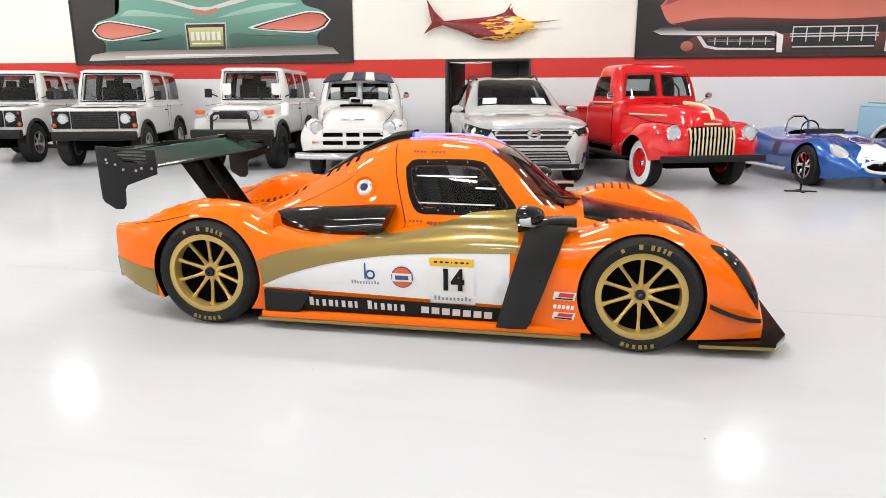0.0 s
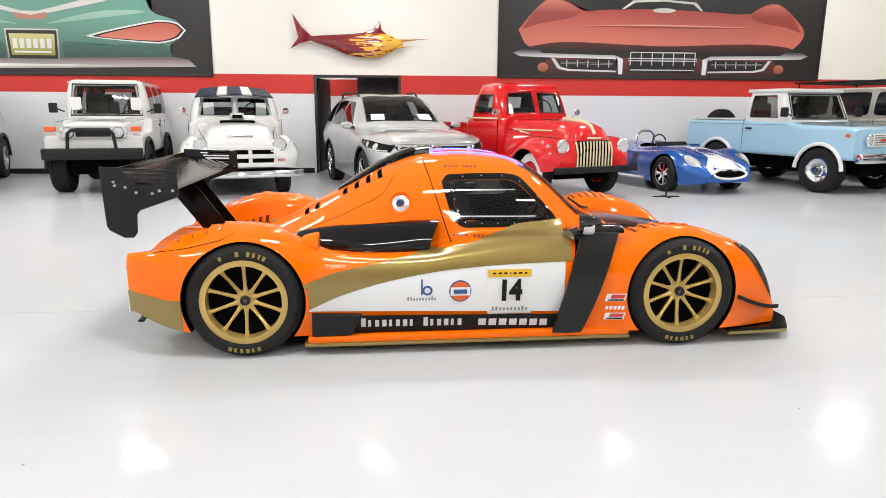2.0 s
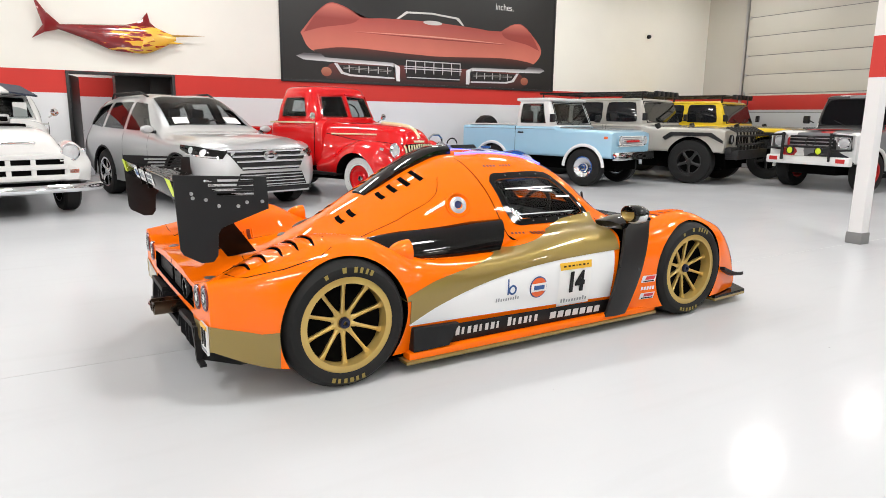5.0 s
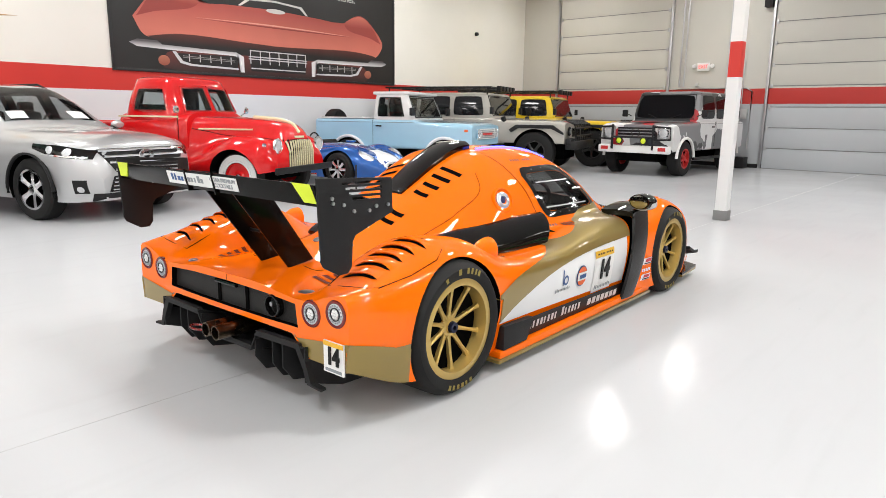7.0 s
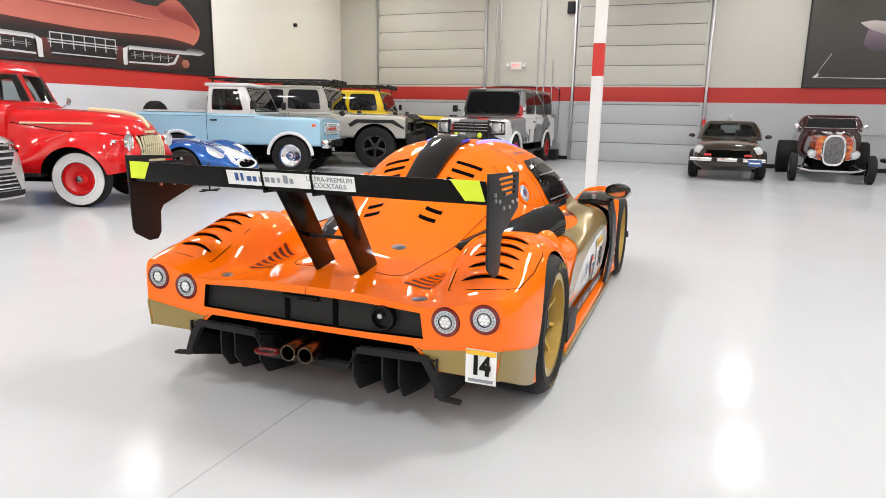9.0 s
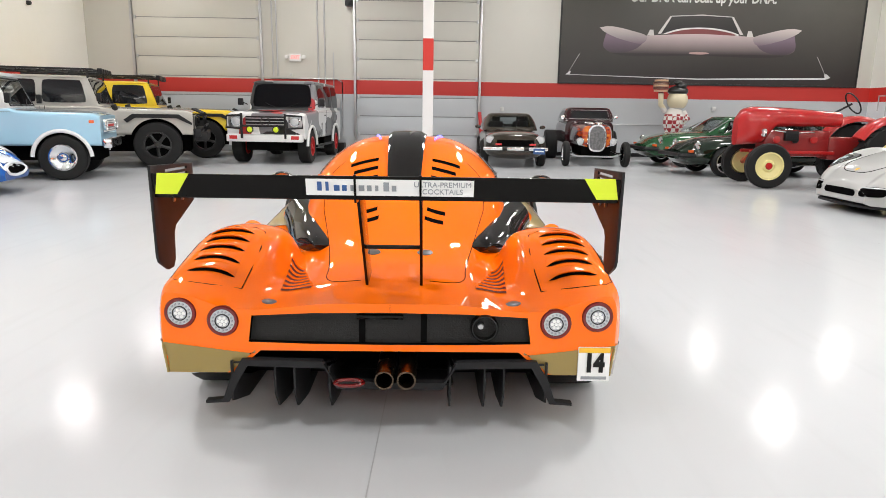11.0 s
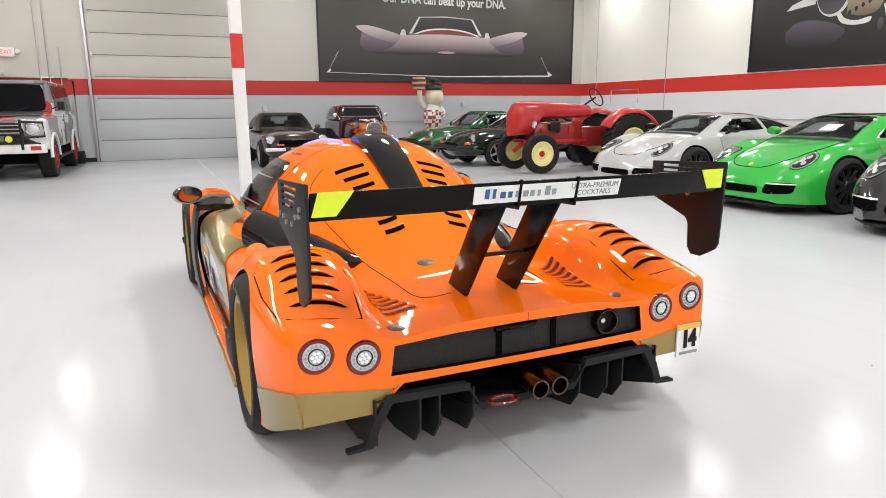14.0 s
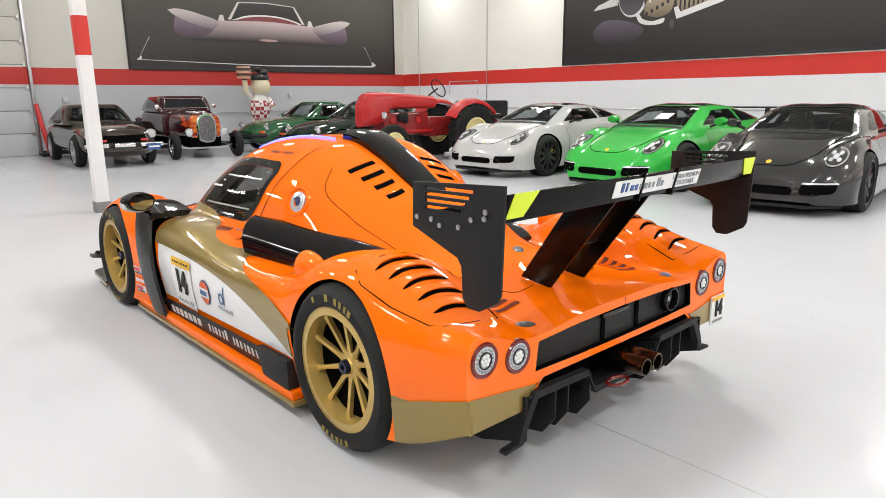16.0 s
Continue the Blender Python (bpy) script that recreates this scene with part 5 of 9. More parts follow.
# ---- parked vehicles: front along +x, front axle at x = 0 ----
def car_wheel(parent, x, s, track, r, width, rim_r, rim_mat, kind="spoke", n=5, tyre_label="black rubber tyre", white_wall=False, hub_mat=None):
    """A road wheel on side s, its outer face away from the car."""
    h = width / 2
    w = part("wheel", lathe([(rim_r * 0.9, -h), (rim_r, -h), (rim_r, -h + 0.01), (rim_r * 0.88, -h + 0.05), (rim_r * 0.88, h), (rim_r * 0.8, h)], 28, closed=True), rim_mat, parent)
    w.matrix_basis = pose(x, s * track, r, 0, 0, 0 if s < 0 else 180)
    part("tyre", lathe([(rim_r * 0.97, -h + 0.004), (rim_r + 0.25 * (r - rim_r), -h - 0.012), (r - 0.025, -h + 0.004), (r, -h + 0.035), (r, h - 0.035), (r - 0.025, h - 0.004), (rim_r, h)], 36, closed=True), M["rubber"], w, tyre_label)
    if white_wall:
        part("white_wall", lathe([(rim_r + 0.01, -h - 0.014), (rim_r + 0.78 * (r - rim_r), -h - 0.006), (rim_r + 0.78 * (r - rim_r), -h + 0.004), (rim_r + 0.01, -h + 0.004)], 36, closed=True), M["white"], w, "white wall of the tyre")
    if kind == "spoke":
        sp = bmesh.new()
        for k in range(n):
            rows = []
            for q, wd in ((0.15, 0.16), (0.5, 0.11), (0.96, 0.16)):
                rr = rim_r * q
                rows.append([(rr, -h + 0.03, -wd * rim_r), (rr, -h + 0.018, 0), (rr, -h + 0.03, wd * rim_r), (rr, -h + 0.055, 0)])
            merge(sp, skin(rows, close=True), pose(0, 0, 0, 0, 360 / n * k + 90, 0))
        part("spokes", sp, rim_mat, w)
        # black backing disc, added as shade behind the spokes
        part("wheel_shade_disc", lathe([(0, -h + 0.08), (rim_r * 0.87, -h + 0.08), (rim_r * 0.87, -h + 0.09), (0, -h + 0.09)], 24), M["void"], w)
    else:
        part("dish", lathe([(0, -h + 0.03), (rim_r * 0.35, -h + 0.028), (rim_r * 0.45, -h + 0.05), (rim_r * 0.8, -h + 0.035), (rim_r * 0.9, -h + 0.02), (rim_r * 0.9, -h + 0.06), (0, -h + 0.06)], 28), rim_mat, w)
    part("hub_cap", lathe([(0, -h + 0.0), (rim_r * 0.2, -h + 0.006), (rim_r * 0.26, -h + 0.03), (0, -h + 0.04)], 20), hub_mat or rim_mat, w)
    return w


def body_shell(rear, front, half, top, bottom, square=5.0, n=44, tumble=0.0, crown=0.03):
    """A closed shell whose half width, top and bottom run along x; square rounds the section."""
    f = lambda k, x: spline(k, x) if isinstance(k, list) else k
    rows = []
    for x in np.linspace(rear, front, n):
        w, zt, zb = f(half, x), f(top, x), f(bottom, x)
        row = []
        for k in range(40):
            a = 2 * math.pi * k / 40 + math.pi / 40
            c, sn = math.cos(a), math.sin(a)
            y = w * math.copysign(abs(c) ** (2 / square), c)
            v = math.copysign(abs(sn) ** (2 / square), sn)
            z = (zt + zb) / 2 + (zt - zb) / 2 * v
            y *= 1 - tumble * (0.5 + 0.5 * v)
            z += crown * (1 - (y / max(w, 1e-3)) ** 2) * (0.5 + 0.5 * v)
            row.append((x, y, z))
        rows.append(row)
    return skin(rows, close=True)


def cabin_shell(base, roof, z0, z1, half0, half1, rounded=0.12, levels=6, bulge=0.03):
    """A glasshouse from a base span to a roof span (rear x, front x)."""
    rows = []
    for i in range(levels + 4):
        if i <= levels:
            u = i / levels
            shrink = 0.0
            z = z0 + (z1 - z0) * u
        else:
            u = 1.0
            q = (i - levels) / 3
            shrink = 0.10 * q ** 2 + 0.02
            z = z1 + 0.035 * math.sin(q * math.pi / 2)
        xr = base[0] + (roof[0] - base[0]) * u
        xf = base[1] + (roof[1] - base[1]) * u
        w = half0 + (half1 - half0) * u + bulge * math.sin(math.pi * u)
        cx, hx = (xr + xf) / 2, (xf - xr) / 2
        hx, w = hx - shrink, w - shrink
        row = []
        for k in range(48):
            a = 2 * math.pi * k / 48
            e = 2 / (2.0 + 1.0 / rounded * 0.9)
            row.append((cx + hx * math.copysign(abs(math.cos(a)) ** e, math.cos(a)), w * math.copysign(abs(math.sin(a)) ** e, math.sin(a)), z))
        rows.append(row)
    return skin(rows, close=True)


def wheel_cuts(axles, r, depth, half):
    out = []
    for x, z in axles:
        for s in (-1, 1):
            out.append(lathe([(r, s * (half - depth)), (r, s * (half + 0.4))], 40, m=pose(x, 0, z)))
    return out


def lamp_unit(parent, x, y, z, r, ring="chrome", lens="lens", face=1, name="headlight", turn=0.0):
    m = pose(x, y, z, 0, 0, 90 + turn) if face > 0 else pose(x, y, z, 0, 0, -90 + turn)
    ob = part(name, lathe([(r * 1.15, 0.02), (r * 1.18, -0.01), (r, -0.025), (r * 0.9, -0.01), (r * 0.9, 0.02)], 24, closed=True, m=m), M[ring], parent)
    part("lens", lathe([(0, -0.022), (r * 0.6, -0.018), (r * 0.95, -0.006), (r * 0.95, 0.02), (0, 0.02)], 24, m=m), M[lens], ob)
    return ob


def four_wheels(p, wheelbase, track, r, width, rim_r, mat, **kw):
    for x in (0.0, -wheelbase):
        for s in (-1, 1):
            car_wheel(p, x, s, track, r, width, rim_r, mat, **kw)


def glaze(p, tree, panes, mat="glass_grey"):
    """Window panes on a cabin: (axis, side, corners)."""
    for axis, side, corners in panes:
        part("window", quad(tree, corners, axis, side, 0.006, 8, 6, rounded=0.06), M[mat], p, "dark window pane")


def open_cabin(mesh, colour, room, panes, mid):
    """A cabin with a hollow inside and an opening behind each pane."""
    mesh.materials.append(colour)
    cutters = [room] + [pane_cut(axis, side, corners, mid if axis == "x" else 0.0, 9.0) for axis, side, corners in panes]
    return cut(mesh, cutters, well_material=M["cabin_dark"])


def seat_row(p, x, z, ys, high=0.36, wide=0.40):
    """Seat backs with head rests, standing on the cabin's tray."""
    for y in ys:
        back = part("seat", box(x - 0.07, x + 0.07, y - wide / 2, y + wide / 2, z, z + high, 0.05), M["seat_dark"], p, "dark seat back")
        part("head_rest", box(x - 0.05, x + 0.04, y - 0.11, y + 0.11, z + high - 0.01, z + high + 0.14, 0.04), M["seat_dark"], back)


def helm(p, x, y, z, r=0.17):
    part("steering_wheel", rod([(x - 0.07 * math.sin(a), y + r * math.cos(a), z + r * math.sin(a)) for a in np.linspace(0, 2 * math.pi, 18, endpoint=False)], 0.014, 6, closed=True), M["black"], p)


def off_roader(name, m, label, colour, wheelbase, width, hood_z, roof_z, front, cabin, rear, tyre, rim, rim_kind="spoke", bumper="black", group="", roof_mat=None, open_rear=None, arch=None, rack=False, base_z=0.5, cap=None, glass="glass_clear", fender_z=None):
    """A boxy four-wheel drive. front: overhang; cabin: (windscreen base x, windscreen top x); rear: overhang."""
    p = thing(name, m, label, "car", group)
    h = width / 2
    belt = hood_z + 0.06
    tail = -wheelbase - rear
    r, tw = tyre
    shell = finish(body_shell(tail, front, h, [(tail, belt), (cabin[0], belt), (cabin[0] + 0.05, (fender_z or hood_z) + 0.02), (front - 0.1, (fender_z or hood_z) - 0.02), (front, (fender_z or hood_z) - 0.06)], base_z, 14.0, 40, crown=0.02), 40)
    shell.materials.append(colour)
    shell = cut(shell, wheel_cuts(((0, r), (-wheelbase, r)), r * 1.14, 0.32, h), well_material=M["void"])
    part("body", shell, None, p)
    if fender_z:
        part("bonnet", body_shell(cabin[0] - 0.04, front - 0.005, [(cabin[0] - 0.04, h - 0.14), (front - 0.15, h - 0.26), (front - 0.005, h - 0.28)], [(cabin[0] - 0.04, hood_z + 0.03), (front - 0.12, hood_z - 0.02), (front - 0.005, hood_z - 0.07)], fender_z - 0.12, 7.0, 16), colour, p, "raised bonnet between flat mudguards")
    end = open_rear if open_rear is not None else tail + 0.03
    roof = finish(cabin_shell((end, cabin[0]), (end + 0.04, cabin[1]), belt - 0.02, roof_z - 0.04, h - 0.05, h - 0.13, 0.06), 40)
    tree = tree_of(roof)
    zt, zb = roof_z - 0.10, belt + 0.05
    u = lambda z: (z - belt) / (roof_z - 0.04 - belt)
    fx = lambda z: cabin[0] + (cabin[1] - cabin[0]) * u(z)
    panes = [("x", 1, [(-h + 0.16, zb), (h - 0.16, zb), (h - 0.22, zt), (-h + 0.22, zt)])]
    span = cabin[0] - end
    n = 1 if span < 1.4 else (2 if span < 2.3 else 3)
    for s in (-1, 1):
        for k in range(n):
            xa = end + 0.12 + (span - 0.25) * k / n
            xb = end + 0.12 + (span - 0.25) * (k + 1) / n - 0.10
            top_b = min(xb, fx(zt) - 0.14)
            panes.append(("y", s, [(xa, zb), (xb, zb), (top_b, zt), (xa + 0.02, zt)]))
    panes.append(("x", -1, [(-h + 0.2, zb), (h - 0.2, zb), (h - 0.24, zt), (-h + 0.24, zt)]))
    glaze(p, tree, panes, glass)
    if glass == "glass_clear":
        room = cabin_shell((end + 0.06, cabin[0] - 0.07), (end + 0.10, cabin[1] - 0.06), belt - 0.12, roof_z - 0.11, h - 0.11, h - 0.19, 0.06)
        roof = open_cabin(roof, roof_mat or colour, room, panes, (end + cabin[0]) / 2)
        part("cabin_tray", box(end + 0.09, cabin[0] - 0.10, -h + 0.14, h - 0.14, belt + 0.024, belt + 0.034), M["cabin_dark"], p)
        seat_row(p, cabin[0] - 1.05, belt + 0.034, (-0.36, 0.36), 0.30)
        if span > 2.2:
            seat_row(p, cabin[0] - 1.95, belt + 0.034, (-0.36, 0.36), 0.26)
        helm(p, cabin[0] - 0.50, 0.36, belt + 0.12)
        part("cabin", roof, None, p)
    else:
        part("cabin", roof, roof_mat or colour, p)
    four_wheels(p, wheelbase, h - tw / 2 + 0.02, r, tw, r * 0.58, rim, kind=rim_kind)
    fb = box(front + 0.02, front + 0.16, -h + 0.02, h - 0.02, base_z - 0.03, base_z + 0.14, 0.03)
    part("bumper", fb, M[bumper], p, "black front bumper" if bumper == "black" else "front bumper")
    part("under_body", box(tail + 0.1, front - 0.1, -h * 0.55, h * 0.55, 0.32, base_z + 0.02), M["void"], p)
    for s in (-1, 1):
        part("wing_mirror", box(cabin[0] - 0.02, cabin[0] + 0.06, *sorted((s * (h + 0.05), s * (h + 0.18))), belt + 0.08, belt + 0.25, 0.02), M["black"], p)
        part("mirror_arm", rod([(cabin[0] + 0.02, s * (h - 0.06), belt + 0.10), (cabin[0] + 0.02, s * (h + 0.08), belt + 0.16)], 0.012), M["black"], p)
        if arch:
            for x in (0, -wheelbase):
                pts = [(x + r * 1.17 * math.cos(a), s * (h + 0.015), r + r * 1.17 * math.sin(a)) for a in np.linspace(0.04, math.pi - 0.04, 20)]
                part("wheel_arch", rod(pts, 0.034), arch, p, "wheel arch flare")
        part("door_seam", box(cabin[0] - 1.0, cabin[0] - 0.992, s * h - 0.003, s * h + 0.003, base_z + 0.1, belt - 0.02), M["void"], p)
        part("door_handle", box(cabin[0] - 0.92, cabin[0] - 0.78, s * h - 0.02, s * h + 0.02, belt - 0.16, belt - 0.13, 0.005), M["black"], p)
    # seams, gutter, wipers and screen frame
    for s in (-1, 1):
        part("bonnet_seam", rod([(cabin[0] + 0.06, s * (h - 0.13), hood_z + 0.034), (front - 0.12, s * (h - 0.16), hood_z - 0.002)], 0.006, 5), M["joint_grey"], p)
        part("roof_gutter", rod([(end + 0.06, s * (h - 0.125), roof_z - 0.055), (cabin[1] - 0.06, s * (h - 0.125), roof_z - 0.055)], 0.012, 6), roof_mat or colour, p)
        part("belt_seam", box(tail + 0.05, cabin[0], s * h - 0.002, s * h + 0.002, belt - 0.07, belt - 0.062), M["joint_grey"], p)
        part("wiper", rod([(fx(zb) + 0.03, s * 0.12, zb - 0.02), (fx(zb + 0.12) + 0.02, s * 0.42, zb + 0.10)], 0.008, 5), M["black"], p)
        for k in range(1, n):
            x = end + 0.12 + (span - 0.25) * k / n - 0.05
            part("door_seam", box(x, x + 0.008, s * h - 0.003, s * h + 0.003, base_z + 0.1, belt - 0.02), M["joint_grey"], p)
    rim = [(-h + 0.15, zb - 0.01), (h - 0.15, zb - 0.01), (h - 0.21, zt + 0.01), (-h + 0.21, zt + 0.01)]
    part("windscreen_frame", rod([on_skin(tree, y, z, "x", 1, 0.008) for y, z in rim], 0.014, 6, closed=True), M["black"], p, "black windscreen rubber")
    part("cowl_vent", box(cabin[0] + 0.04, cabin[0] + 0.12, -h + 0.3, h - 0.3, hood_z + 0.03, hood_z + 0.045, 0.004), M["joint_grey"], p)
    if cap:
        part("roof_cap", box(end - 0.02, cabin[1] + 0.06, -h + 0.10, h - 0.10, roof_z - 0.055, roof_z + 0.015, 0.03), cap, p, "white hard roof")
    if rack:
        rack_ob = part("roof_rack", box(end, cabin[1] + 0.1, -h + 0.13, -h + 0.17, roof_z + 0.10, roof_z + 0.14, 0.01), M["black"], p, "black roof rack")
        for y in (0.0, h - 0.16):
            part("rack_rail", rod([(end, y, roof_z + 0.12), (cabin[1] + 0.1, y, roof_z + 0.12)], 0.022, 6), M["black"], rack_ob)
        for x in np.linspace(end, cabin[1] + 0.1, 8):
            part("rack_bar", rod([(x, -h + 0.16, roof_z + 0.12), (x, h - 0.16, roof_z + 0.12)], 0.018, 6), M["black"], rack_ob)
        for x in (end + 0.1, cabin[1]):
            for y in (-h + 0.16, h - 0.16):
                part("rack_leg", rod([(x, y, roof_z - 0.06), (x, y, roof_z + 0.12)], 0.02, 6), M["black"], rack_ob)
    return p


def sports_car(name, m, label, colour, wheelbase, width, height, front, rear, lines, tyre, rim, cabin, group="", square=3.2, bottom=0.14, roof_mat=None, half=None, n=5, kind="spoke", bulge=0.03, roof_panel=None):
    """A low rounded car. lines: the top's height along x; cabin: (base rear, base front, roof rear, roof front, z0, half0, half1)."""
    p = thing(name, m, label, "car", group)
    h = width / 2
    tail = -wheelbase - rear
    widths = half or [(tail, h * 0.72), (tail + 0.25, h * 0.92), (-wheelbase, h), (0.0, h * 0.985), (front - 0.3, h * 0.9), (front, h * 0.6)]
    low = [(tail, 0.38), (tail + 0.3, bottom), (front - 0.2, bottom), (front, bottom + 0.12)]
    shell = finish(body_shell(tail, front, widths, lines, low, square, 56, 0.10, 0.02), 45)
    shell.materials.append(colour)
    r, tw = tyre
    shell = cut(shell, wheel_cuts(((0, r), (-wheelbase, r)), r * 1.10, 0.30, h), well_material=M["void"])
    part("body", shell, None, p)
    b0, b1, r0, r1, z0, h0, h1 = cabin
    roof = finish(cabin_shell((b0, b1), (r0, r1), z0, height - 0.035, h0, h1, 0.22, 8, bulge), 50)
    tree = tree_of(roof)
    zt, zb = height - 0.10, z0 + 0.07
    u = lambda z: (z - z0) / (height - 0.035 - z0)
    fx = lambda z: b1 + (r1 - b1) * u(z)
    rx = lambda z: b0 + (r0 - b0) * u(z)
    panes = [("x", 1, [(-h0 * 0.86, zb), (h0 * 0.86, zb), (h1 * 0.84, zt + 0.03), (-h1 * 0.84, zt + 0.03)]), ("x", -1, [(-h0 * 0.7, zb + 0.05), (h0 * 0.7, zb + 0.05), (h1 * 0.75, zt), (-h1 * 0.75, zt)])]
    for s in (-1, 1):
        mid = (fx(zb) - 0.35 + rx(zb) + 0.4) / 2 - 0.1
        panes.append(("y", s, [(mid + 0.04, zb), (fx(zb) - 0.32, zb), (fx(zt) - 0.12, zt), (mid + 0.04, zt + 0.01)]))
        panes.append(("y", s, [(rx(zb) + 0.45, zb + 0.02), (mid - 0.02, zb), (mid - 0.02, zt + 0.01), (rx(zt) + 0.25, zt - 0.02)]))
    glaze(p, tree, panes, "glass_clear")
    room = cabin_shell((b0 + 0.12, b1 - 0.12), (r0 + 0.02, r1 - 0.04), z0 - 0.05, height - 0.10, h0 - 0.05, h1 - 0.05, 0.22, 8, bulge)
    part("cabin", open_cabin(roof, roof_mat or colour, room, panes, (r0 + r1) / 2), None, p)
    part("cabin_tray", box(b0 + 0.5, b1 - 0.45, -h0 + 0.12, h0 - 0.12, z0 + 0.05, z0 + 0.06), M["cabin_dark"], p)
    seat_row(p, (r0 + r1) / 2 - 0.05, z0 + 0.06, (-0.32, 0.32), 0.16)
    helm(p, r1 + 0.10, 0.32, z0 + 0.12, 0.15)
    if roof_panel:
        part("roof_panel", quad(tree, [(r0 + 0.1, -h1 * 0.8), (r1 - 0.02, -h1 * 0.8), (r1 - 0.02, h1 * 0.8), (r0 + 0.1, h1 * 0.8)], "z", 1, 0.006, 8, 8, rounded=0.1), roof_panel, p, "black roof panel")
    four_wheels(p, wheelbase, h - tw / 2 - 0.01, r, tw, r * 0.74, rim, n=n, kind=kind)
    for s in (-1, 1):
        part("wing_mirror", lathe([(0, -0.07), (0.05, -0.06), (0.07, 0), (0.06, 0.05), (0, 0.055)], 16, m=pose(b1 - 0.30, s * (h0 + 0.10), z0 + 0.08, 0, 0, 90) @ Matrix.Diagonal((1.05, 0.7, 0.72, 1))), colour, p)
    return p, tree_of(shell)


def loft(rear, front, centre, lines, n=70, per=5):
    """A closed body through lengthwise lines: the middle's height, then (half width, height) pairs down to the sill."""
    rows = []
    for x in np.linspace(rear, front, n):
        zc = spline(centre, x)
        pts = [(0.0, zc)] + [(spline(y, x), spline(z, x)) for y, z in lines]
        half = curve_through([(-pts[1][0], pts[1][1])] + pts, per)[per:]
        half[0][0] = 0.0
        rows.append([(x, q[0], q[1]) for q in half[1:]][::-1] + [(x, -q[0], q[1]) for q in half])
    return skin(rows, close=True)


def place(fx, fy, heading):
    """The pose of a vehicle whose front axle's middle stands at (fx, fy)."""
    return pose(fx, fy, 0, 0, 0, heading)


white_car = paint("white car paint", (0.72, 0.72, 0.705), 0.3)
silver_car = paint("silver car paint", (0.52, 0.53, 0.54), 0.32, 0.55)
red_car = paint("red car paint", (0.64, 0.008, 0.010), 0.16)
sky_car = paint("pale blue car paint", (0.36, 0.60, 0.76), 0.3)
grey_truck = paint("warm grey truck paint", (0.44, 0.42, 0.38), 0.4)
yellow_car = paint("yellow car paint", (0.80, 0.56, 0.02), 0.35)
brown_car = paint("dark brown car paint", (0.028, 0.021, 0.013), 0.25, 0.2)
green_car = paint("bright green car paint", (0.03, 0.42, 0.05), 0.3)
pale_car = paint("pale grey car paint", (0.46, 0.46, 0.45), 0.3)
slate_car = paint("dark grey car paint", (0.030, 0.029, 0.029), 0.25, 0.3)
racing_green = paint("dark green car paint", (0.006, 0.016, 0.009), 0.14)
black_rim = material("black wheel", (0.02, 0.02, 0.02), 0.35, 0.3)
silver_rim = material("silver wheel", (0.55, 0.55, 0.56), 0.3, 0.9)
white_rim = material("white wheel", (0.7, 0.7, 0.68), 0.4)


def low_front(p, x, half, grille, lamps, lamp_r, lamp_ring="chrome", grille_mat="black", z_bumper=None):
    """Grille and round lamps on an upright nose at x."""
    y0, z0, z1 = grille
    part("grille", box(x, x + 0.02, -y0, y0, z0, z1, 0.006), M[grille_mat], p, "front grille")
    for y, z in lamps:
        for s in (-1, 1):
            lamp_unit(p, x + 0.03, s * y, z, lamp_r, lamp_ring)


def white_landy(m, label):
    p = off_roader("off_road_car", m, label, white_car, 2.30, 1.56, 1.13, 1.87, 0.50, (-0.55, -0.72), 0.55, (0.40, 0.25), silver_rim, group="white off-road cars", arch=M["black"], base_z=0.55)
    part("grille", box(0.505, 0.53, -0.42, 0.42, 0.74, 1.06, 0.01), M["black"], p, "black front grille")
    for k in range(6):
        part("grille_bar", box(0.53, 0.545, -0.40, 0.40, 0.77 + 0.045 * k, 0.79 + 0.045 * k, 0.003), M["hall_black"], p)
    for s in (-1, 1):
        part("lamp_panel", box(0.505, 0.52, *sorted((s * 0.44, s * 0.76)), 0.74, 1.06, 0.01), M["black"], p, "black lamp panel")
        lamp_unit(p, 0.53, s * 0.56, 0.92, 0.088)
        lamp_unit(p, 0.53, s * 0.72, 1.01, 0.034, "black", "red_print", name="side_lamp")
        lamp_unit(p, 0.53, s * 0.72, 0.80, 0.045, "black", "orange_print", name="indicator")
    part("bonnet_ridge", box(-0.5, 0.42, -0.42, 0.42, 1.14, 1.17, 0.02), white_car, p)
    return p


white_landy(place(-6.90, 7.15, -72), "white boxy off-road car with black wheel arches")
white_landy(place(-9.5, 7.2, -72), "white boxy off-road car with black wheel arches")

fj = off_roader("vintage_jeep", place(-3.98, 7.2, -80), "white vintage off-road car with a white roof and winch bumper", white_car, 2.28, 1.46, 1.17, 1.89, 0.50, (-0.62, -0.68), 0.70, (0.41, 0.27), M["black"], rim_kind="dish", group="white off-road cars", arch=M["black"], base_z=0.6, fender_z=1.0)
part("grille", box(0.505, 0.525, -0.50, 0.50, 0.92, 1.10, 0.03), white_rim, fj, "white oval grille surround")
part("grille_core", box(0.526, 0.535, -0.26, 0.26, 0.94, 1.08, 0.003), M["black"], fj)
for s in (-1, 1):
    lamp_unit(fj, 0.535, s * 0.37, 1.01, 0.085)
    part("indicator", box(0.40, 0.53, *sorted((s * 0.56, s * 0.71)), 1.02, 1.10, 0.015), M["orange_print"], fj, "amber indicator")
    part("windscreen_sheet", box(-0.635, -0.63, *sorted((s * 0.40, s * 0.58)), 1.36, 1.58), M["white"], fj)
part("winch_bumper", box(0.58, 0.74, -0.74, 0.74, 0.58, 0.76, 0.03), M["black"], fj, "heavy black winch bumper")
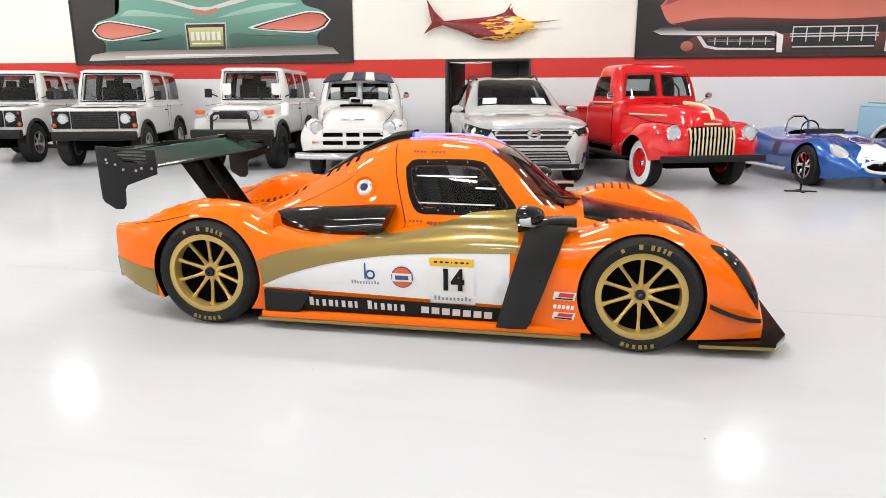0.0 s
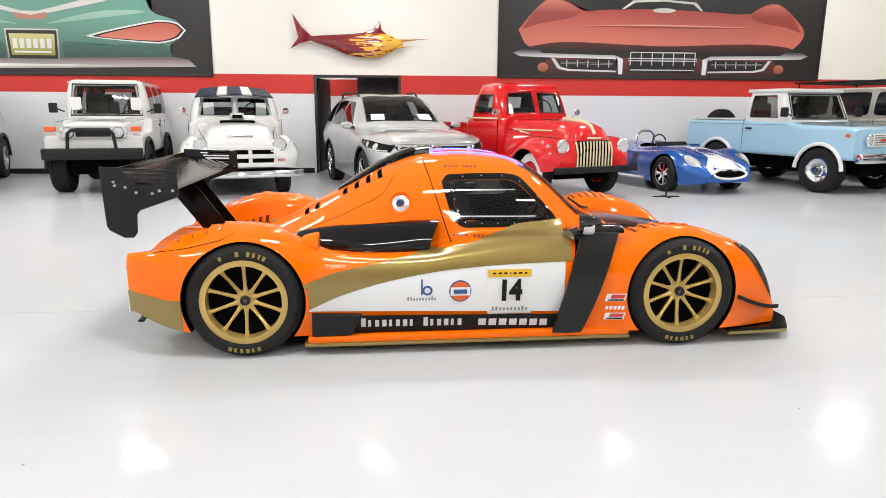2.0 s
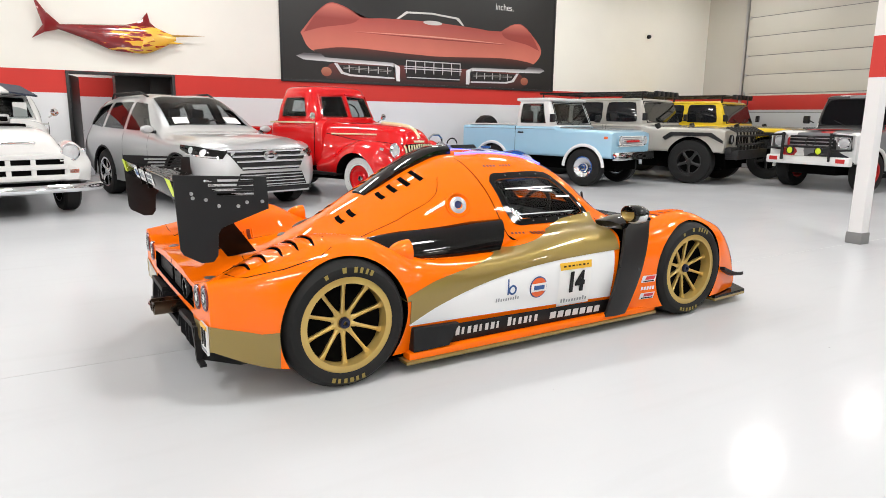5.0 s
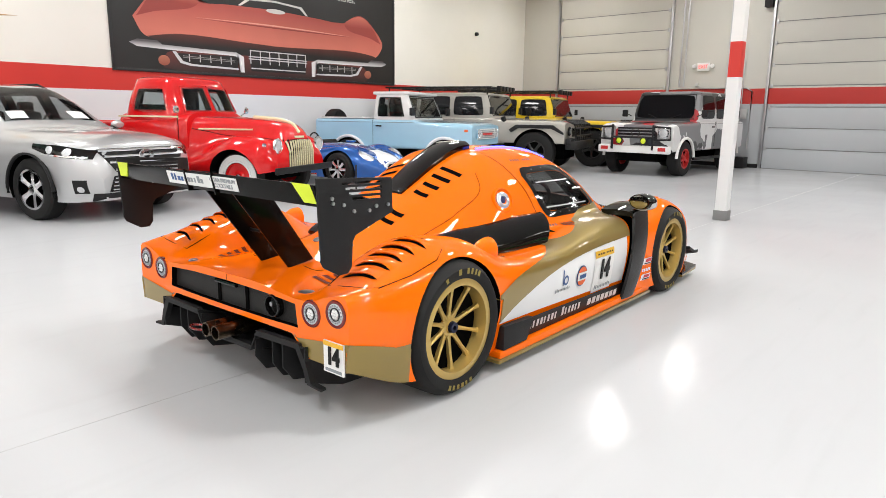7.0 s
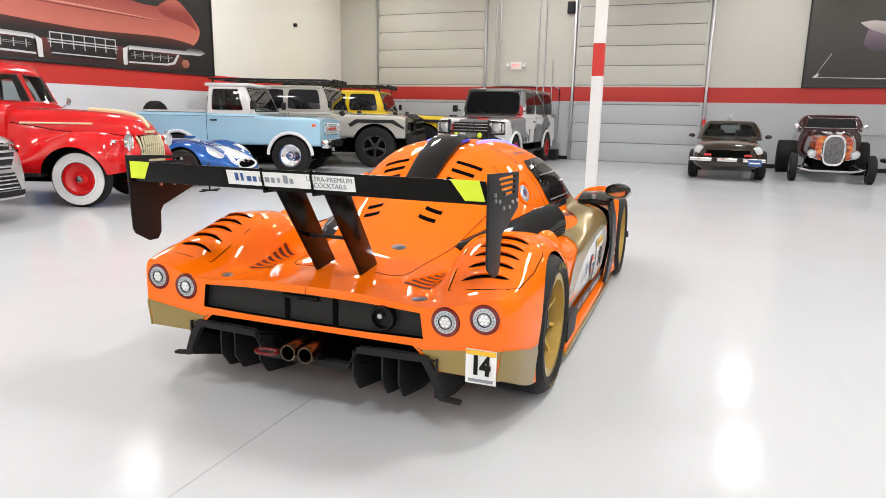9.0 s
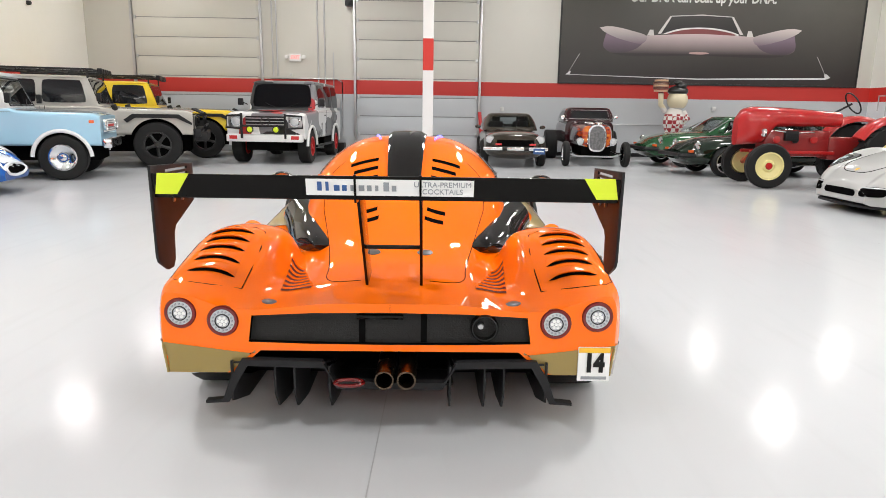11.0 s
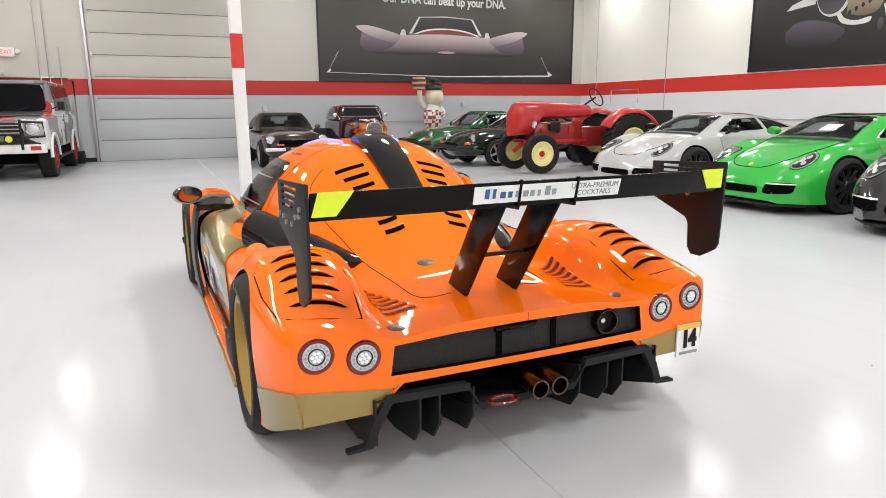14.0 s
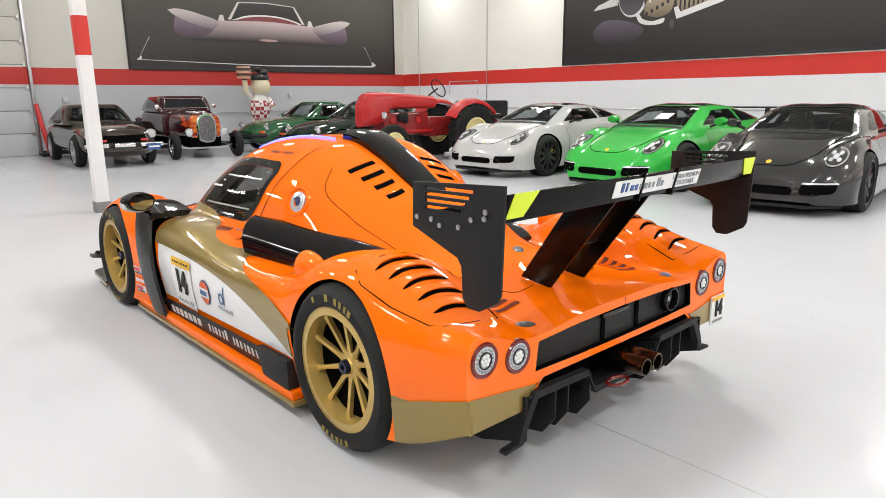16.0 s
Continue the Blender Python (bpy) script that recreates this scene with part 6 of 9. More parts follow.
part("bull_bar", rod([(0.70, -0.36, 0.70), (0.72, -0.33, 1.0), (0.72, -0.27, 1.05), (0.72, 0.27, 1.05), (0.72, 0.33, 1.0), (0.70, 0.36, 0.70)], 0.028), M["black"], fj, "black bull bar")

# silver family car
suv = thing("family_car", place(1.36, 6.4, -75), "silver family sport utility car with roof rails", "car")
suv_shell = finish(loft(-3.95, 0.92, [(-3.95, 1.0), (-3.85, 1.25), (-3.6, 1.58), (-3.0, 1.66), (-2.2, 1.68), (-1.7, 1.65), (-1.3, 1.48), (-0.78, 1.16), (-0.62, 1.10), (0.0, 1.07), (0.5, 1.02), (0.76, 0.95), (0.86, 0.86), (0.92, 0.60)], [
    ([(-3.95, 0.60), (-3.6, 0.60), (-1.7, 0.60), (-0.7, 0.74), (-0.3, 0.68), (0.5, 0.62), (0.92, 0.52)], [(-3.95, 0.98), (-3.85, 1.20), (-3.6, 1.52), (-3.0, 1.61), (-2.2, 1.63), (-1.7, 1.60), (-1.3, 1.44), (-0.78, 1.13), (-0.62, 1.085), (0.0, 1.055), (0.5, 1.005), (0.76, 0.935), (0.86, 0.85), (0.92, 0.58)]),
    ([(-3.95, 0.78), (-3.6, 0.86), (-1.5, 0.90), (-0.75, 0.88), (-0.4, 0.83), (0.5, 0.75), (0.92, 0.60)], [(-3.95, 0.95), (-3.6, 1.09), (-1.5, 1.07), (-0.75, 1.06), (-0.4, 1.04), (0.2, 1.01), (0.6, 0.95), (0.8, 0.87), (0.92, 0.56)]),
    ([(-3.95, 0.85), (-3.6, 0.93), (-2.8, 0.955), (-1.5, 0.935), (0.0, 0.955), (0.4, 0.93), (0.7, 0.82), (0.92, 0.64)], [(-3.95, 0.85), (-3.0, 0.95), (-1.5, 0.94), (0.0, 0.96), (0.4, 0.93), (0.7, 0.84), (0.92, 0.52)]),
    ([(-3.95, 0.86), (-2.8, 0.965), (-1.5, 0.945), (0.0, 0.965), (0.5, 0.92), (0.75, 0.82), (0.92, 0.64)], [(-3.95, 0.60), (0.0, 0.62), (0.92, 0.45)]),
    ([(-3.95, 0.80), (-2.8, 0.93), (0.0, 0.93), (0.5, 0.89), (0.92, 0.62)], [(-3.95, 0.42), (-3.5, 0.30), (0.6, 0.25), (0.92, 0.27)])], 80), 50)
suv_shell.materials.append(silver_car)
suv_tree = tree_of(suv_shell)
SUV_PANES = ([(-1.95, 1.10), (-0.98, 1.09), (-1.55, 1.52), (-1.95, 1.555)], [(-2.95, 1.12), (-2.02, 1.10), (-2.02, 1.555), (-2.85, 1.55)], [(-3.62, 1.16), (-3.02, 1.12), (-2.95, 1.545), (-3.45, 1.46)])
suv_wide = lambda x: 0.57 + 0.13 * (x + 1.6)
suv_room = room_cut(-3.45, -0.98, [(0.0, [(-3.45, 1.50), (-3.0, 1.60), (-2.2, 1.62), (-1.7, 1.59), (-1.3, 1.42), (-0.98, 1.20)]), (0.55, [(-3.45, 1.46), (-3.0, 1.55), (-2.2, 1.57), (-1.7, 1.54), (-1.3, 1.38), (-0.98, 1.16)]), (0.80, [(-3.45, 1.06), (-0.98, 1.05)])], 0.98)
suv_open = [suv_room, slab_cut(suv_tree, lambda x: -suv_wide(x), suv_wide, -1.62, -0.84)] + [pane_cut("y", s, c) for c in SUV_PANES for s in (-1, 1)]
suv_cut = cut(suv_shell, wheel_cuts(((0, 0.38), (-2.79, 0.38)), 0.43, 0.30, 0.965), well_material=M["void"])
part("body", cut(suv_cut, suv_open, well_material=M["cabin_dark"]), None, suv)
seat_row(suv, -2.0, 0.985, (-0.36, 0.36), 0.32)
seat_row(suv, -2.9, 0.985, (-0.36, 0.36), 0.32)
helm(suv, -1.35, 0.36, 1.10)
part("windscreen", strip(suv_tree, lambda x: -(0.57 + 0.13 * (x + 1.6)), lambda x: 0.57 + 0.13 * (x + 1.6), -1.62, -0.84, "z", 1, 0.005, 14, 12), M["glass_clear"], suv, "windscreen")
for s in (-1, 1):
    for c in SUV_PANES:
        part("side_window", quad(suv_tree, c, "y", s, 0.005, 10, 6, rounded=0.06), M["glass_clear"], suv, "dark side window")
    part("wing_mirror", lathe([(0, -0.08), (0.06, -0.065), (0.085, 0), (0.07, 0.06), (0, 0.07)], 18, m=pose(-0.85, s * 1.00, 1.13, 0, 0, 90) @ Matrix.Diagonal((1.2, 0.8, 0.74, 1))), silver_car, suv)
    part("mirror_arm", rod([(-0.85, s * 0.87, 1.09), (-0.85, s * 0.98, 1.10)], 0.025), M["black"], suv)
    for x in (0.0, -2.79):
        car_wheel(suv, x, s, 0.83, 0.38, 0.24, 0.25, M["chrome"], "spoke", 6)
        part("arch_trim", rod([(x + 0.44 * math.cos(a), s * 0.962, 0.38 + 0.44 * math.sin(a)) for a in np.linspace(-0.15, math.pi + 0.15, 22)], 0.022, 6), M["black"], suv, "black wheel arch trim")
part("chin", strip(suv_tree, lambda y: 0.265, lambda y: 0.36, -0.72, 0.72, "x", 1, 0.008, 16, 3), M["black"], suv, "black lower bumper")
part("grille_frame", quad(suv_tree, [(-0.46, 0.60), (0.46, 0.60), (0.66, 0.88), (-0.66, 0.88)], "x", 1, 0.005, 12, 6), M["black"], suv, "black grille opening")
for z, w in ((0.86, 0.62), (0.79, 0.58), (0.72, 0.53), (0.63, 0.47)):
    part("grille_bar", rod([on_skin(suv_tree, y, z, "x", 1, 0.012) for y in np.linspace(-w, w, 11)], 0.018), M["chrome"], suv, "chrome grille bar")
part("grille_mouth", quad(suv_tree, [(-0.58, 0.37), (0.58, 0.37), (0.50, 0.56), (-0.50, 0.56)], "x", 1, 0.005, 12, 4), M["black"], suv)
for k in range(4):
    part("grille_bar", rod([on_skin(suv_tree, y, 0.395 + 0.045 * k, "x", 1, 0.010) for y in np.linspace(-0.54 + 0.015 * k, 0.54 - 0.015 * k, 11)], 0.010), M["chrome"], suv)
part("emblem", lathe([(0.045, -0.012), (0.085, -0.010), (0.09, 0.0), (0.045, 0.0)], 20, closed=True, m=Matrix.Translation(on_skin(suv_tree, 0, 0.785, "x", 1, 0.03)) @ pose(0, 0, 0, 0, 0, 90) @ Matrix.Diagonal((1.25, 1, 0.85, 1))), M["chrome"], suv, "oval chrome emblem")
for s in (-1, 1):
    hl = part("headlight", strip(suv_tree, [(0.12, 0.89), (0.45, 0.80), (0.82, 0.76)], [(0.12, 0.94), (0.45, 0.925), (0.82, 0.86)], 0.15, 0.82, "y", s, 0.006, 14, 4), M["black_gloss"], suv, "slanted headlight")
    for x in (0.42, 0.62):
        part("lamp_eye", disc(suv_tree, x, spline([(0.42, 0.87), (0.62, 0.84)], x), 0.045, "y", s, 0.012), M["lens"], hl)
    part("lamp_strip", strip(suv_tree, [(0.3, 0.815), (0.80, 0.768)], [(0.3, 0.828), (0.80, 0.788)], 0.30, 0.79, "y", s, 0.012, 10, 1), M["chrome"], hl)
    part("fog_recess", strip(suv_tree, lambda x: 0.36, lambda x: 0.52, 0.66, 0.80, "y", s, 0.005, 5, 4), M["black"], suv)
    part("fog_lamp", disc(suv_tree, 0.73, 0.41, 0.035, "y", s, 0.012), M["lens"], suv)
    part("roof_rail", rod([(-3.3, s * 0.56, 1.60), (-3.15, s * 0.58, 1.69), (-2.0, s * 0.58, 1.70), (-1.78, s * 0.56, 1.63)], 0.018), M["black"], suv, "black roof rail")
    part("door_seam", strip(suv_tree, lambda x: 0.42, lambda x: 1.05, -1.02, -1.012, "y", s, 0.003, 1, 10), M["void"], suv)
    part("door_seam", strip(suv_tree, lambda x: 0.42, lambda x: 1.08, -1.99, -1.982, "y", s, 0.003, 1, 10), M["void"], suv)
    part("windscreen_sheet", quad(suv_tree, [(-1.02, s * 0.30), (-1.02, s * 0.54), (-0.88, s * 0.56), (-0.88, s * 0.32)], "z", 1, 0.010, 4, 4), M["white"], suv, "white paper sheet behind the windscreen")


def fender(parent, x, s, y, r, w, a0, a1, mat, stretch=1.25, name="fender", lift=0.0, label=""):
    """A rounded mudguard over a wheel at (x, r), from angle a0 to a1 (degrees, 0 = forward)."""
    rows = []
    for a in np.linspace(radians(a0), radians(a1), 22):
        c, sn = math.cos(a), math.sin(a)
        rx = r * (stretch if c > 0 else 1.15)
        row = []
        for b in np.linspace(0, 2 * math.pi, 20, endpoint=False):
            q = 1.10 + 0.20 * math.cos(b) if math.cos(b) > 0 else 1.10
            row.append((x + rx * q * c, s * (y + w / 2 * math.sin(b)), r + lift + r * q * sn))
        rows.append(row)
    return part(name, skin(rows, close=True), mat, parent, label)


cream = paint("cream trim paint", (0.72, 0.64, 0.42), 0.35)


def old_truck(name, m, label, colour, chev):
    """A rounded pickup of the forties: narrow bonnet between bulging mudguards, cab and cargo bed."""
    p = thing(name, m, label, "pickup truck")
    wb = 2.9
    drop = 0.08 if chev else -0.045
    low = -0.07 if chev else 0.0
    if chev:
        wide1, wide2 = [(-0.98, 0.62), (-0.3, 0.52), (0.2, 0.46), (0.45, 0.42), (0.64, 0.36)], [(-0.98, 0.70), (-0.4, 0.63), (0.2, 0.58), (0.5, 0.54), (0.64, 0.48)]
    else:
        wide1, wide2 = [(-0.98, 0.56), (-0.3, 0.42), (0.2, 0.34), (0.45, 0.29), (0.64, 0.24)], [(-0.98, 0.68), (-0.4, 0.54), (0.2, 0.45), (0.5, 0.42), (0.64, 0.38)]
    hood = finish(loft(-0.98, 0.64, [(-0.98, 1.27 + low), (-0.3, 1.25 + low), (0.2, 1.22 + low), (0.42, 1.18 + low), (0.55, 1.11 + low), (0.61, 1.0 + low / 2), (0.64, 0.84)], [
        (wide1, [(-0.98, 1.21 + low), (-0.3, 1.19 + low), (0.2, 1.16 + low), (0.42, 1.12 + low), (0.55, 1.05 + low), (0.61, 0.96 + low / 2), (0.64, 0.80)]),
        (wide2, [(-0.98, 1.0), (-0.4, 0.92), (0.1, 0.92), (0.4, 0.90), (0.58, 0.84), (0.64, 0.74)]),
        ([(-0.98, 0.75), (-0.6, 0.77), (-0.2, 0.75), (0.2, 0.73), (0.5, 0.68), (0.64, 0.56)], [(-0.98, 0.60), (-0.6, 0.70), (-0.3, 0.89), (0.0, 0.98), (0.3, 0.97), (0.5, 0.90), (0.64, 0.72)]),
        ([(-0.98, 0.80), (-0.5, 0.89), (0.0, 0.93), (0.4, 0.90), (0.64, 0.68)], [(-0.98, 0.52), (-0.5, 0.60), (0.0, 0.76), (0.4, 0.70), (0.64, 0.58)]),
        ([(-0.98, 0.79), (-0.5, 0.87), (0.0, 0.91), (0.4, 0.88), (0.64, 0.66)], [(-0.98, 0.42), (-0.5, 0.42), (0.4, 0.44), (0.64, 0.48)])], 50), 60)
    hood.materials.append(colour)
    tree = tree_of(hood)
    hood = cut(hood, wheel_cuts(((0, 0.36),), 0.43, 0.34, 0.92), well_material=M["void"])
    part("front_body", hood, None, p, "rounded bonnet between bulging mudguards")
    for s in (-1, 1):
        part("bonnet_seam", rod([on_skin(tree, x, s * (spline(wide2, x) - 0.03), "z", 1, 0.0) for x in np.linspace(-0.9, 0.5, 16)], 0.006, 5), M["void"], p)
    cab = finish(body_shell(-2.25, -0.92, [(-2.25, 0.70), (-2.1, 0.80), (-1.0, 0.80), (-0.92, 0.72)], 1.30 + low, 0.48, 6.0, 16), 45)
    part("cab", cab, colour, p)
    roof = finish(cabin_shell((-2.22, -0.90), (-2.02, -1.16), 1.20 + low, 1.81 if not chev else 1.68, 0.78, 0.64, 0.32, 8, 0.035), 50)
    for v in roof.vertices:
        k = min(max((v.co.z - 1.60) / 0.2, 0.0), 1.0)
        v.co.z += 0.055 * k * max(1 - (v.co.y / 0.66) ** 2, 0.0) * max(1 - ((v.co.x + 1.6) / 0.5) ** 2, 0.0)
    rt = tree_of(roof)
    top = 1.81 if not chev else 1.68
    lights = [("x", 1, [(s * 0.04, 1.345 + low), (s * 0.61, 1.345 + low), (s * 0.53, 1.645 - drop), (s * 0.05, 1.665 - drop)]) for s in (-1, 1)]
    lights += [("y", s, [(-1.88, 1.345 + low), (-1.24, 1.345 + low), (-1.35, 1.63 - drop), (-1.83, 1.63 - drop)]) for s in (-1, 1)]
    lights.append(("x", -1, [(-0.42, 1.42), (0.42, 1.42), (0.40, 1.60 - drop), (-0.40, 1.60 - drop)]))
    room = cabin_shell((-2.14, -0.98), (-1.97, -1.23), 1.10 + low, top - 0.06, 0.72, 0.58, 0.32, 8, 0.03)
    part("cab_roof", open_cabin(roof, colour, room, lights, -1.6), None, p, "domed cab roof")
    part("rear_window", quad(rt, lights[-1][2], "x", -1, 0.006, 8, 4, rounded=0.06), M["glass_clear"], p, "small rear window")
    part("cabin_tray", box(-2.05, -1.05, -0.62, 0.62, 1.325 + low, 1.338 + low), M["cabin_dark"], p)
    part("bench_seat", box(-2.0, -1.88, -0.60, 0.60, 1.338 + low, 1.44 + low, 0.03), M["seat_dark"], p, "dark bench seat back")
    helm(p, -1.25, 0.34, 1.42 + low, 0.16)
    for s in (-1, 1):
        part("windscreen", quad(rt, [(s * 0.02, 1.33 + low), (s * 0.63, 1.33 + low), (s * 0.55, 1.655 - drop), (s * 0.03, 1.675 - drop)], "x", 1, 0.008, 8, 6, rounded=0.08), M["glass_clear"], p, "split windscreen pane")
        part("side_window", quad(rt, [(-1.90, 1.32 + low), (-1.22, 1.32 + low), (-1.34, 1.64 - drop), (-1.84, 1.64 - drop)], "y", s, 0.008, 8, 6, rounded=0.1), M["glass_clear"], p, "side window")
        part("windscreen_frame", rod([on_skin(rt, s * y, z, "x", 1, 0.012) for y, z in ((0.02, 1.32 + low), (0.63, 1.32 + low), (0.56, 1.665 - drop), (0.02, 1.685 - drop))], 0.012), colour if not chev else M["chrome"], p)
        part("door_seam", box(-1.02, -1.012, s * 0.803 - 0.004, s * 0.803 + 0.004, 0.55, 1.28 + low), M["void"], p)
        part("belt_trim", box(-2.15, -1.0, s * 0.805 - 0.006, s * 0.805 + 0.006, 1.24 + low, 1.265 + low, 0.003), cream if not chev else white_car, p)
        part("running_board", box(-2.3, -0.42, *sorted((s * 0.72, s * 0.93)), 0.40, 0.45, 0.015), M["black"] if not chev else colour, p)
        fender(p, -wb, s, 0.74, 0.37, 0.30, 0, 190, colour, 1.1, "rear_fender", 0.02, "bulging rear mudguard")
        lamp_unit(p, 0.595 if chev else 0.605, s * 0.60, 0.84, 0.10, "chrome", turn=-s * 6)
        part("side_lamp", lathe([(0, -0.03), (0.025, -0.02), (0.03, 0.02), (0, 0.02)], 14, m=pose(0.50, s * 0.79, 0.86, 0, 0, 90)), M["chrome"], p)
        part("mirror_arm", rod([(-1.0, s * 0.80, 1.28), (-0.97, s * 0.86, 1.33)], 0.010), M["chrome"], p)
        part("wing_mirror", lathe([(0, -0.02), (0.055, -0.015), (0.06, 0.0), (0, 0.02)], 16, m=pose(-0.97, s * 0.88, 1.36, 0, 0, 90)), M["chrome"], p)
        bed = box(-4.05, -2.3, *sorted((s * 0.62, s * 0.67)), 0.60, 1.12, 0.01)
        part("bed_side", bed, colour, p, "cargo bed side")
        part("bed_rail", rod([(-4.05, s * 0.65, 1.13), (-2.3, s * 0.65, 1.13)], 0.03), colour, p)
    part("bed_floor", box(-4.05, -2.3, -0.62, 0.62, 0.58, 0.64), M["black"], p)
    part("bed_front", box(-2.32, -2.28, -0.62, 0.62, 0.60, 1.12), colour, p)
    part("tailgate", box(-4.07, -4.03, -0.62, 0.62, 0.60, 1.12), colour, p)
    part("under_body", box(-3.9, 0.3, -0.5, 0.5, 0.30, 0.55), M["void"], p)
    if not chev:
        for s in (-1, 1):
            for k in range(6):
                y = s * (0.03 + 0.062 * k)
                part("grille_slat", rod([on_skin(tree, y, z, "x", 1, 0.010) for z in np.linspace(0.52, 0.925 - 0.004 * k, 8)], 0.015, 6), cream, p, "upright cream grille slat")
        part("grille_back", quad(tree, [(-0.36, 0.50), (0.36, 0.50), (0.36, 0.93), (-0.36, 0.93)], "x", 1, 0.004, 12, 6), M["void"], p, "dark grille gap")
        part("bonnet_trim", rod([on_skin(tree, x, 0.0, "z", 1, 0.01) for x in np.linspace(-0.2, 0.60, 10)], 0.03, 8), cream, p, "cream bonnet strip")
        part("bonnet_wing", prism([(0.52, -0.28), (0.67, -0.05), (0.67, 0.05), (0.52, 0.28), (0.56, 0.0)], "z", 0.955, 0.985), cream, p)
        for s in (-1, 1):
            part("bonnet_side_trim", rod([on_skin(tree, x, 1.07, "y", s, 0.008) for x in np.linspace(-0.80, 0.05, 6)], 0.014, 6), cream, p)
        part("bumper", box(0.68, 0.74, -0.83, 0.83, 0.43, 0.53, 0.02), M["black"], p, "black front bumper")
        four_wheels(p, wb, 0.68, 0.37, 0.20, 0.21, red_car, kind="dish", white_wall=True, hub_mat=M["chrome"])
    else:
        part("grille_back", quad(tree, [(-0.50, 0.50), (0.50, 0.50), (0.50, 0.80), (-0.50, 0.80)], "x", 1, 0.004, 12, 6), M["void"], p, "dark grille gap")
        for z, w in ((0.52, 0.52), (0.655, 0.54), (0.79, 0.50)):
            part("grille_bar", box(0.60, 0.675, -w, w, z - 0.035, z + 0.035, 0.02), white_car, p, "white grille bar")
        for y in (-0.14, 0.14):
            part("grille_post", box(0.60, 0.665, y - 0.03, y + 0.03, 0.5, 0.80, 0.01), white_car, p)
        part("bonnet_badge", box(0.57, 0.62, -0.20, 0.20, 0.95, 0.985, 0.012), M["chrome"], p)
        part("bumper", rod([(0.56, -0.95, 0.38), (0.74, -0.70, 0.38), (0.79, 0.0, 0.38), (0.74, 0.70, 0.38), (0.56, 0.95, 0.38)], 0.055, 10), M["chrome"], p, "chrome front bumper")
        part("bonnet_opening", box(-0.46, -0.06, -0.28, 0.28, 1.13, 1.202, 0.02), M["void"], p)
        scoop = part("intake_scoop", box(-0.36, -0.12, -0.12, 0.12, 1.19, 1.33, 0.05), M["steel"], p, "polished intake scoop")
        part("scoop_mouth", box(-0.125, -0.112, -0.08, 0.08, 1.235, 1.295, 0.004), M["void"], scoop)
        navy = material("navy visor cloth", (0.012, 0.018, 0.042), 0.5)
        edges = (-0.66, -0.30, -0.13, 0.13, 0.30, 0.66)
        for k in range(5):
            y0, y1 = edges[k], edges[k + 1]
            band = prism([(-1.42, y0 * 0.86), (-0.90, y0), (-0.90, y1), (-1.42, y1 * 0.86)], "z", 1.635, 1.66)
            for v in band.verts:
                v.co.z += 0.26 * (-0.90 - v.co.x) - 0.06 * (v.co.y / 0.66) ** 2
            part("visor_band", band, white_car if k % 2 else navy, p, "striped sun visor over the windscreen")
        for s in (-1, 1):
            part("indicator", box(0.60, 0.64, *sorted((s * 0.56, s * 0.68)), 0.56, 0.62, 0.006), M["orange_print"], p)
            part("windscreen_sheet", box(-1.05, -1.04, *sorted((s * 0.36, s * 0.54)), 1.29, 1.50), M["white"], p)
        four_wheels(p, wb, 0.68, 0.33, 0.22, 0.23, M["chrome"])
    return p


old_truck("pickup_truck", place(3.9, 6.3, -68), "glossy red forties pickup truck with cream grille and white-walled tyres", red_car, False)
old_truck("pickup_truck", place(-1.6, 6.75, -76), "white lowered fifties pickup truck with navy roof stripes", white_car, True)

# blue open racer
racer_blue = paint("metallic blue paint", (0.018, 0.115, 0.43), 0.22, 0.35)
rp = thing("open_racer", place(6.45, 6.85, -78), "metallic blue open racing car with white nose band and round badge", "race car")
r_shell = finish(loft(-3.1, 0.80, [(-3.1, 0.60), (-2.7, 0.74), (-2.2, 0.80), (-1.75, 0.78), (-1.3, 0.72), (-0.75, 0.76), (-0.3, 0.76), (0.1, 0.70), (0.5, 0.58), (0.72, 0.47), (0.80, 0.38)], [
    ([(-3.1, 0.3), (-0.8, 0.34), (0.1, 0.28), (0.8, 0.24)], [(-3.1, 0.59), (-2.2, 0.77), (-1.3, 0.71), (-0.75, 0.74), (-0.3, 0.735), (0.1, 0.675), (0.5, 0.565), (0.72, 0.46), (0.8, 0.375)]),
    ([(-3.1, 0.42), (-2.2, 0.52), (-1.2, 0.55), (-0.3, 0.46), (0.2, 0.42), (0.8, 0.32)], [(-3.1, 0.57), (-2.2, 0.74), (-1.2, 0.66), (-0.3, 0.68), (0.1, 0.645), (0.5, 0.55), (0.8, 0.36)]),
    ([(-3.1, 0.50), (-2.3, 0.70), (-1.2, 0.68), (-0.4, 0.68), (0.0, 0.66), (0.4, 0.58), (0.8, 0.38)], [(-3.1, 0.55), (-2.3, 0.78), (-1.2, 0.63), (-0.4, 0.68), (0.0, 0.735), (0.3, 0.68), (0.6, 0.53), (0.8, 0.34)]),
    ([(-3.1, 0.56), (-2.25, 0.80), (-1.2, 0.75), (0.0, 0.80), (0.4, 0.72), (0.8, 0.42)], [(-3.1, 0.46), (-2.25, 0.55), (-1.2, 0.45), (0.0, 0.55), (0.8, 0.30)]),
    ([(-3.1, 0.54), (-2.25, 0.78), (-1.2, 0.72), (0.0, 0.78), (0.8, 0.38)], [(-3.1, 0.32), (-2.8, 0.18), (0.4, 0.15), (0.8, 0.22)])], 60), 55)
r_shell.materials.append(racer_blue)
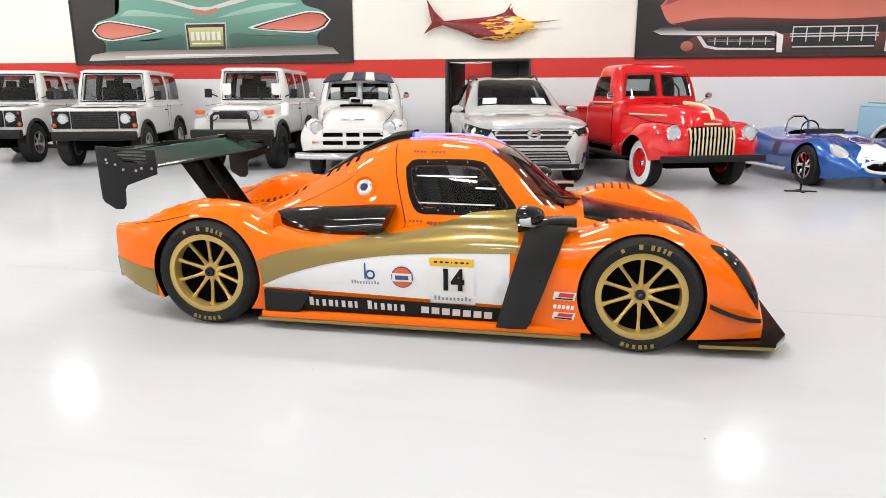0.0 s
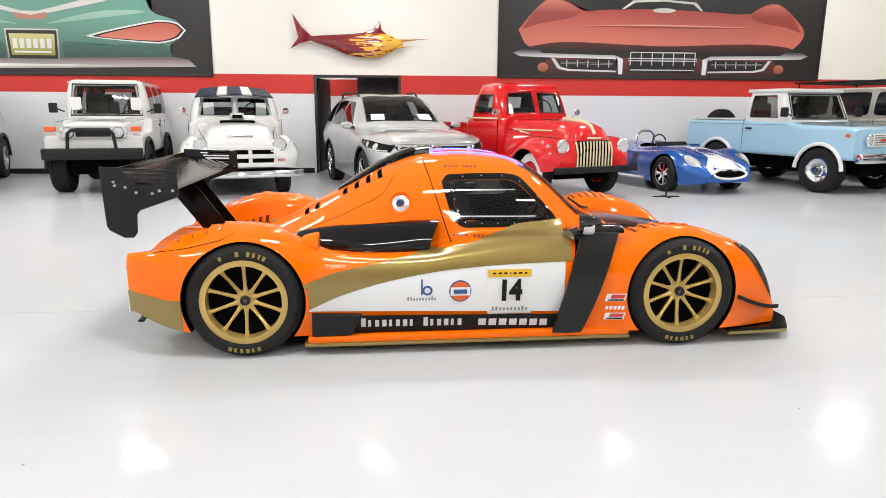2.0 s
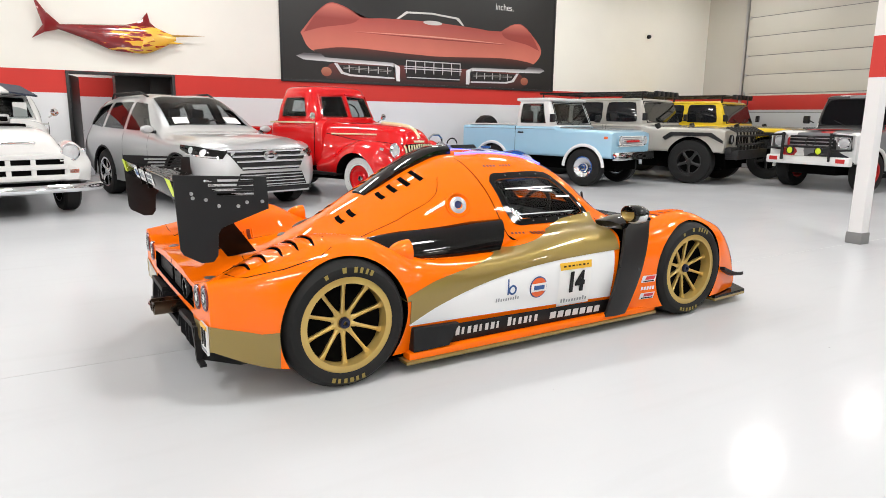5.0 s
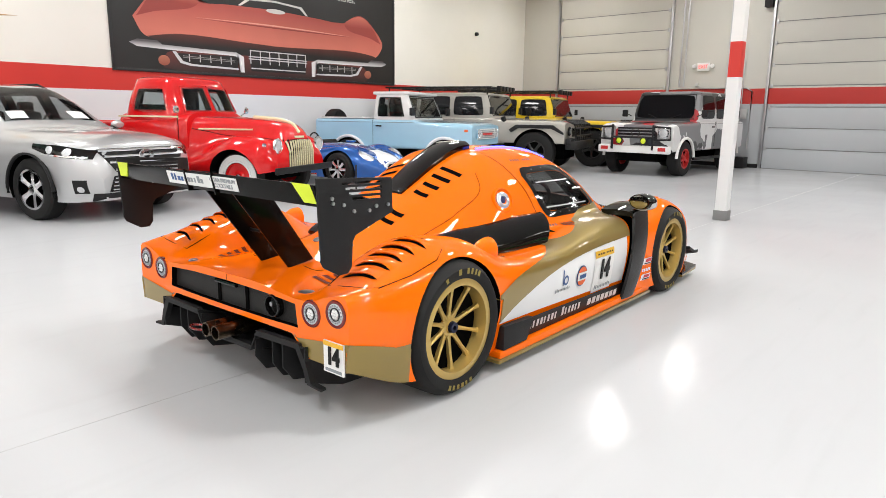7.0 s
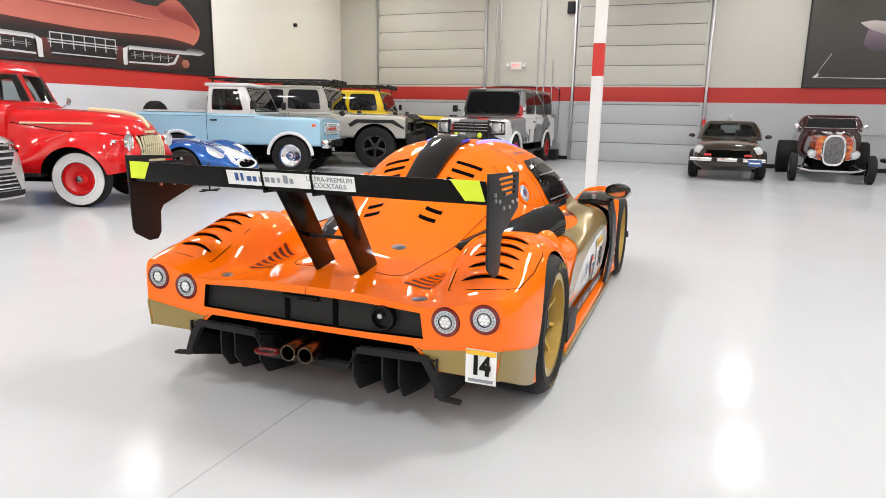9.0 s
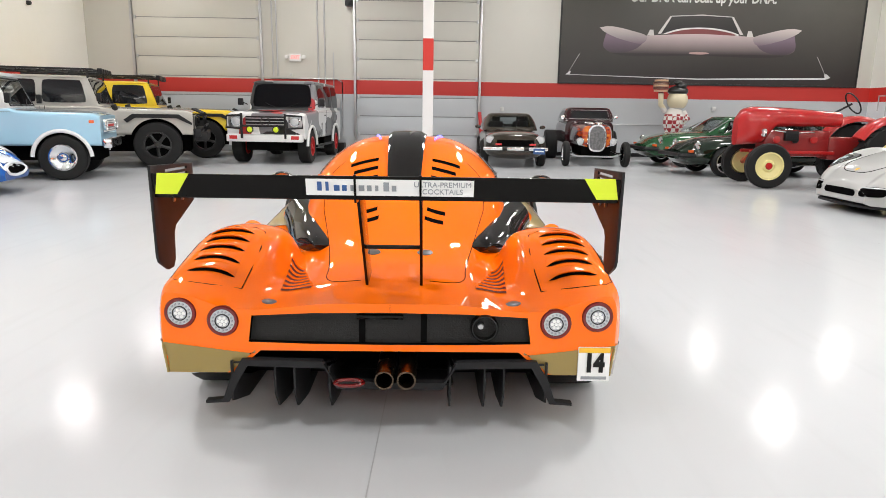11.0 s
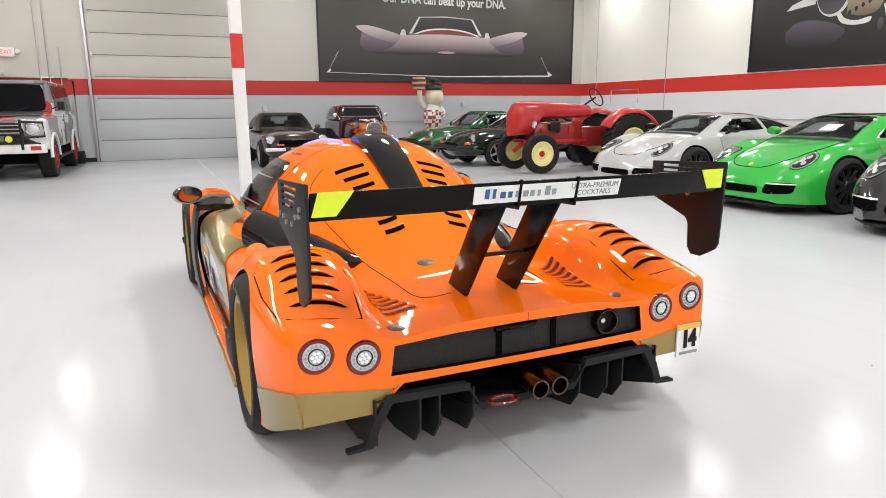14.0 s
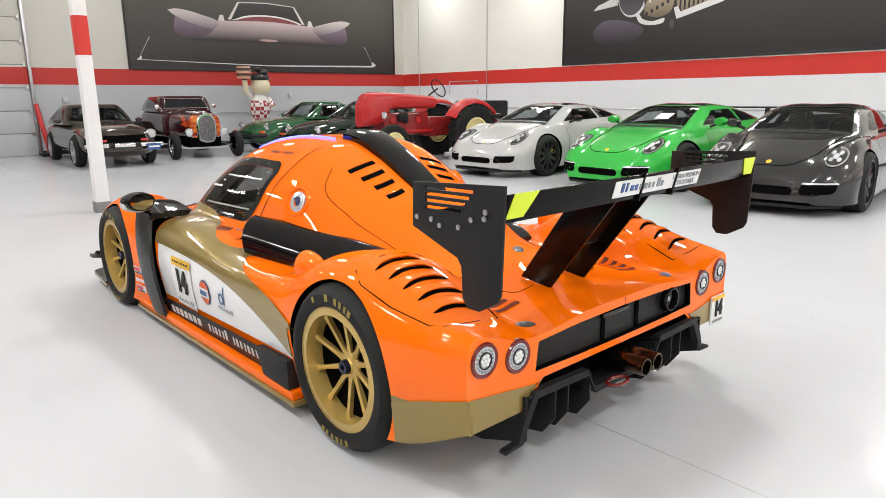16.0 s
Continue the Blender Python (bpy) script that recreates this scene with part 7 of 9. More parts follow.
r_shell = cut(r_shell, wheel_cuts(((0, 0.31), (-2.25, 0.31)), 0.35, 0.3, 0.80) + [lathe([(0.27, -0.35), (0.27, 0.25)], 32, m=pose(-1.28, 0, 0.74, 90) @ Matrix.Diagonal((1.3, 1, 1.3, 1)))], well_material=M["void"])
part("body", r_shell, None, rp)
rtree = tree_of(r_shell)
part("nose_band", strip(rtree, lambda x: -0.15 - 0.9 * max(x - 0.40, 0), lambda x: 0.15 + 0.9 * max(x - 0.40, 0), -0.62, 0.79, "z", 1, 0.004, 20, 8), M["white_vinyl"], rp, "white band over the nose")
part("badge", disc(rtree, 0.12, 0.0, 0.19, "z", 1, 0.008), racer_blue, rp, "blue round number badge")
part("badge_ring", disc(rtree, 0.12, 0.0, 0.165, "z", 1, 0.012, hole=0.150), M["white_vinyl"], rp)
for y in (-0.05, 0.05):
    part("badge_mark", quad(rtree, [(0.06, y - 0.03), (0.06, y + 0.03), (0.18, y + 0.03), (0.18, y - 0.03)], "z", 1, 0.012, 2, 2), M["navy"], rp)
part("nose_ring", rod([on_skin(rtree, 0.33 * math.cos(a), 0.36 + 0.085 * math.sin(a), "x", 1, 0.006) for a in np.linspace(0, 2 * math.pi, 24, endpoint=False)], 0.022, closed=True), M["white_vinyl"], rp)
part("nose_intake", disc(rtree, 0.0, 0.36, 0.08, "x", 1, 0.004), M["void"], rp)
part("nose_intake", quad(rtree, [(-0.30, 0.31), (0.30, 0.31), (0.28, 0.41), (-0.28, 0.41)], "x", 1, 0.005, 10, 3, rounded=0.2), M["void"], rp)
part("screen", prism([(-0.80, 0.72), (-0.77, 0.72), (-0.90, 0.82), (-0.91, 0.82)], "y", -0.34, 0.34), M["glass_grey"], rp)
part("roll_hoop", rod([(-1.75, -0.22, 0.68), (-1.73, -0.19, 0.92), (-1.72, -0.09, 1.0), (-1.72, 0.09, 1.0), (-1.73, 0.19, 0.92), (-1.75, 0.22, 0.68)], 0.022), M["chrome"], rp, "chrome roll hoop")
part("steering_wheel", rod([(-1.05, -0.15 + 0.15 * math.cos(a), 0.80 + 0.15 * math.sin(a)) for a in np.linspace(0, 2 * math.pi, 18, endpoint=False)], 0.014, closed=True), M["black"], rp)
part("air_horn", lathe([(0.05, 0), (0.10, 0.02), (0.10, 0.05), (0.0, 0.06)], 16, m=pose(-0.35, 0.12, 0.76, 90)), racer_blue, rp)
for s in (-1, 1):
    lamp = part("headlight", disc(rtree, s * 0.55, 0.57, 0.095, "x", 1, 0.006), M["steel"], rp, "faired round headlight")
    part("lens", disc(rtree, s * 0.55, 0.57, 0.075, "x", 1, 0.012), M["lens"], lamp)
    part("race_mark", quad(rtree, [(-1.05, 0.40), (-0.82, 0.40), (-0.82, 0.62), (-1.05, 0.62)], "y", s, 0.005, 3, 3), material("navy print", (0.01, 0.02, 0.08), 0.4), rp)
    part("exhaust", rod([(-0.45, s * 0.80, 0.20), (-1.9, s * 0.83, 0.18)], 0.035), M["chrome"], rp)
four_wheels(rp, 2.25, 0.68, 0.31, 0.2, 0.20, M["chrome"], n=8)
sign = thing("sign_stand", place(5.45, 5.9, 0), "small black sign stand beside the blue racer", "sign stand")
part("post", rod([(0, 0, 0.01), (0, 0, 0.45)], 0.015), M["black"], sign)
part("base", box(-0.22, 0.22, -0.02, 0.02, 0.0, 0.02, 0.004), M["black"], sign)
part("base", box(-0.02, 0.02, -0.15, 0.15, 0.001, 0.021, 0.004), M["black"], sign)

# pale blue half-cab
hc = off_roader("half_cab_truck", place(9.2, 6.65, -72), "pale blue vintage half-cab off-roader with white roof and arches", sky_car, 2.34, 1.75, 1.16, 1.80, 0.62, (-0.72, -0.95), 0.85, (0.39, 0.26), M["chrome"], rim_kind="dish", bumper="chrome", cap=white_car, open_rear=-1.75, arch=M["white_vinyl"], base_z=0.58, roof_mat=white_car)
part("grille", box(0.625, 0.65, -0.58, 0.58, 0.82, 1.04, 0.01), M["white"], hc, "white grille panel")
for k in range(5):
    part("grille_bar", box(0.652, 0.662, -0.44, 0.44, 0.845 + 0.04 * k, 0.86 + 0.04 * k), M["grey_print"], hc)
part("grille_badge", box(0.663, 0.67, -0.30, 0.30, 0.91, 0.95), M["red_print"], hc)
for s in (-1, 1):
    lamp_unit(hc, 0.66, s * 0.56, 0.94, 0.085)
    part("indicator", box(0.45, 0.53, *sorted((s * 0.868, s * 0.885)), 0.98, 1.03, 0.004), M["orange_print"], hc)
    part("cargo_cover", box(-3.1, -1.8, *sorted((0.0, s * 0.80)), 1.225, 1.26, 0.02), white_car, hc)
sw = part("spare_wheel", lathe([(0.18, -0.12), (0.36, -0.13), (0.39, -0.08), (0.39, 0.08), (0.36, 0.13), (0.18, 0.12)], 32, m=pose(-3.30, 0.15, 1.05, 0, 0, 90), closed=True), M["rubber"], hc, "spare wheel on the tail")


def hummer(m, label, colour):
    p = off_roader("military_truck", m, label, colour, 3.30, 2.18, 1.22, 1.88, 0.72, (-1.05, -1.25), 0.75, (0.48, 0.34), black_rim, group="wide off-road trucks", rack=True, base_z=0.68, glass="glass_grey")
    part("grille", box(0.725, 0.75, -0.60, 0.60, 0.80, 1.10, 0.02), colour, p)
    for k in range(7):
        part("grille_slot", box(0.752, 0.757, -0.42 + 0.12 * k, -0.36 + 0.12 * k, 0.84, 1.06), M["void"], p)
    guard = bmesh.new()
    for y in np.linspace(-0.92, 0.92, 9):
        rod([(0.80, y, 0.62), (0.96, y, 0.78), (0.92, y, 1.14), (0.70, y, 1.24)], 0.022, 6, guard)
    for z, x in ((0.68, 0.88), (0.88, 0.96), (1.06, 0.94)):
        rod([(x, -0.95, z), (x, 0.95, z)], 0.026, 6, guard)
    part("brush_guard", guard, M["black"], p, "black tubular brush guard")
    part("winch_bumper", box(0.74, 1.02, -1.05, 1.05, 0.56, 0.76, 0.03), M["black"], p)
    for s in (-1, 1):
        lamp_unit(p, 0.77, s * 0.78, 0.98, 0.09, "black")
        part("snorkel", rod([(-0.75, s * 1.02, 1.15), (-0.80, s * 1.05, 1.30)], 0.06), M["black"], p)
        part("fender_flare", prism([(-0.62, 1.0), (-0.45, 1.12), (0.45, 1.12), (0.70, 0.95), (0.70, 0.90), (0.40, 1.04), (-0.40, 1.04), (-0.56, 0.94)], "y", *sorted((s * 1.08, s * 1.14))), M["black"], p, "black wheel arch flare")
    for k in range(5):
        part("roof_lamp", box(-1.12, -1.02, -0.62 + 0.27 * k, -0.46 + 0.27 * k, 1.92, 2.04, 0.02), M["black"], p)
    return p


hummer(place(12.05, 6.2, -72), "warm grey wide off-road truck with black rack and brush guard", grey_truck)
hummer(place(14.95, 6.2, -74), "yellow wide off-road truck with black rack", yellow_car)

# camouflage off-roader
camo = material("red, white and grey camouflage wrap", (0.5, 0.5, 0.5), 0.35, coat=0.6)
ct = camo.node_tree
cv = ct.nodes.new("ShaderNodeTexVoronoi")
cv.distance, cv.inputs["Scale"].default_value = "MANHATTAN", 2.0
wobble = ct.nodes.new("ShaderNodeTexNoise")
wobble.inputs["Scale"].default_value = 3.0
cmix = ct.nodes.new("ShaderNodeMix")
cmix.data_type = "VECTOR"
cmix.inputs[0].default_value = 0.25
cc = [n for n in ct.nodes if n.bl_idname == "ShaderNodeTexCoord"][0]
ct.links.new(cc.outputs["Object"], wobble.inputs["Vector"])
ct.links.new(cc.outputs["Object"], cmix.inputs[4])
ct.links.new(wobble.outputs["Color"], cmix.inputs[5])
ct.links.new(cmix.outputs[1], cv.inputs["Vector"])
csep = ct.nodes.new("ShaderNodeSeparateColor")
ct.links.new(cv.outputs["Color"], csep.inputs[0])
cr = ct.nodes.new("ShaderNodeValToRGB")
cr.color_ramp.interpolation = "CONSTANT"
for k, (pos, col3) in enumerate(((0.0, (0.76, 0.76, 0.76)), (0.27, (0.11, 0.11, 0.115)), (0.48, (0.016, 0.016, 0.018)), (0.66, (0.20, 0.20, 0.21)), (0.93, (0.42, 0.015, 0.02)))):
    e = cr.color_ramp.elements[k] if k < 2 else cr.color_ramp.elements.new(pos)
    e.position, e.color = pos, (*col3, 1)
ct.links.new(csep.outputs[0], cr.inputs[0])
ct.links.new(cr.outputs[0], [n for n in ct.nodes if n.bl_idname == "ShaderNodeMix" and n.data_type == "RGBA"][0].inputs[6])
gw = off_roader("off_road_car", place(12.95, 3.88, 178), "boxy off-road car in red, white and grey camouflage with red wheels", camo, 2.85, 1.80, 1.20, 1.96, 0.66, (-0.70, -0.92), 0.78, (0.40, 0.28), M["red_paint"], bumper="white", base_z=0.55, arch=M["white"], glass="glass_black")
part("grille", box(0.665, 0.69, -0.46, 0.46, 0.86, 1.10, 0.01), M["black"], gw, "black barred grille")
for k in range(3):
    part("grille_bar", box(0.69, 0.70, -0.45, 0.45, 0.90 + 0.07 * k, 0.92 + 0.07 * k), M["steel"], gw)
part("grille_ring", rod([(0.71, 0.10 * math.cos(a), 0.98 + 0.10 * math.sin(a)) for a in np.linspace(0, 2 * math.pi, 20, endpoint=False)], 0.012, closed=True), M["hall_black"], gw)
gb = rod([(0.86, -0.50, 0.60), (0.86, -0.50, 1.16)], 0.03)
for pts in ([(0.86, 0.50, 0.60), (0.86, 0.50, 1.16)], [(0.86, -0.50, 0.88), (0.86, 0.50, 0.88)], [(0.80, -0.5, 1.12), (0.78, -0.86, 1.10), (0.78, -0.88, 0.84), (0.82, -0.5, 0.82)], [(0.80, 0.5, 1.12), (0.78, 0.86, 1.10), (0.78, 0.88, 0.84), (0.82, 0.5, 0.82)]):
    rod(pts, 0.024, 8, gb)
part("bull_bar", gb, M["black"], gw, "black bull bar")
part("bonnet_block", box(-0.4, 0.6, -0.16, 0.16, 1.222, 1.228), M["red_paint"], gw)
for s in (-1, 1):
    part("lamp_panel", box(0.665, 0.685, *sorted((s * 0.52, s * 0.86)), 0.84, 1.12, 0.01), M["steel"], gw)
    lamp_unit(gw, 0.70, s * 0.68, 0.98, 0.105)
    lamp_unit(gw, 0.90, s * 0.30, 0.80, 0.07, "black", "lime", name="spot_lamp")
    part("side_step", rod([(-0.5, s * 0.90, 0.38), (-2.3, s * 0.90, 0.38)], 0.035), M["black"], gw)
    part("bumper_mark", box(0.822, 0.826, *sorted((s * 0.62, s * 0.80)), 0.58, 0.66), M["red_paint"], gw)

# dark coupe
bz, bz_tree = sports_car("coupe", place(13.05, -1.85, 179), "dark brown seventies coupe with chrome bumper", brown_car, 2.30, 1.57, 1.245, 0.82, 0.95,
                         [(-3.25, 0.72), (-2.9, 0.84), (-1.9, 0.88), (-0.75, 0.86), (0.2, 0.82), (0.7, 0.74), (0.82, 0.62)], (0.31, 0.19), silver_rim, (-2.95, -0.62, -1.95, -1.25, 0.82, 0.72, 0.54), bottom=0.20)
for y0, y1 in ((-0.74, -0.30), (-0.20, 0.20), (0.30, 0.74)):
    part("bumper", box(0.84, 0.90, y0, y1, 0.41, 0.49, 0.02), M["chrome"], bz, "piece of a chrome front bumper")
part("bumper_core", box(0.62, 0.845, -0.74, 0.74, 0.40, 0.46, 0.02), M["black"], bz)
part("grille", quad(bz_tree, [(-0.42, 0.50), (0.42, 0.50), (0.42, 0.64), (-0.42, 0.64)], "x", 1, 0.01), M["void"], bz)
part("front_sign", box(0.96, 0.97, 0.40, 0.66, 0.34, 0.47), M["blue_print"], bz, "blue showroom plate")
part("front_sign_bar", box(0.971, 0.974, 0.43, 0.63, 0.39, 0.42), M["white"], bz)
for s in (-1, 1):
    lamp_unit(bz, 0.66, s * 0.58, 0.65, 0.085)
    part("indicator", box(0.80, 0.85, *sorted((s * 0.32, s * 0.46)), 0.525, 0.565, 0.004), M["red_print"], bz)

# flamed hot rod
flame = material("burgundy paint with flames", (0.05, 0.004, 0.008), 0.2, coat=1.0)
ft = flame.node_tree
fn = ft.nodes.new("ShaderNodeTexNoise")
fn.inputs["Scale"].default_value, fn.inputs["Detail"].default_value = 3.4, 2.0
fm = ft.nodes.new("ShaderNodeMapping")
fm.inputs["Scale"].default_value = (0.5, 1.0, 2.2)
fc = [n for n in ft.nodes if n.bl_idname == "ShaderNodeTexCoord"][0]
ft.links.new(fc.outputs["Object"], fm.inputs[0])
ft.links.new(fm.outputs[0], fn.inputs["Vector"])
fsep = ft.nodes.new("ShaderNodeSeparateXYZ")
ft.links.new(fc.outputs["Object"], fsep.inputs[0])
fadd = ft.nodes.new("ShaderNodeMath")
fadd.operation = "MULTIPLY_ADD"
fadd.inputs[1].default_value = 0.32
ft.links.new(fsep.outputs[0], fadd.inputs[0])
ft.links.new(fn.outputs["Fac"], fadd.inputs[2])
fr = ft.nodes.new("ShaderNodeValToRGB")
for k, (pos, col3) in enumerate(((0.43, (0.035, 0.003, 0.006)), (0.48, (0.45, 0.04, 0.008)), (0.66, (0.70, 0.24, 0.02)))):
    e = fr.color_ramp.elements[k] if k < 2 else fr.color_ramp.elements.new(pos)
    e.position, e.color = pos, (*col3, 1)
ft.links.new(fadd.outputs[0], fr.inputs[0])
ft.links.new(fr.outputs[0], [n for n in ft.nodes if n.bl_idname == "ShaderNodeMix"][0].inputs[6])
dark_red = paint("burgundy paint", (0.03, 0.002, 0.005), 0.12)
hr = thing("hot_rod", place(13.2, -3.9, 177), "burgundy hot rod with painted flames and chrome grille", "hot rod")
part("bonnet", body_shell(-1.25, 0.05, [(-1.25, 0.58), (-0.4, 0.47), (0.05, 0.36)], [(-1.25, 1.08), (0.05, 0.98)], 0.46, 4.0, 20, 0.1), flame, hr, "flame-painted bonnet")
part("tub", body_shell(-3.1, -1.15, [(-3.1, 0.60), (-2.6, 0.70), (-1.15, 0.62)], [(-3.1, 0.95), (-2.5, 1.10), (-1.15, 1.10)], 0.42, 4.5, 20), dark_red, hr)
hr_roof = finish(cabin_shell((-2.95, -1.2), (-2.6, -1.32), 1.05, 1.38, 0.66, 0.56, 0.15, 6), 50)
part("roof", hr_roof, dark_red, hr)
hrt = tree_of(hr_roof)
glaze(hr, hrt, [("x", 1, [(-0.5, 1.13), (0.5, 1.13), (0.44, 1.33), (-0.44, 1.33)])] + [("y", s, [(-2.3, 1.13), (-1.4, 1.13), (-1.45, 1.33), (-2.2, 1.33)]) for s in (-1, 1)])
part("windscreen_frame", rod([on_skin(hrt, y, z, "x", 1, 0.012) for y, z in ((-0.52, 1.12), (0.52, 1.12), (0.46, 1.34), (-0.46, 1.34))], 0.014, 6, closed=True), M["chrome"], hr, "chrome windscreen frame")
shell = part("grille_shell", body_shell(0.04, 0.14, [(0.04, 0.235), (0.10, 0.235), (0.14, 0.205)], 0.98, 0.36, 3.2, 6), M["chrome"], hr, "chrome grille shell")
part("grille_insert", body_shell(0.136, 0.146, [(0.136, 0.185), (0.146, 0.18)], 0.94, 0.40, 3.2, 3), material("engraved steel", (0.16, 0.16, 0.165), 0.4, 1.0, vary=0.9, scale=26.0), shell, "dark engraved steel grille")
for k in range(5):
    for s in (-1, 1):
        part("bonnet_louvre", box(-0.62 + 0.1 * k, -0.56 + 0.1 * k, *sorted((s * 0.04, s * (0.22 - 0.02 * k))), 1.02, 1.062 - 0.005 * k, 0.006), M["chrome"], hr, "chrome bonnet louvre")
part("front_axle", rod([(0, -0.68, 0.30), (0.02, -0.4, 0.24), (0.02, 0.4, 0.24), (0, 0.68, 0.30)], 0.026), M["chrome"], hr)
for s in (-1, 1):
    lamp_unit(hr, 0.08, s * 0.40, 0.60, 0.08)
    part("lamp_bracket", rod([(0.0, s * 0.28, 0.48), (0.06, s * 0.40, 0.54)], 0.015), M["chrome"], hr)
    part("radius_rod", rod([(0.0, s * 0.55, 0.30), (-1.3, s * 0.42, 0.40)], 0.018), M["chrome"], hr)
    part("wing_mirror", lathe([(0, -0.02), (0.05, -0.015), (0.055, 0), (0, 0.02)], 14, m=pose(-1.25, s * 0.68, 1.17, 0, 0, 90)), M["chrome"], hr)
    part("mirror_arm", rod([(-1.25, s * 0.58, 1.12), (-1.25, s * 0.66, 1.17)], 0.01), M["chrome"], hr)
    car_wheel(hr, 0.0, s, 0.72, 0.30, 0.15, 0.19, M["chrome"])
    car_wheel(hr, -2.75, s, 0.82, 0.40, 0.34, 0.22, M["chrome"])
part("under_body", box(-3.0, 0.0, -0.35, 0.35, 0.26, 0.5), M["void"], hr)

# two green coupes
for fx, fy, hd, colr, lab, top in ((14.05, -6.05, 95, paint("green enamel", (0.02, 0.09, 0.035), 0.22), "green sixties coupe with chrome wheels", 1.24), (11.57, -6.07, 93, racing_green, "very dark green seventies coupe with silver wheels", 1.26)):
    gc, gct = sports_car("coupe", place(fx, fy, hd), lab, colr, 2.30, 1.62, top, 0.85, 1.0,
                         [(-3.3, 0.66), (-2.8, 0.80), (-1.9, 0.86), (-0.6, 0.84), (0.1, 0.80), (0.6, 0.68), (0.85, 0.52)], (0.31, 0.18), M["chrome"] if top < 1.25 else silver_rim, (-2.85, -0.55, -1.9, -1.15, 0.80, 0.70, 0.54), bottom=0.22)
    part("bumper", rod([(0.66, -0.76, 0.44), (0.92, -0.6, 0.44), (0.94, 0.6, 0.44), (0.66, 0.76, 0.44)], 0.045), M["black"], gc, "dark front bumper")
    for s in (-1, 1):
        lamp_unit(gc, 0.58, s * 0.60, 0.64, 0.085)
        part("window_trim", rod([(-0.6, s * 0.70, 0.86), (-1.15, s * 0.57, top - 0.08), (-1.9, s * 0.56, top - 0.08), (-2.5, s * 0.70, 0.90)], 0.014), M["chrome"], gc)
        part("indicator", box(0.70, 0.76, *sorted((s * 0.56, s * 0.72)), 0.50, 0.55, 0.004), M["orange_print"], gc)

# red tractor
tr = thing("tractor", place(9.45, -6.06, 86), "red vintage farm tractor with cream wheel discs", "tractor")
t_red = paint("tractor red", (0.45, 0.015, 0.015), 0.35)
t_cream = paint("cream wheel paint", (0.75, 0.66, 0.30), 0.4)
part("bonnet", body_shell(-1.35, 0.42, [(-1.35, 0.30), (0.1, 0.28), (0.26, 0.24), (0.42, 0.14)], [(-1.35, 1.34), (0.1, 1.42), (0.30, 1.38), (0.42, 1.22)], [(-1.35, 1.10), (-0.25, 1.08), (0.0, 0.78), (0.42, 0.74)], 3.6, 40), t_red, tr, "rounded red bonnet")
part("engine", box(-1.2, -0.05, -0.22, 0.22, 0.55, 1.03, 0.04), paint("engine red", (0.25, 0.015, 0.015), 0.45), tr)
for s in (-1, 1):
    part("fuel_pump", box(-0.62, -0.38, *sorted((s * 0.2, s * 0.31)), 0.84, 1.02, 0.03), M["black"], tr)
    part("side_rail", box(-1.3, 0.2, *sorted((s * 0.20, s * 0.26)), 0.60, 0.66, 0.01), t_red, tr)
    for k in range(3):
        part("cylinder_rib", lathe([(0.0, -0.03), (0.055, -0.028), (0.065, 0.02), (0.0, 0.03)], 16, m=pose(-0.25 - 0.33 * k, s * 0.24, 0.86)), M["black"] if k == 1 else t_red, tr)
    part("fuel_line", rod([(-0.2, s * 0.27, 1.02), (-0.5, s * 0.30, 0.98), (-0.9, s * 0.27, 1.0)], 0.010), M["steel"], tr)
part("gearbox", box(-2.2, -1.2, -0.20, 0.20, 0.50, 0.92, 0.05), paint("gearbox red", (0.25, 0.015, 0.015), 0.45), tr)
part("front_axle", rod([(0, -0.6, 0.40), (0, -0.2, 0.55), (0, 0.2, 0.55), (0, 0.6, 0.40)], 0.05), t_red, tr)
part("rear_axle", rod([(-2.05, -0.6, 0.58), (-2.05, 0.6, 0.58)], 0.09), t_red, tr)
part("steering_column", rod([(-1.15, 0, 1.25), (-1.62, 0, 1.52)], 0.02), M["black"], tr)
part("steering_wheel", rod([Vector((-1.64, 0, 1.53)) + 0.21 * (math.cos(a) * Vector((0, 1, 0)) + math.sin(a) * Vector((0.5, 0, 0.86))) for a in np.linspace(0, 2 * math.pi, 22, endpoint=False)], 0.014, closed=True), M["black"], tr)
part("seat", body_shell(-2.35, -1.95, 0.22, [(-2.35, 1.12), (-2.2, 0.98), (-1.95, 0.98)], 0.90, 3.0, 10), M["black"], tr)
part("drawbar_box", box(-3.3, -2.5, -0.5, 0.5, 0.85, 1.25, 0.05), M["black"], tr)
for s in (-1, 1):
    car_wheel(tr, 0.0, s, 0.62, 0.40, 0.16, 0.25, t_cream, "dish", hub_mat=t_red)
    w = car_wheel(tr, -2.05, s, 0.70, 0.58, 0.30, 0.32, t_cream, "dish", hub_mat=t_red)
    for k in range(20):
        part("tread_lug", box(-0.035, 0.035, -0.15, 0.15, 0.565, 0.605, 0.008, m=pose(0, 0, 0, 0, 18 * k, 0) @ pose(0, 0, 0, 0, 0, 25)), M["rubber"], w)
    fender(tr, -2.05, s, 0.62, 0.57, 0.36, 30, 170, t_red, 1.0, "rear_fender", 0.0, "red rear mudguard")
    part("seat_rail", rod([(-2.35, s * 0.5, 1.40), (-2.35, s * 0.5, 1.68), (-2.35, 0, 1.68)], 0.012), M["steel"], tr)
    lamp_unit(tr, 0.02, s * 0.34, 0.98, 0.07, "chrome")


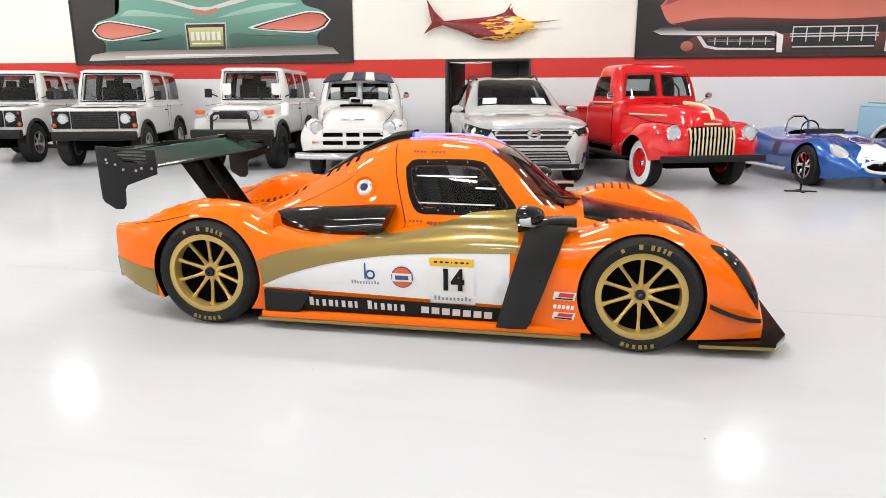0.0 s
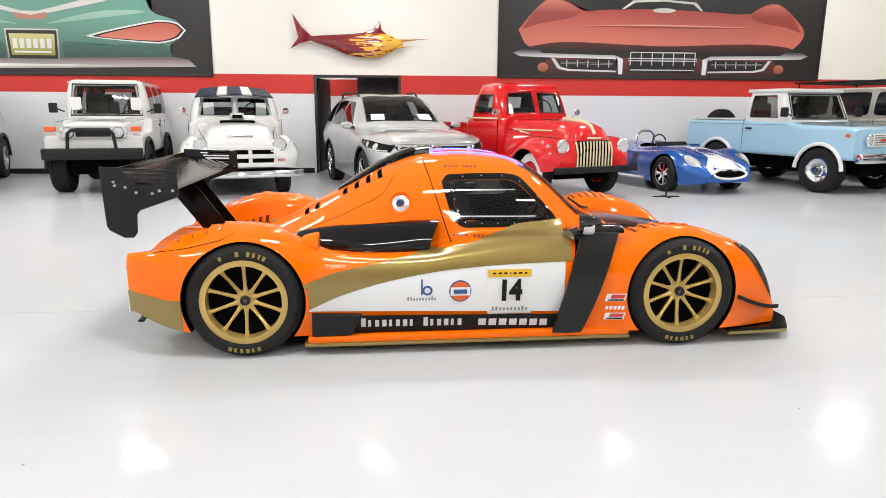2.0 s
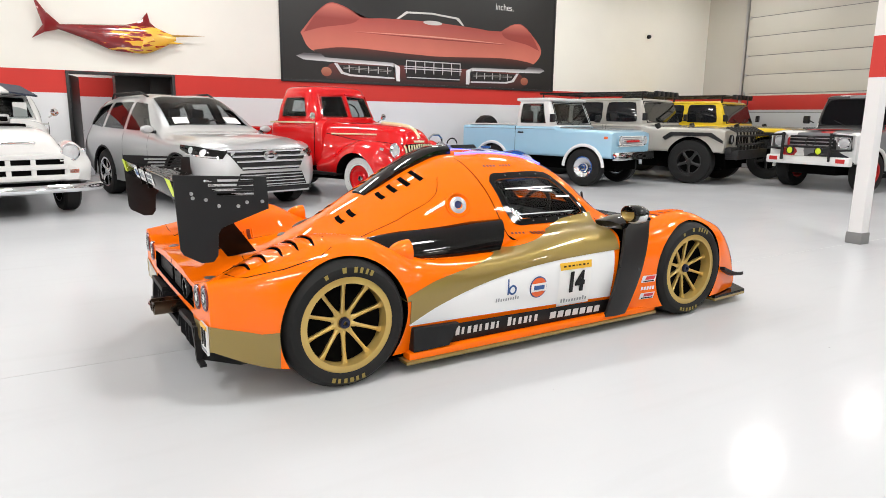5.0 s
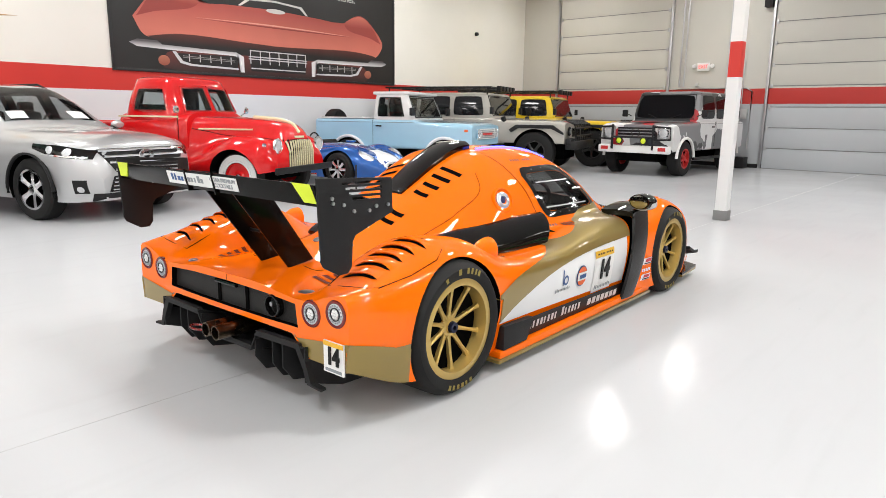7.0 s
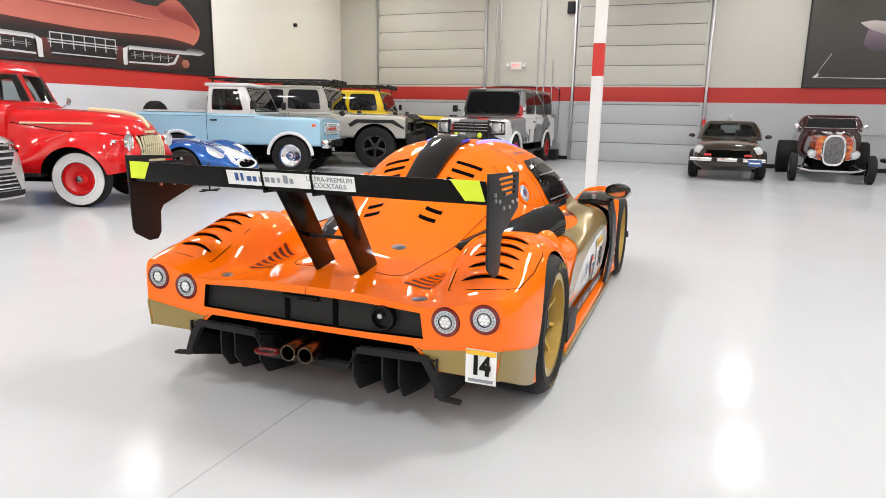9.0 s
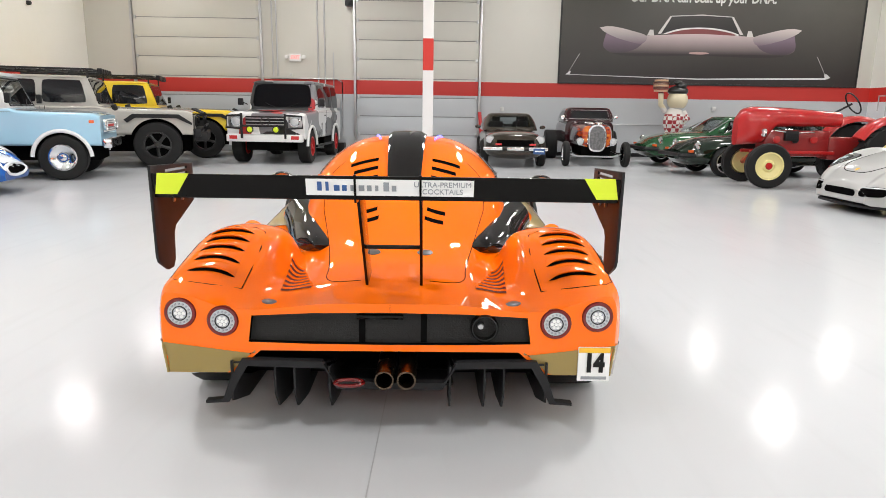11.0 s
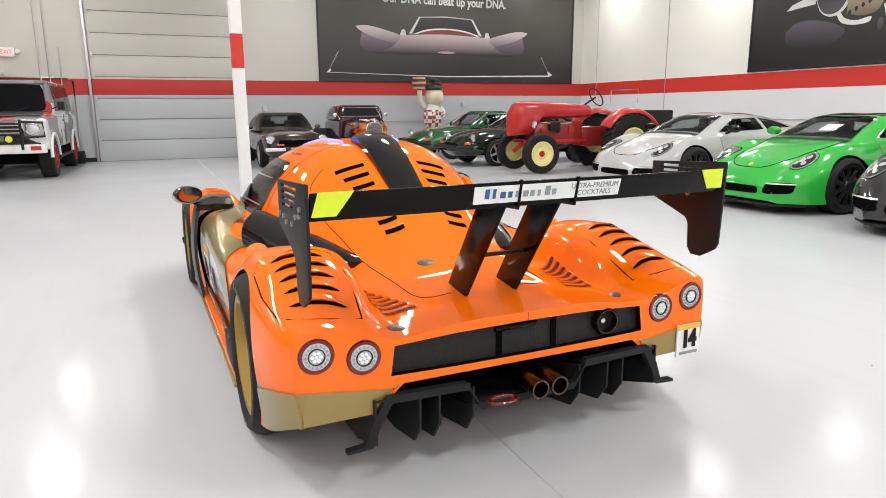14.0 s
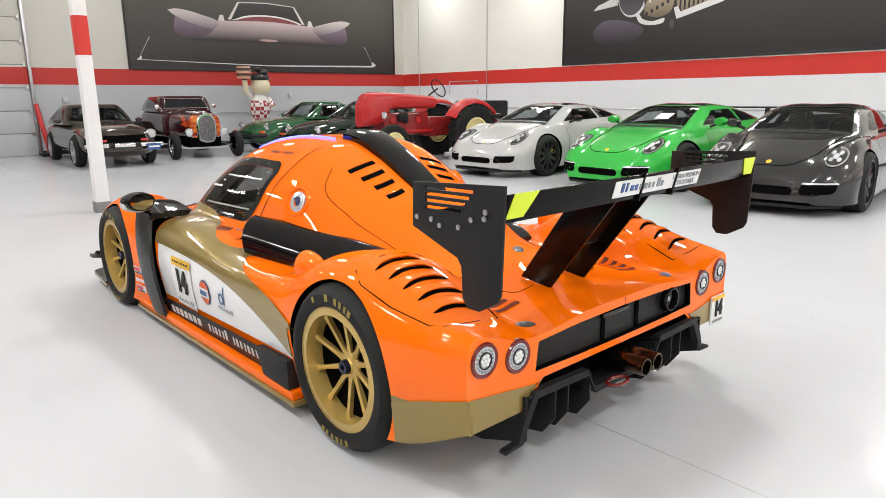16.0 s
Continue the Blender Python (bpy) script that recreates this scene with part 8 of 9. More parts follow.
COUPE_TOP = [(-3.52, 0.60), (-3.42, 0.74), (-3.1, 0.90), (-2.6, 1.06), (-2.2, 1.18), (-1.7, 1.265), (-1.35, 1.285), (-1.05, 1.255), (-0.65, 1.08), (-0.28, 0.88), (0.0, 0.82), (0.4, 0.71), (0.7, 0.60), (0.88, 0.48), (0.98, 0.34)]
COUPE_LINES = [
    ([(-3.52, 0.42), (-2.6, 0.47), (-1.35, 0.50), (-1.0, 0.53), (-0.3, 0.60), (0.0, 0.46), (0.98, 0.35)], [(-3.52, 0.595), (-3.1, 0.885), (-2.6, 1.03), (-2.2, 1.14), (-1.7, 1.225), (-1.35, 1.245), (-1.05, 1.21), (-0.65, 1.04), (-0.28, 0.855), (0.0, 0.805), (0.4, 0.70), (0.7, 0.59), (0.98, 0.335)]),
    ([(-3.52, 0.55), (-3.0, 0.62), (-2.2, 0.72), (-1.2, 0.755), (-0.45, 0.73), (-0.1, 0.58), (0.3, 0.53), (0.98, 0.42)], [(-3.52, 0.59), (-3.0, 0.86), (-2.2, 0.91), (-1.2, 0.89), (-0.45, 0.85), (-0.1, 0.785), (0.3, 0.70), (0.7, 0.57), (0.98, 0.33)]),
    ([(-3.52, 0.70), (-3.0, 0.83), (-2.5, 0.87), (-1.8, 0.85), (-1.0, 0.82), (-0.4, 0.78), (0.0, 0.73), (0.4, 0.68), (0.8, 0.60), (0.98, 0.48)], [(-3.52, 0.57), (-3.0, 0.79), (-2.5, 0.855), (-1.8, 0.82), (-1.0, 0.79), (-0.4, 0.825), (-0.1, 0.85), (0.2, 0.81), (0.5, 0.70), (0.8, 0.52), (0.98, 0.31)]),
    ([(-3.52, 0.77), (-2.9, 0.905), (-2.45, 0.925), (-1.6, 0.885), (-1.0, 0.875), (-0.3, 0.90), (0.0, 0.905), (0.4, 0.875), (0.75, 0.77), (0.98, 0.54)], [(-3.52, 0.50), (-2.45, 0.62), (-1.2, 0.55), (0.0, 0.60), (0.5, 0.52), (0.98, 0.27)]),
    ([(-3.52, 0.75), (-2.45, 0.90), (-1.2, 0.865), (0.0, 0.89), (0.5, 0.86), (0.98, 0.52)], [(-3.52, 0.36), (-3.2, 0.22), (-0.5, 0.15), (0.9, 0.14), (0.98, 0.17)]),
]


def low(z):
    """Heights of the glasshouse, squeezed towards the belt."""
    return z if z < 0.86 else 0.86 + (z - 0.86) * 0.8


def short(x):
    """Front overhang drawn in."""
    return x if x < 0 else x * 0.88


COUPE_TOP = [(short(x), low(z)) for x, z in COUPE_TOP]
COUPE_LINES = [([(short(x), y) for x, y in ys], [(short(x), z) for x, z in zs]) for ys, zs in COUPE_LINES]
COUPE_LINES[0] = (COUPE_LINES[0][0], [(x, low(z)) for x, z in COUPE_LINES[0][1]])


def modern_coupe(fx, fy, hd, colour, label, rim, roof=None, wing=False, brake=None, sheet=False):
    """A low rear-engined sports coupe with oval lamps."""
    p = thing("sports_coupe", place(fx, fy, hd), label, "car", "sports coupes")
    shell = finish(loft(-3.52, 0.98 * 0.88, COUPE_TOP, COUPE_LINES), 50)
    shell.materials.append(colour)
    tree = tree_of(shell)
    cut_shell = cut(shell, wheel_cuts(((0, 0.345), (-2.45, 0.345)), 0.375, 0.30, 0.92), well_material=M["void"])
    side_panes = ([(-1.72, 0.925), (-0.62, 0.895), (-1.06, 1.11), (-1.66, 1.125)], [(-2.52, 0.95), (-1.77, 0.93), (-1.72, 1.12), (-2.12, 1.075)])
    wide = lambda x: 0.475 + 0.20 * (x + 0.95)
    centre = [(x, z - 0.05) for x, z in COUPE_TOP]
    shoulder = [(x, z - 0.055) for x, z in COUPE_LINES[0][1]]
    room = room_cut(-2.25, -0.50, [(0.0, centre), (0.45, shoulder), (0.66, [(-2.25, 0.90), (-0.5, 0.86)])], 0.78)
    openings = [room, slab_cut(tree, lambda x: -wide(x), wide, -1.0, -0.36), slab_cut(tree, lambda x: -0.42, lambda x: 0.42, -2.55, -2.0, 0.06, 0.16)] + [pane_cut("y", s, c) for c in side_panes for s in (-1, 1)]
    part("body", cut(cut_shell, openings, well_material=M["cabin_dark"]), None, p)
    seat_row(p, -1.45, 0.785, (-0.33, 0.33), 0.18)
    helm(p, -0.95, 0.33, 0.90, 0.15)
    part("windscreen", strip(tree, lambda x: -(0.475 + 0.20 * (x + 0.95)), lambda x: 0.475 + 0.20 * (x + 0.95), -1.0, -0.34, "z", 1, 0.005, 14, 12), M["glass_clear"], p, "dark raked windscreen")
    part("rear_window", strip(tree, lambda x: -0.42, lambda x: 0.42, -2.75, -2.0, "z", 1, 0.005, 14, 8), M["glass_clear"], p, "rear window")
    if roof:
        part("roof_panel", strip(tree, lambda x: -0.46, lambda x: 0.46, -1.96, -1.06, "z", 1, 0.004, 12, 10), roof, p, "black roof panel")
    part("cowl", strip(tree, lambda x: -0.60, lambda x: 0.60, -0.335, -0.25, "z", 1, 0.004, 3, 10), M["black"], p)
    for s in (-1, 1):
        part("side_window", quad(tree, [(-1.72, 0.925), (-0.62, 0.895), (-1.06, 1.11), (-1.66, 1.125)], "y", s, 0.005, 12, 6, rounded=0.05), M["glass_clear"], p, "dark side window")
        part("quarter_window", quad(tree, [(-2.52, 0.95), (-1.77, 0.93), (-1.72, 1.12), (-2.12, 1.075)], "y", s, 0.005, 10, 6, rounded=0.08), M["glass_clear"], p, "dark quarter window")
        lamp = part("headlight", disc(tree, s * 0.65, 0.655, 0.105, "x", 1, 0.005), M["black_gloss"], p, "oval headlight under clear glass")
        part("lens", disc(tree, s * 0.65, 0.655, 0.101, "x", 1, 0.009, hole=0.086), M["chrome"], lamp)
        part("lamp_core", disc(tree, s * 0.65, 0.655, 0.086, "x", 1, 0.010), M["brake_iron"], lamp)
        for dy, dz, q in ((0.034, 0.034, 0.020), (-0.034, 0.034, 0.020), (0.034, -0.034, 0.020), (-0.034, -0.034, 0.020), (0.0, 0.0, 0.026)):
            part("lamp_eye", disc(tree, s * 0.65 + dy, 0.655 + dz, q, "x", 1, 0.016), M["lens"], lamp)
        part("side_intake", quad(tree, [(s * 0.40, 0.25), (s * 0.72, 0.27), (s * 0.745, 0.40), (s * 0.42, 0.385)], "x", 1, 0.006, 8, 4, rounded=0.12), M["void"], p, "black front air intake")
        part("intake_bar", quad(tree, [(s * 0.42, 0.36), (s * 0.74, 0.375), (s * 0.74, 0.39), (s * 0.42, 0.378)], "x", 1, 0.012, 6, 1), M["lens"], p)
        part("door_seam", strip(tree, lambda x: 0.22, lambda x: 0.84, -0.60, -0.592, "y", s, 0.003, 1, 12), M["void"], p)
        part("door_seam", strip(tree, lambda x: 0.22, lambda x: 0.88, -1.80, -1.792, "y", s, 0.003, 1, 12), M["void"], p)
        part("door_handle", quad(tree, [(-1.66, 0.755), (-1.50, 0.755), (-1.50, 0.78), (-1.66, 0.78)], "y", s, 0.012, 3, 1), colour, p)
        part("wing_mirror", lathe([(0, -0.08), (0.05, -0.065), (0.068, 0), (0.06, 0.05), (0, 0.055)], 18, m=pose(-0.74, s * 0.935, 0.955, 0, 0, 90) @ Matrix.Diagonal((1.5, 1, 0.95, 1))), colour if not brake else M["black_gloss"], p)
        part("mirror_arm", rod([(-0.74, s * 0.78, 0.88), (-0.74, s * 0.88, 0.92)], 0.02), M["black"], p)
        for x in (0.0, -2.45):
            w = car_wheel(p, x, s, 0.775, 0.345, 0.26, 0.265, rim, "spoke", 10)
            part("brake_caliper", box(-0.04, 0.04, -0.08, -0.04, 0.10, 0.20, 0.01, m=pose(0, 0, 0, 0, 70, 0)), brake or M["red_paint"], w, "coloured brake caliper")
    part("centre_intake", quad(tree, [(-0.34, 0.24), (0.34, 0.24), (0.33, 0.335), (-0.33, 0.335)], "x", 1, 0.006, 8, 3, rounded=0.08), M["void"], p, "black centre intake")
    part("lip", prism([(0.55, -0.78), (0.83, -0.52), (0.89, 0.0), (0.83, 0.52), (0.55, 0.78)], "z", 0.10, 0.135, 0.008), M["black"], p, "black front lip")
    part("under_body", box(-3.2, 0.7, -0.6, 0.6, 0.12, 0.3), M["void"], p)
    part("bonnet_seam", rod([on_skin(tree, q[0], q[1], "z", 1, 0.0) for q in curve_through([(-0.28, -0.56), (0.2, -0.47), (0.46, -0.42), (0.65, -0.28), (0.70, 0.0), (0.65, 0.28), (0.46, 0.42), (0.2, 0.47), (-0.28, 0.56)], 5)], 0.006, 5), M["void"], p)
    part("badge", disc(tree, 0.65, 0.0, 0.03, "z", 1, 0.004), M["yellow_print"], p)
    if sheet:
        part("windscreen_sheet", quad(tree, [(-0.70, -0.02), (-0.70, 0.22), (-0.52, 0.22), (-0.52, -0.02)], "z", 1, 0.009, 4, 4), M["white"], p, "white paper sheet behind the windscreen")
    if wing:
        part("rear_spoiler", box(-3.45, -3.15, -0.72, 0.72, 1.10, 1.125, 0.01), M["black"], p, "fixed rear wing")
        for s in (-1, 1):
            part("spoiler_stay", prism([(-3.35, 0.85), (-3.2, 0.85), (-3.25, 1.11), (-3.38, 1.11)], "y", s * 0.4 - 0.015, s * 0.4 + 0.015), M["black"], p)
    return p


yellow_brake = paint("yellow brake paint", (0.75, 0.5, 0.02), 0.4)
modern_coupe(6.14, -6.58, 92.3, pale_car, "pale grey sports coupe with a black roof and yellow brakes", black_rim, M["black_gloss"], False, yellow_brake)
modern_coupe(3.54, -6.53, 88, green_car, "bright green sports coupe with a paper sheet behind the windscreen", black_rim, M["black_gloss"], True, None, True)
modern_coupe(1.26, -6.31, 95.2, slate_car, "dark grey sports coupe with black wheels", black_rim, M["black_gloss"])


# ---- wall pictures and fittings ----
def print_ink(name, low, high, z0, z1, rough=0.35, axis=2):
    """Printed ink that runs from one colour to another across the picture."""
    mat = material(name, low, rough, vary=0.08, scale=2.0)
    tree = mat.node_tree
    mix = [n for n in tree.nodes if n.bl_idname == "ShaderNodeMix"][0]
    coords = [n for n in tree.nodes if n.bl_idname == "ShaderNodeTexCoord"][0]
    sep = tree.nodes.new("ShaderNodeSeparateXYZ")
    tree.links.new(coords.outputs["Object"], sep.inputs[0])
    span = tree.nodes.new("ShaderNodeMapRange")
    span.inputs[1].default_value, span.inputs[2].default_value = z0, z1
    tree.links.new(sep.outputs[axis], span.inputs[0])
    ramp = tree.nodes.new("ShaderNodeValToRGB")
    ramp.color_ramp.elements[0].color, ramp.color_ramp.elements[1].color = (*low, 1), (*high, 1)
    tree.links.new(span.outputs[0], ramp.inputs[0])
    tree.links.new(ramp.outputs[0], mix.inputs[6])
    return mat


def poster(m, w, h, label, ground):
    p = thing("wall_poster", m, label, "poster", "wall posters")
    part("canvas", box(0.04, w - 0.04, -0.02, 0.0, 0.04, h - 0.04), ground, p)
    for name, b in (("frame_side", (0, 0.05, 0, h)), ("frame_side", (w - 0.05, w, 0, h)), ("frame_rail", (0.05, w - 0.05, 0, 0.05)), ("frame_rail", (0.05, w - 0.05, h - 0.05, h))):
        part(name, box(b[0], b[1], -0.035, 0.0, b[2], b[3], 0.004), M["hall_black"], p)
    return p


def shape(p, name, outline, mat, layer, smooth=True, label=""):
    """A flat printed shape on a picture; higher layers lie in front."""
    pts = outline
    if smooth:
        ring = list(outline) + [outline[0]]
        pts = [tuple(q) for q in curve_through(ring, 6)[:-1]]
    y = -0.021 - 0.0015 * layer
    own = bmesh.new()
    own.faces.new([own.verts.new((a, y, b)) for a, b in pts])
    bmesh.ops.triangulate(own, faces=own.faces[:])
    return part(name, own, mat, p, label)


def ellipse(cx, cz, rx, rz, n=28, tilt=0.0):
    out = []
    for k in range(n):
        a = 2 * math.pi * k / n
        x, z = rx * math.cos(a), rz * math.sin(a)
        out.append((cx + x * math.cos(tilt) - z * math.sin(tilt), cz + x * math.sin(tilt) + z * math.cos(tilt)))
    return out


ink_black = material("near-black print", (0.012, 0.011, 0.011), 0.35)
ink_chrome = print_ink("printed chrome", (0.12, 0.11, 0.11), (0.60, 0.58, 0.56), 0.1, 1.0)
ink_white = material("printed white", (0.7, 0.7, 0.68), 0.4)

def teardrop(x0, x1, z0, z1, h, n=14):
    """An outline that is round at x0 and runs to a point at x1."""
    out = []
    for k in range(2 * n):
        u = k / n if k < n else 2 - k / n
        f = math.sqrt(max(1 - (1 - min(u / 0.3, 1.0)) ** 2, 0.0)) * (1 - max(u - 0.3, 0) / 0.7) ** 0.8
        out.append((x0 + (x1 - x0) * u, z0 + (z1 - z0) * u + (h if k < n else -h) * f))
    return out


# green car tail
P1W = 7.2
p1 = poster(pose(-10.02, NORTH - 0.002, 2.06), P1W, 3.0, "wide framed poster of a green car's tail with red lamps", ink_black)
ink_green = print_ink("printed green", (0.035, 0.10, 0.08), (0.13, 0.31, 0.25), 0.3, 1.15)
ink_pale_green = print_ink("printed pale green", (0.12, 0.28, 0.22), (0.34, 0.52, 0.44), 0.5, 1.5)
ink_dark_green = print_ink("printed dark green", (0.02, 0.06, 0.05), (0.06, 0.17, 0.14), 0.3, 0.9)
shape(p1, "printed_tail", [(1.45, 2.9), (1.40, 1.5), (1.30, 1.18), (0.66, 0.95), (0.60, 0.70), (0.88, 0.52), (0.90, 0.30), (3.5, 0.32), (6.35, 0.36), (6.36, 0.62), (6.62, 0.85), (6.55, 1.10), (6.05, 1.30), (5.92, 1.6), (5.95, 2.9)], ink_green, 1)
shape(p1, "printed_shade", [(0.95, 0.34), (0.95, 0.52), (2.2, 0.55), (3.0, 0.66), (3.0, 0.34)], ink_dark_green, 2)
shape(p1, "printed_shade", [(4.2, 0.36), (4.2, 0.66), (5.0, 0.62), (6.3, 0.62), (6.3, 0.40)], ink_dark_green, 2)
shape(p1, "printed_sheen", [(1.35, 1.12), (2.3, 1.10), (3.35, 1.02), (2.4, 1.18), (1.6, 1.25)], ink_pale_green, 2)
shape(p1, "printed_sheen", [(3.85, 1.02), (4.8, 1.14), (5.9, 1.30), (5.2, 1.32), (4.5, 1.20)], ink_pale_green, 2)
shape(p1, "printed_fin", [(2.05, 1.50), (2.6, 1.42), (3.45, 1.19), (3.72, 1.19), (4.6, 1.38), (5.15, 1.50), (4.9, 1.58), (4.4, 1.44), (3.75, 1.28), (3.42, 1.28), (2.75, 1.46), (2.3, 1.58)], ink_chrome, 3, False)
shape(p1, "printed_badge", [(3.28, 1.15), (3.42, 1.11), (3.80, 1.11), (3.93, 1.16), (3.93, 1.26), (3.62, 1.20), (3.28, 1.25)], material("printed copper", (0.42, 0.20, 0.14), 0.4), 4, False)
shape(p1, "printed_bumper", [(0.38, 0.10), (0.50, 0.24), (0.95, 0.31), (2.2, 0.34), (3.4, 0.33), (4.6, 0.37), (6.4, 0.40), (6.72, 0.34), (6.86, 0.20), (5.0, 0.17), (2.5, 0.13)], print_ink("printed bumper chrome", (0.55, 0.52, 0.50), (0.14, 0.10, 0.10), 0.12, 0.36), 3, False)
shape(p1, "printed_glint", [(1.4, 0.155), (3.0, 0.175), (5.2, 0.215), (3.0, 0.235), (1.4, 0.20)], ink_white, 4, False)
ink_lamp = print_ink("printed red lamp", (0.62, 0.20, 0.14), (0.44, 0.07, 0.05), 0.7, 1.1)
for x0, x1, z0, z1 in ((0.62, 2.40, 0.80, 0.77), (6.64, 4.72, 0.94, 0.80)):
    d = 0.06 if x1 > x0 else -0.06
    shape(p1, "printed_lamp_rim", teardrop(x0 - d, x1 + d, z0, z1, 0.235), ink_white, 3, False)
    shape(p1, "printed_lamp_rim", teardrop(x0 - d * 0.3, x1 - d, z0, z1, 0.205), ink_black, 4, False)
    shape(p1, "printed_lamp", teardrop(x0 + d * 0.6, x1 - 3 * d, z0, z1, 0.18), ink_lamp, 5, False)
shape(p1, "printed_plate_rim", [(3.08, 0.30), (4.10, 0.30), (4.12, 0.93), (3.06, 0.93)], ink_chrome, 4, False)
shape(p1, "printed_plate_rim", [(3.11, 0.33), (4.07, 0.33), (4.09, 0.90), (3.09, 0.90)], ink_black, 5, False)
shape(p1, "printed_plate", [(3.16, 0.40), (4.02, 0.40), (4.04, 0.83), (3.14, 0.83)], print_ink("printed yellow", (0.26, 0.26, 0.06), (0.56, 0.52, 0.22), 0.4, 0.8), 6, False)
for k in range(6):
    shape(p1, "printed_bar", [(3.20 + 0.135 * k, 0.54), (3.29 + 0.135 * k, 0.54), (3.29 + 0.135 * k, 0.73), (3.20 + 0.135 * k, 0.73)], ink_white, 7, False)
shape(p1, "printed_bar", [(3.22, 0.45), (3.95, 0.45), (3.95, 0.485), (3.22, 0.485)], ink_white, 7, False)

# red car nose
P2W = 7.5
p2 = poster(pose(3.32, NORTH - 0.002, 2.09), P2W, 3.0, "wide framed poster of a red sports car's nose", ink_black)
ink_red = print_ink("printed red", (0.60, 0.17, 0.12), (0.40, 0.07, 0.055), 0.95, 1.55)
ink_deep = print_ink("printed deep red", (0.30, 0.045, 0.035), (0.56, 0.15, 0.11), 1.5, 1.75)
shape(p2, "printed_nose", [(0.45, 1.15), (0.62, 0.85), (0.85, 0.76), (3.7, 0.80), (6.5, 0.76), (6.85, 0.84), (7.05, 1.15), (6.75, 1.52), (6.35, 1.78), (6.05, 1.74), (5.72, 1.56), (4.9, 1.58), (3.7, 1.62), (2.5, 1.60), (1.85, 1.58), (1.55, 1.74), (1.15, 1.82), (0.85, 1.62)], ink_red, 1)
shape(p2, "printed_fender", [(0.52, 1.16), (0.9, 1.28), (1.7, 1.45), (1.83, 1.57), (1.52, 1.72), (1.15, 1.80), (0.86, 1.60)], ink_deep, 2)
shape(p2, "printed_fender", [(6.98, 1.16), (6.6, 1.28), (5.85, 1.42), (5.75, 1.55), (6.05, 1.72), (6.35, 1.76), (6.72, 1.50)], ink_deep, 2)
shape(p2, "printed_crease", [(1.7, 1.26), (3.7, 1.30), (5.9, 1.26), (3.7, 1.27)], material("printed highlight", (0.72, 0.34, 0.26), 0.4), 2)
shape(p2, "printed_crease", [(1.7, 1.245), (3.7, 1.255), (5.9, 1.245), (3.7, 1.225)], material("printed crease shade", (0.25, 0.04, 0.03), 0.4), 2)
shape(p2, "printed_shadow", [(0.7, 0.80), (1.4, 0.90), (3.7, 0.84), (6.1, 0.90), (6.8, 0.80), (6.3, 0.66), (1.2, 0.66)], print_ink("printed shadow", (0.012, 0.011, 0.011), (0.10, 0.02, 0.015), 0.7, 0.92), 2)
shape(p2, "printed_under", [(1.0, 0.22), (1.1, 0.52), (3.7, 0.62), (6.4, 0.52), (6.5, 0.22), (5.8, 0.16), (1.6, 0.16)], print_ink("printed dark red", (0.02, 0.012, 0.012), (0.17, 0.035, 0.03), 0.15, 0.65), 1)
shape(p2, "printed_screen", [(2.75, 1.62), (3.0, 1.80), (3.7, 1.83), (4.45, 1.78), (4.62, 1.60), (4.56, 1.60), (4.38, 1.74), (3.7, 1.79), (3.05, 1.76), (2.82, 1.62)], ink_chrome, 2, False)
shape(p2, "printed_badge", ellipse(3.72, 1.60, 0.26, 0.05), ink_chrome, 3, False)
ink_lamp2 = print_ink("printed amber lamp", (0.30, 0.07, 0.04), (0.50, 0.20, 0.12), 0.25, 0.5)
for x in (1.02, 6.52):
    shape(p2, "printed_side_lamp", ellipse(x, 0.36, 0.12, 0.10), ink_lamp2, 3, False)
ink_line = material("printed bright line", (0.66, 0.65, 0.66), 0.4)
shape(p2, "printed_grille", [(3.02, 0.26), (4.50, 0.26), (4.58, 0.74), (2.94, 0.74)], ink_black, 3, False)
for k in range(7):
    x = 3.0 + 1.50 * k / 6
    shape(p2, "printed_bar", [(x, 0.42), (x + 0.022, 0.42), (x + 0.022, 0.70), (x, 0.70)], ink_line, 5, False)
for z, a, b in ((0.69, 3.0, 4.52), (0.56, 2.96, 4.56), (0.51, 2.96, 4.56), (0.31, 3.02, 4.50)):
    shape(p2, "printed_bar", [(a, z), (b, z), (b, z + 0.022), (a, z + 0.022)], ink_line, 5, False)
for f in (lambda x: x, lambda x: 7.53 - x):
    shape(p2, "printed_grille", [(f(1.30), 0.52), (f(1.5), 0.30), (f(2.68), 0.27), (f(2.70), 0.55)], ink_black, 4, False)
    shape(p2, "printed_grille_rim", [(f(1.20), 0.55), (f(1.28), 0.55), (f(1.42), 0.37), (f(1.62), 0.325), (f(2.70), 0.30), (f(2.70), 0.265), (f(1.58), 0.285), (f(1.36), 0.33)], ink_line, 6, False)
    for k in range(5):
        x = 1.55 + 0.24 * k
        shape(p2, "printed_bar", [(f(x), 0.37), (f(x + 0.02), 0.37), (f(x + 0.02), 0.52), (f(x), 0.52)], ink_line, 5, False)
    for z in (0.44, 0.47):
        shape(p2, "printed_bar", [(f(1.42), z), (f(2.62), z - 0.02), (f(2.62), z - 0.008), (f(1.42), z + 0.012)], ink_chrome, 5, False)
    shape(p2, "printed_bumper", [(f(0.34), 0.66), (f(0.50), 0.73), (f(0.90), 0.73), (f(1.0), 0.66), (f(2.66), 0.63), (f(2.84), 0.55), (f(2.84), 0.22), (f(2.74), 0.22), (f(2.72), 0.52), (f(2.60), 0.555), (f(1.2), 0.57), (f(0.50), 0.59)], print_ink("printed bumper", (0.78, 0.77, 0.78), (0.10, 0.09, 0.10), 0.56, 0.70), 6, False)
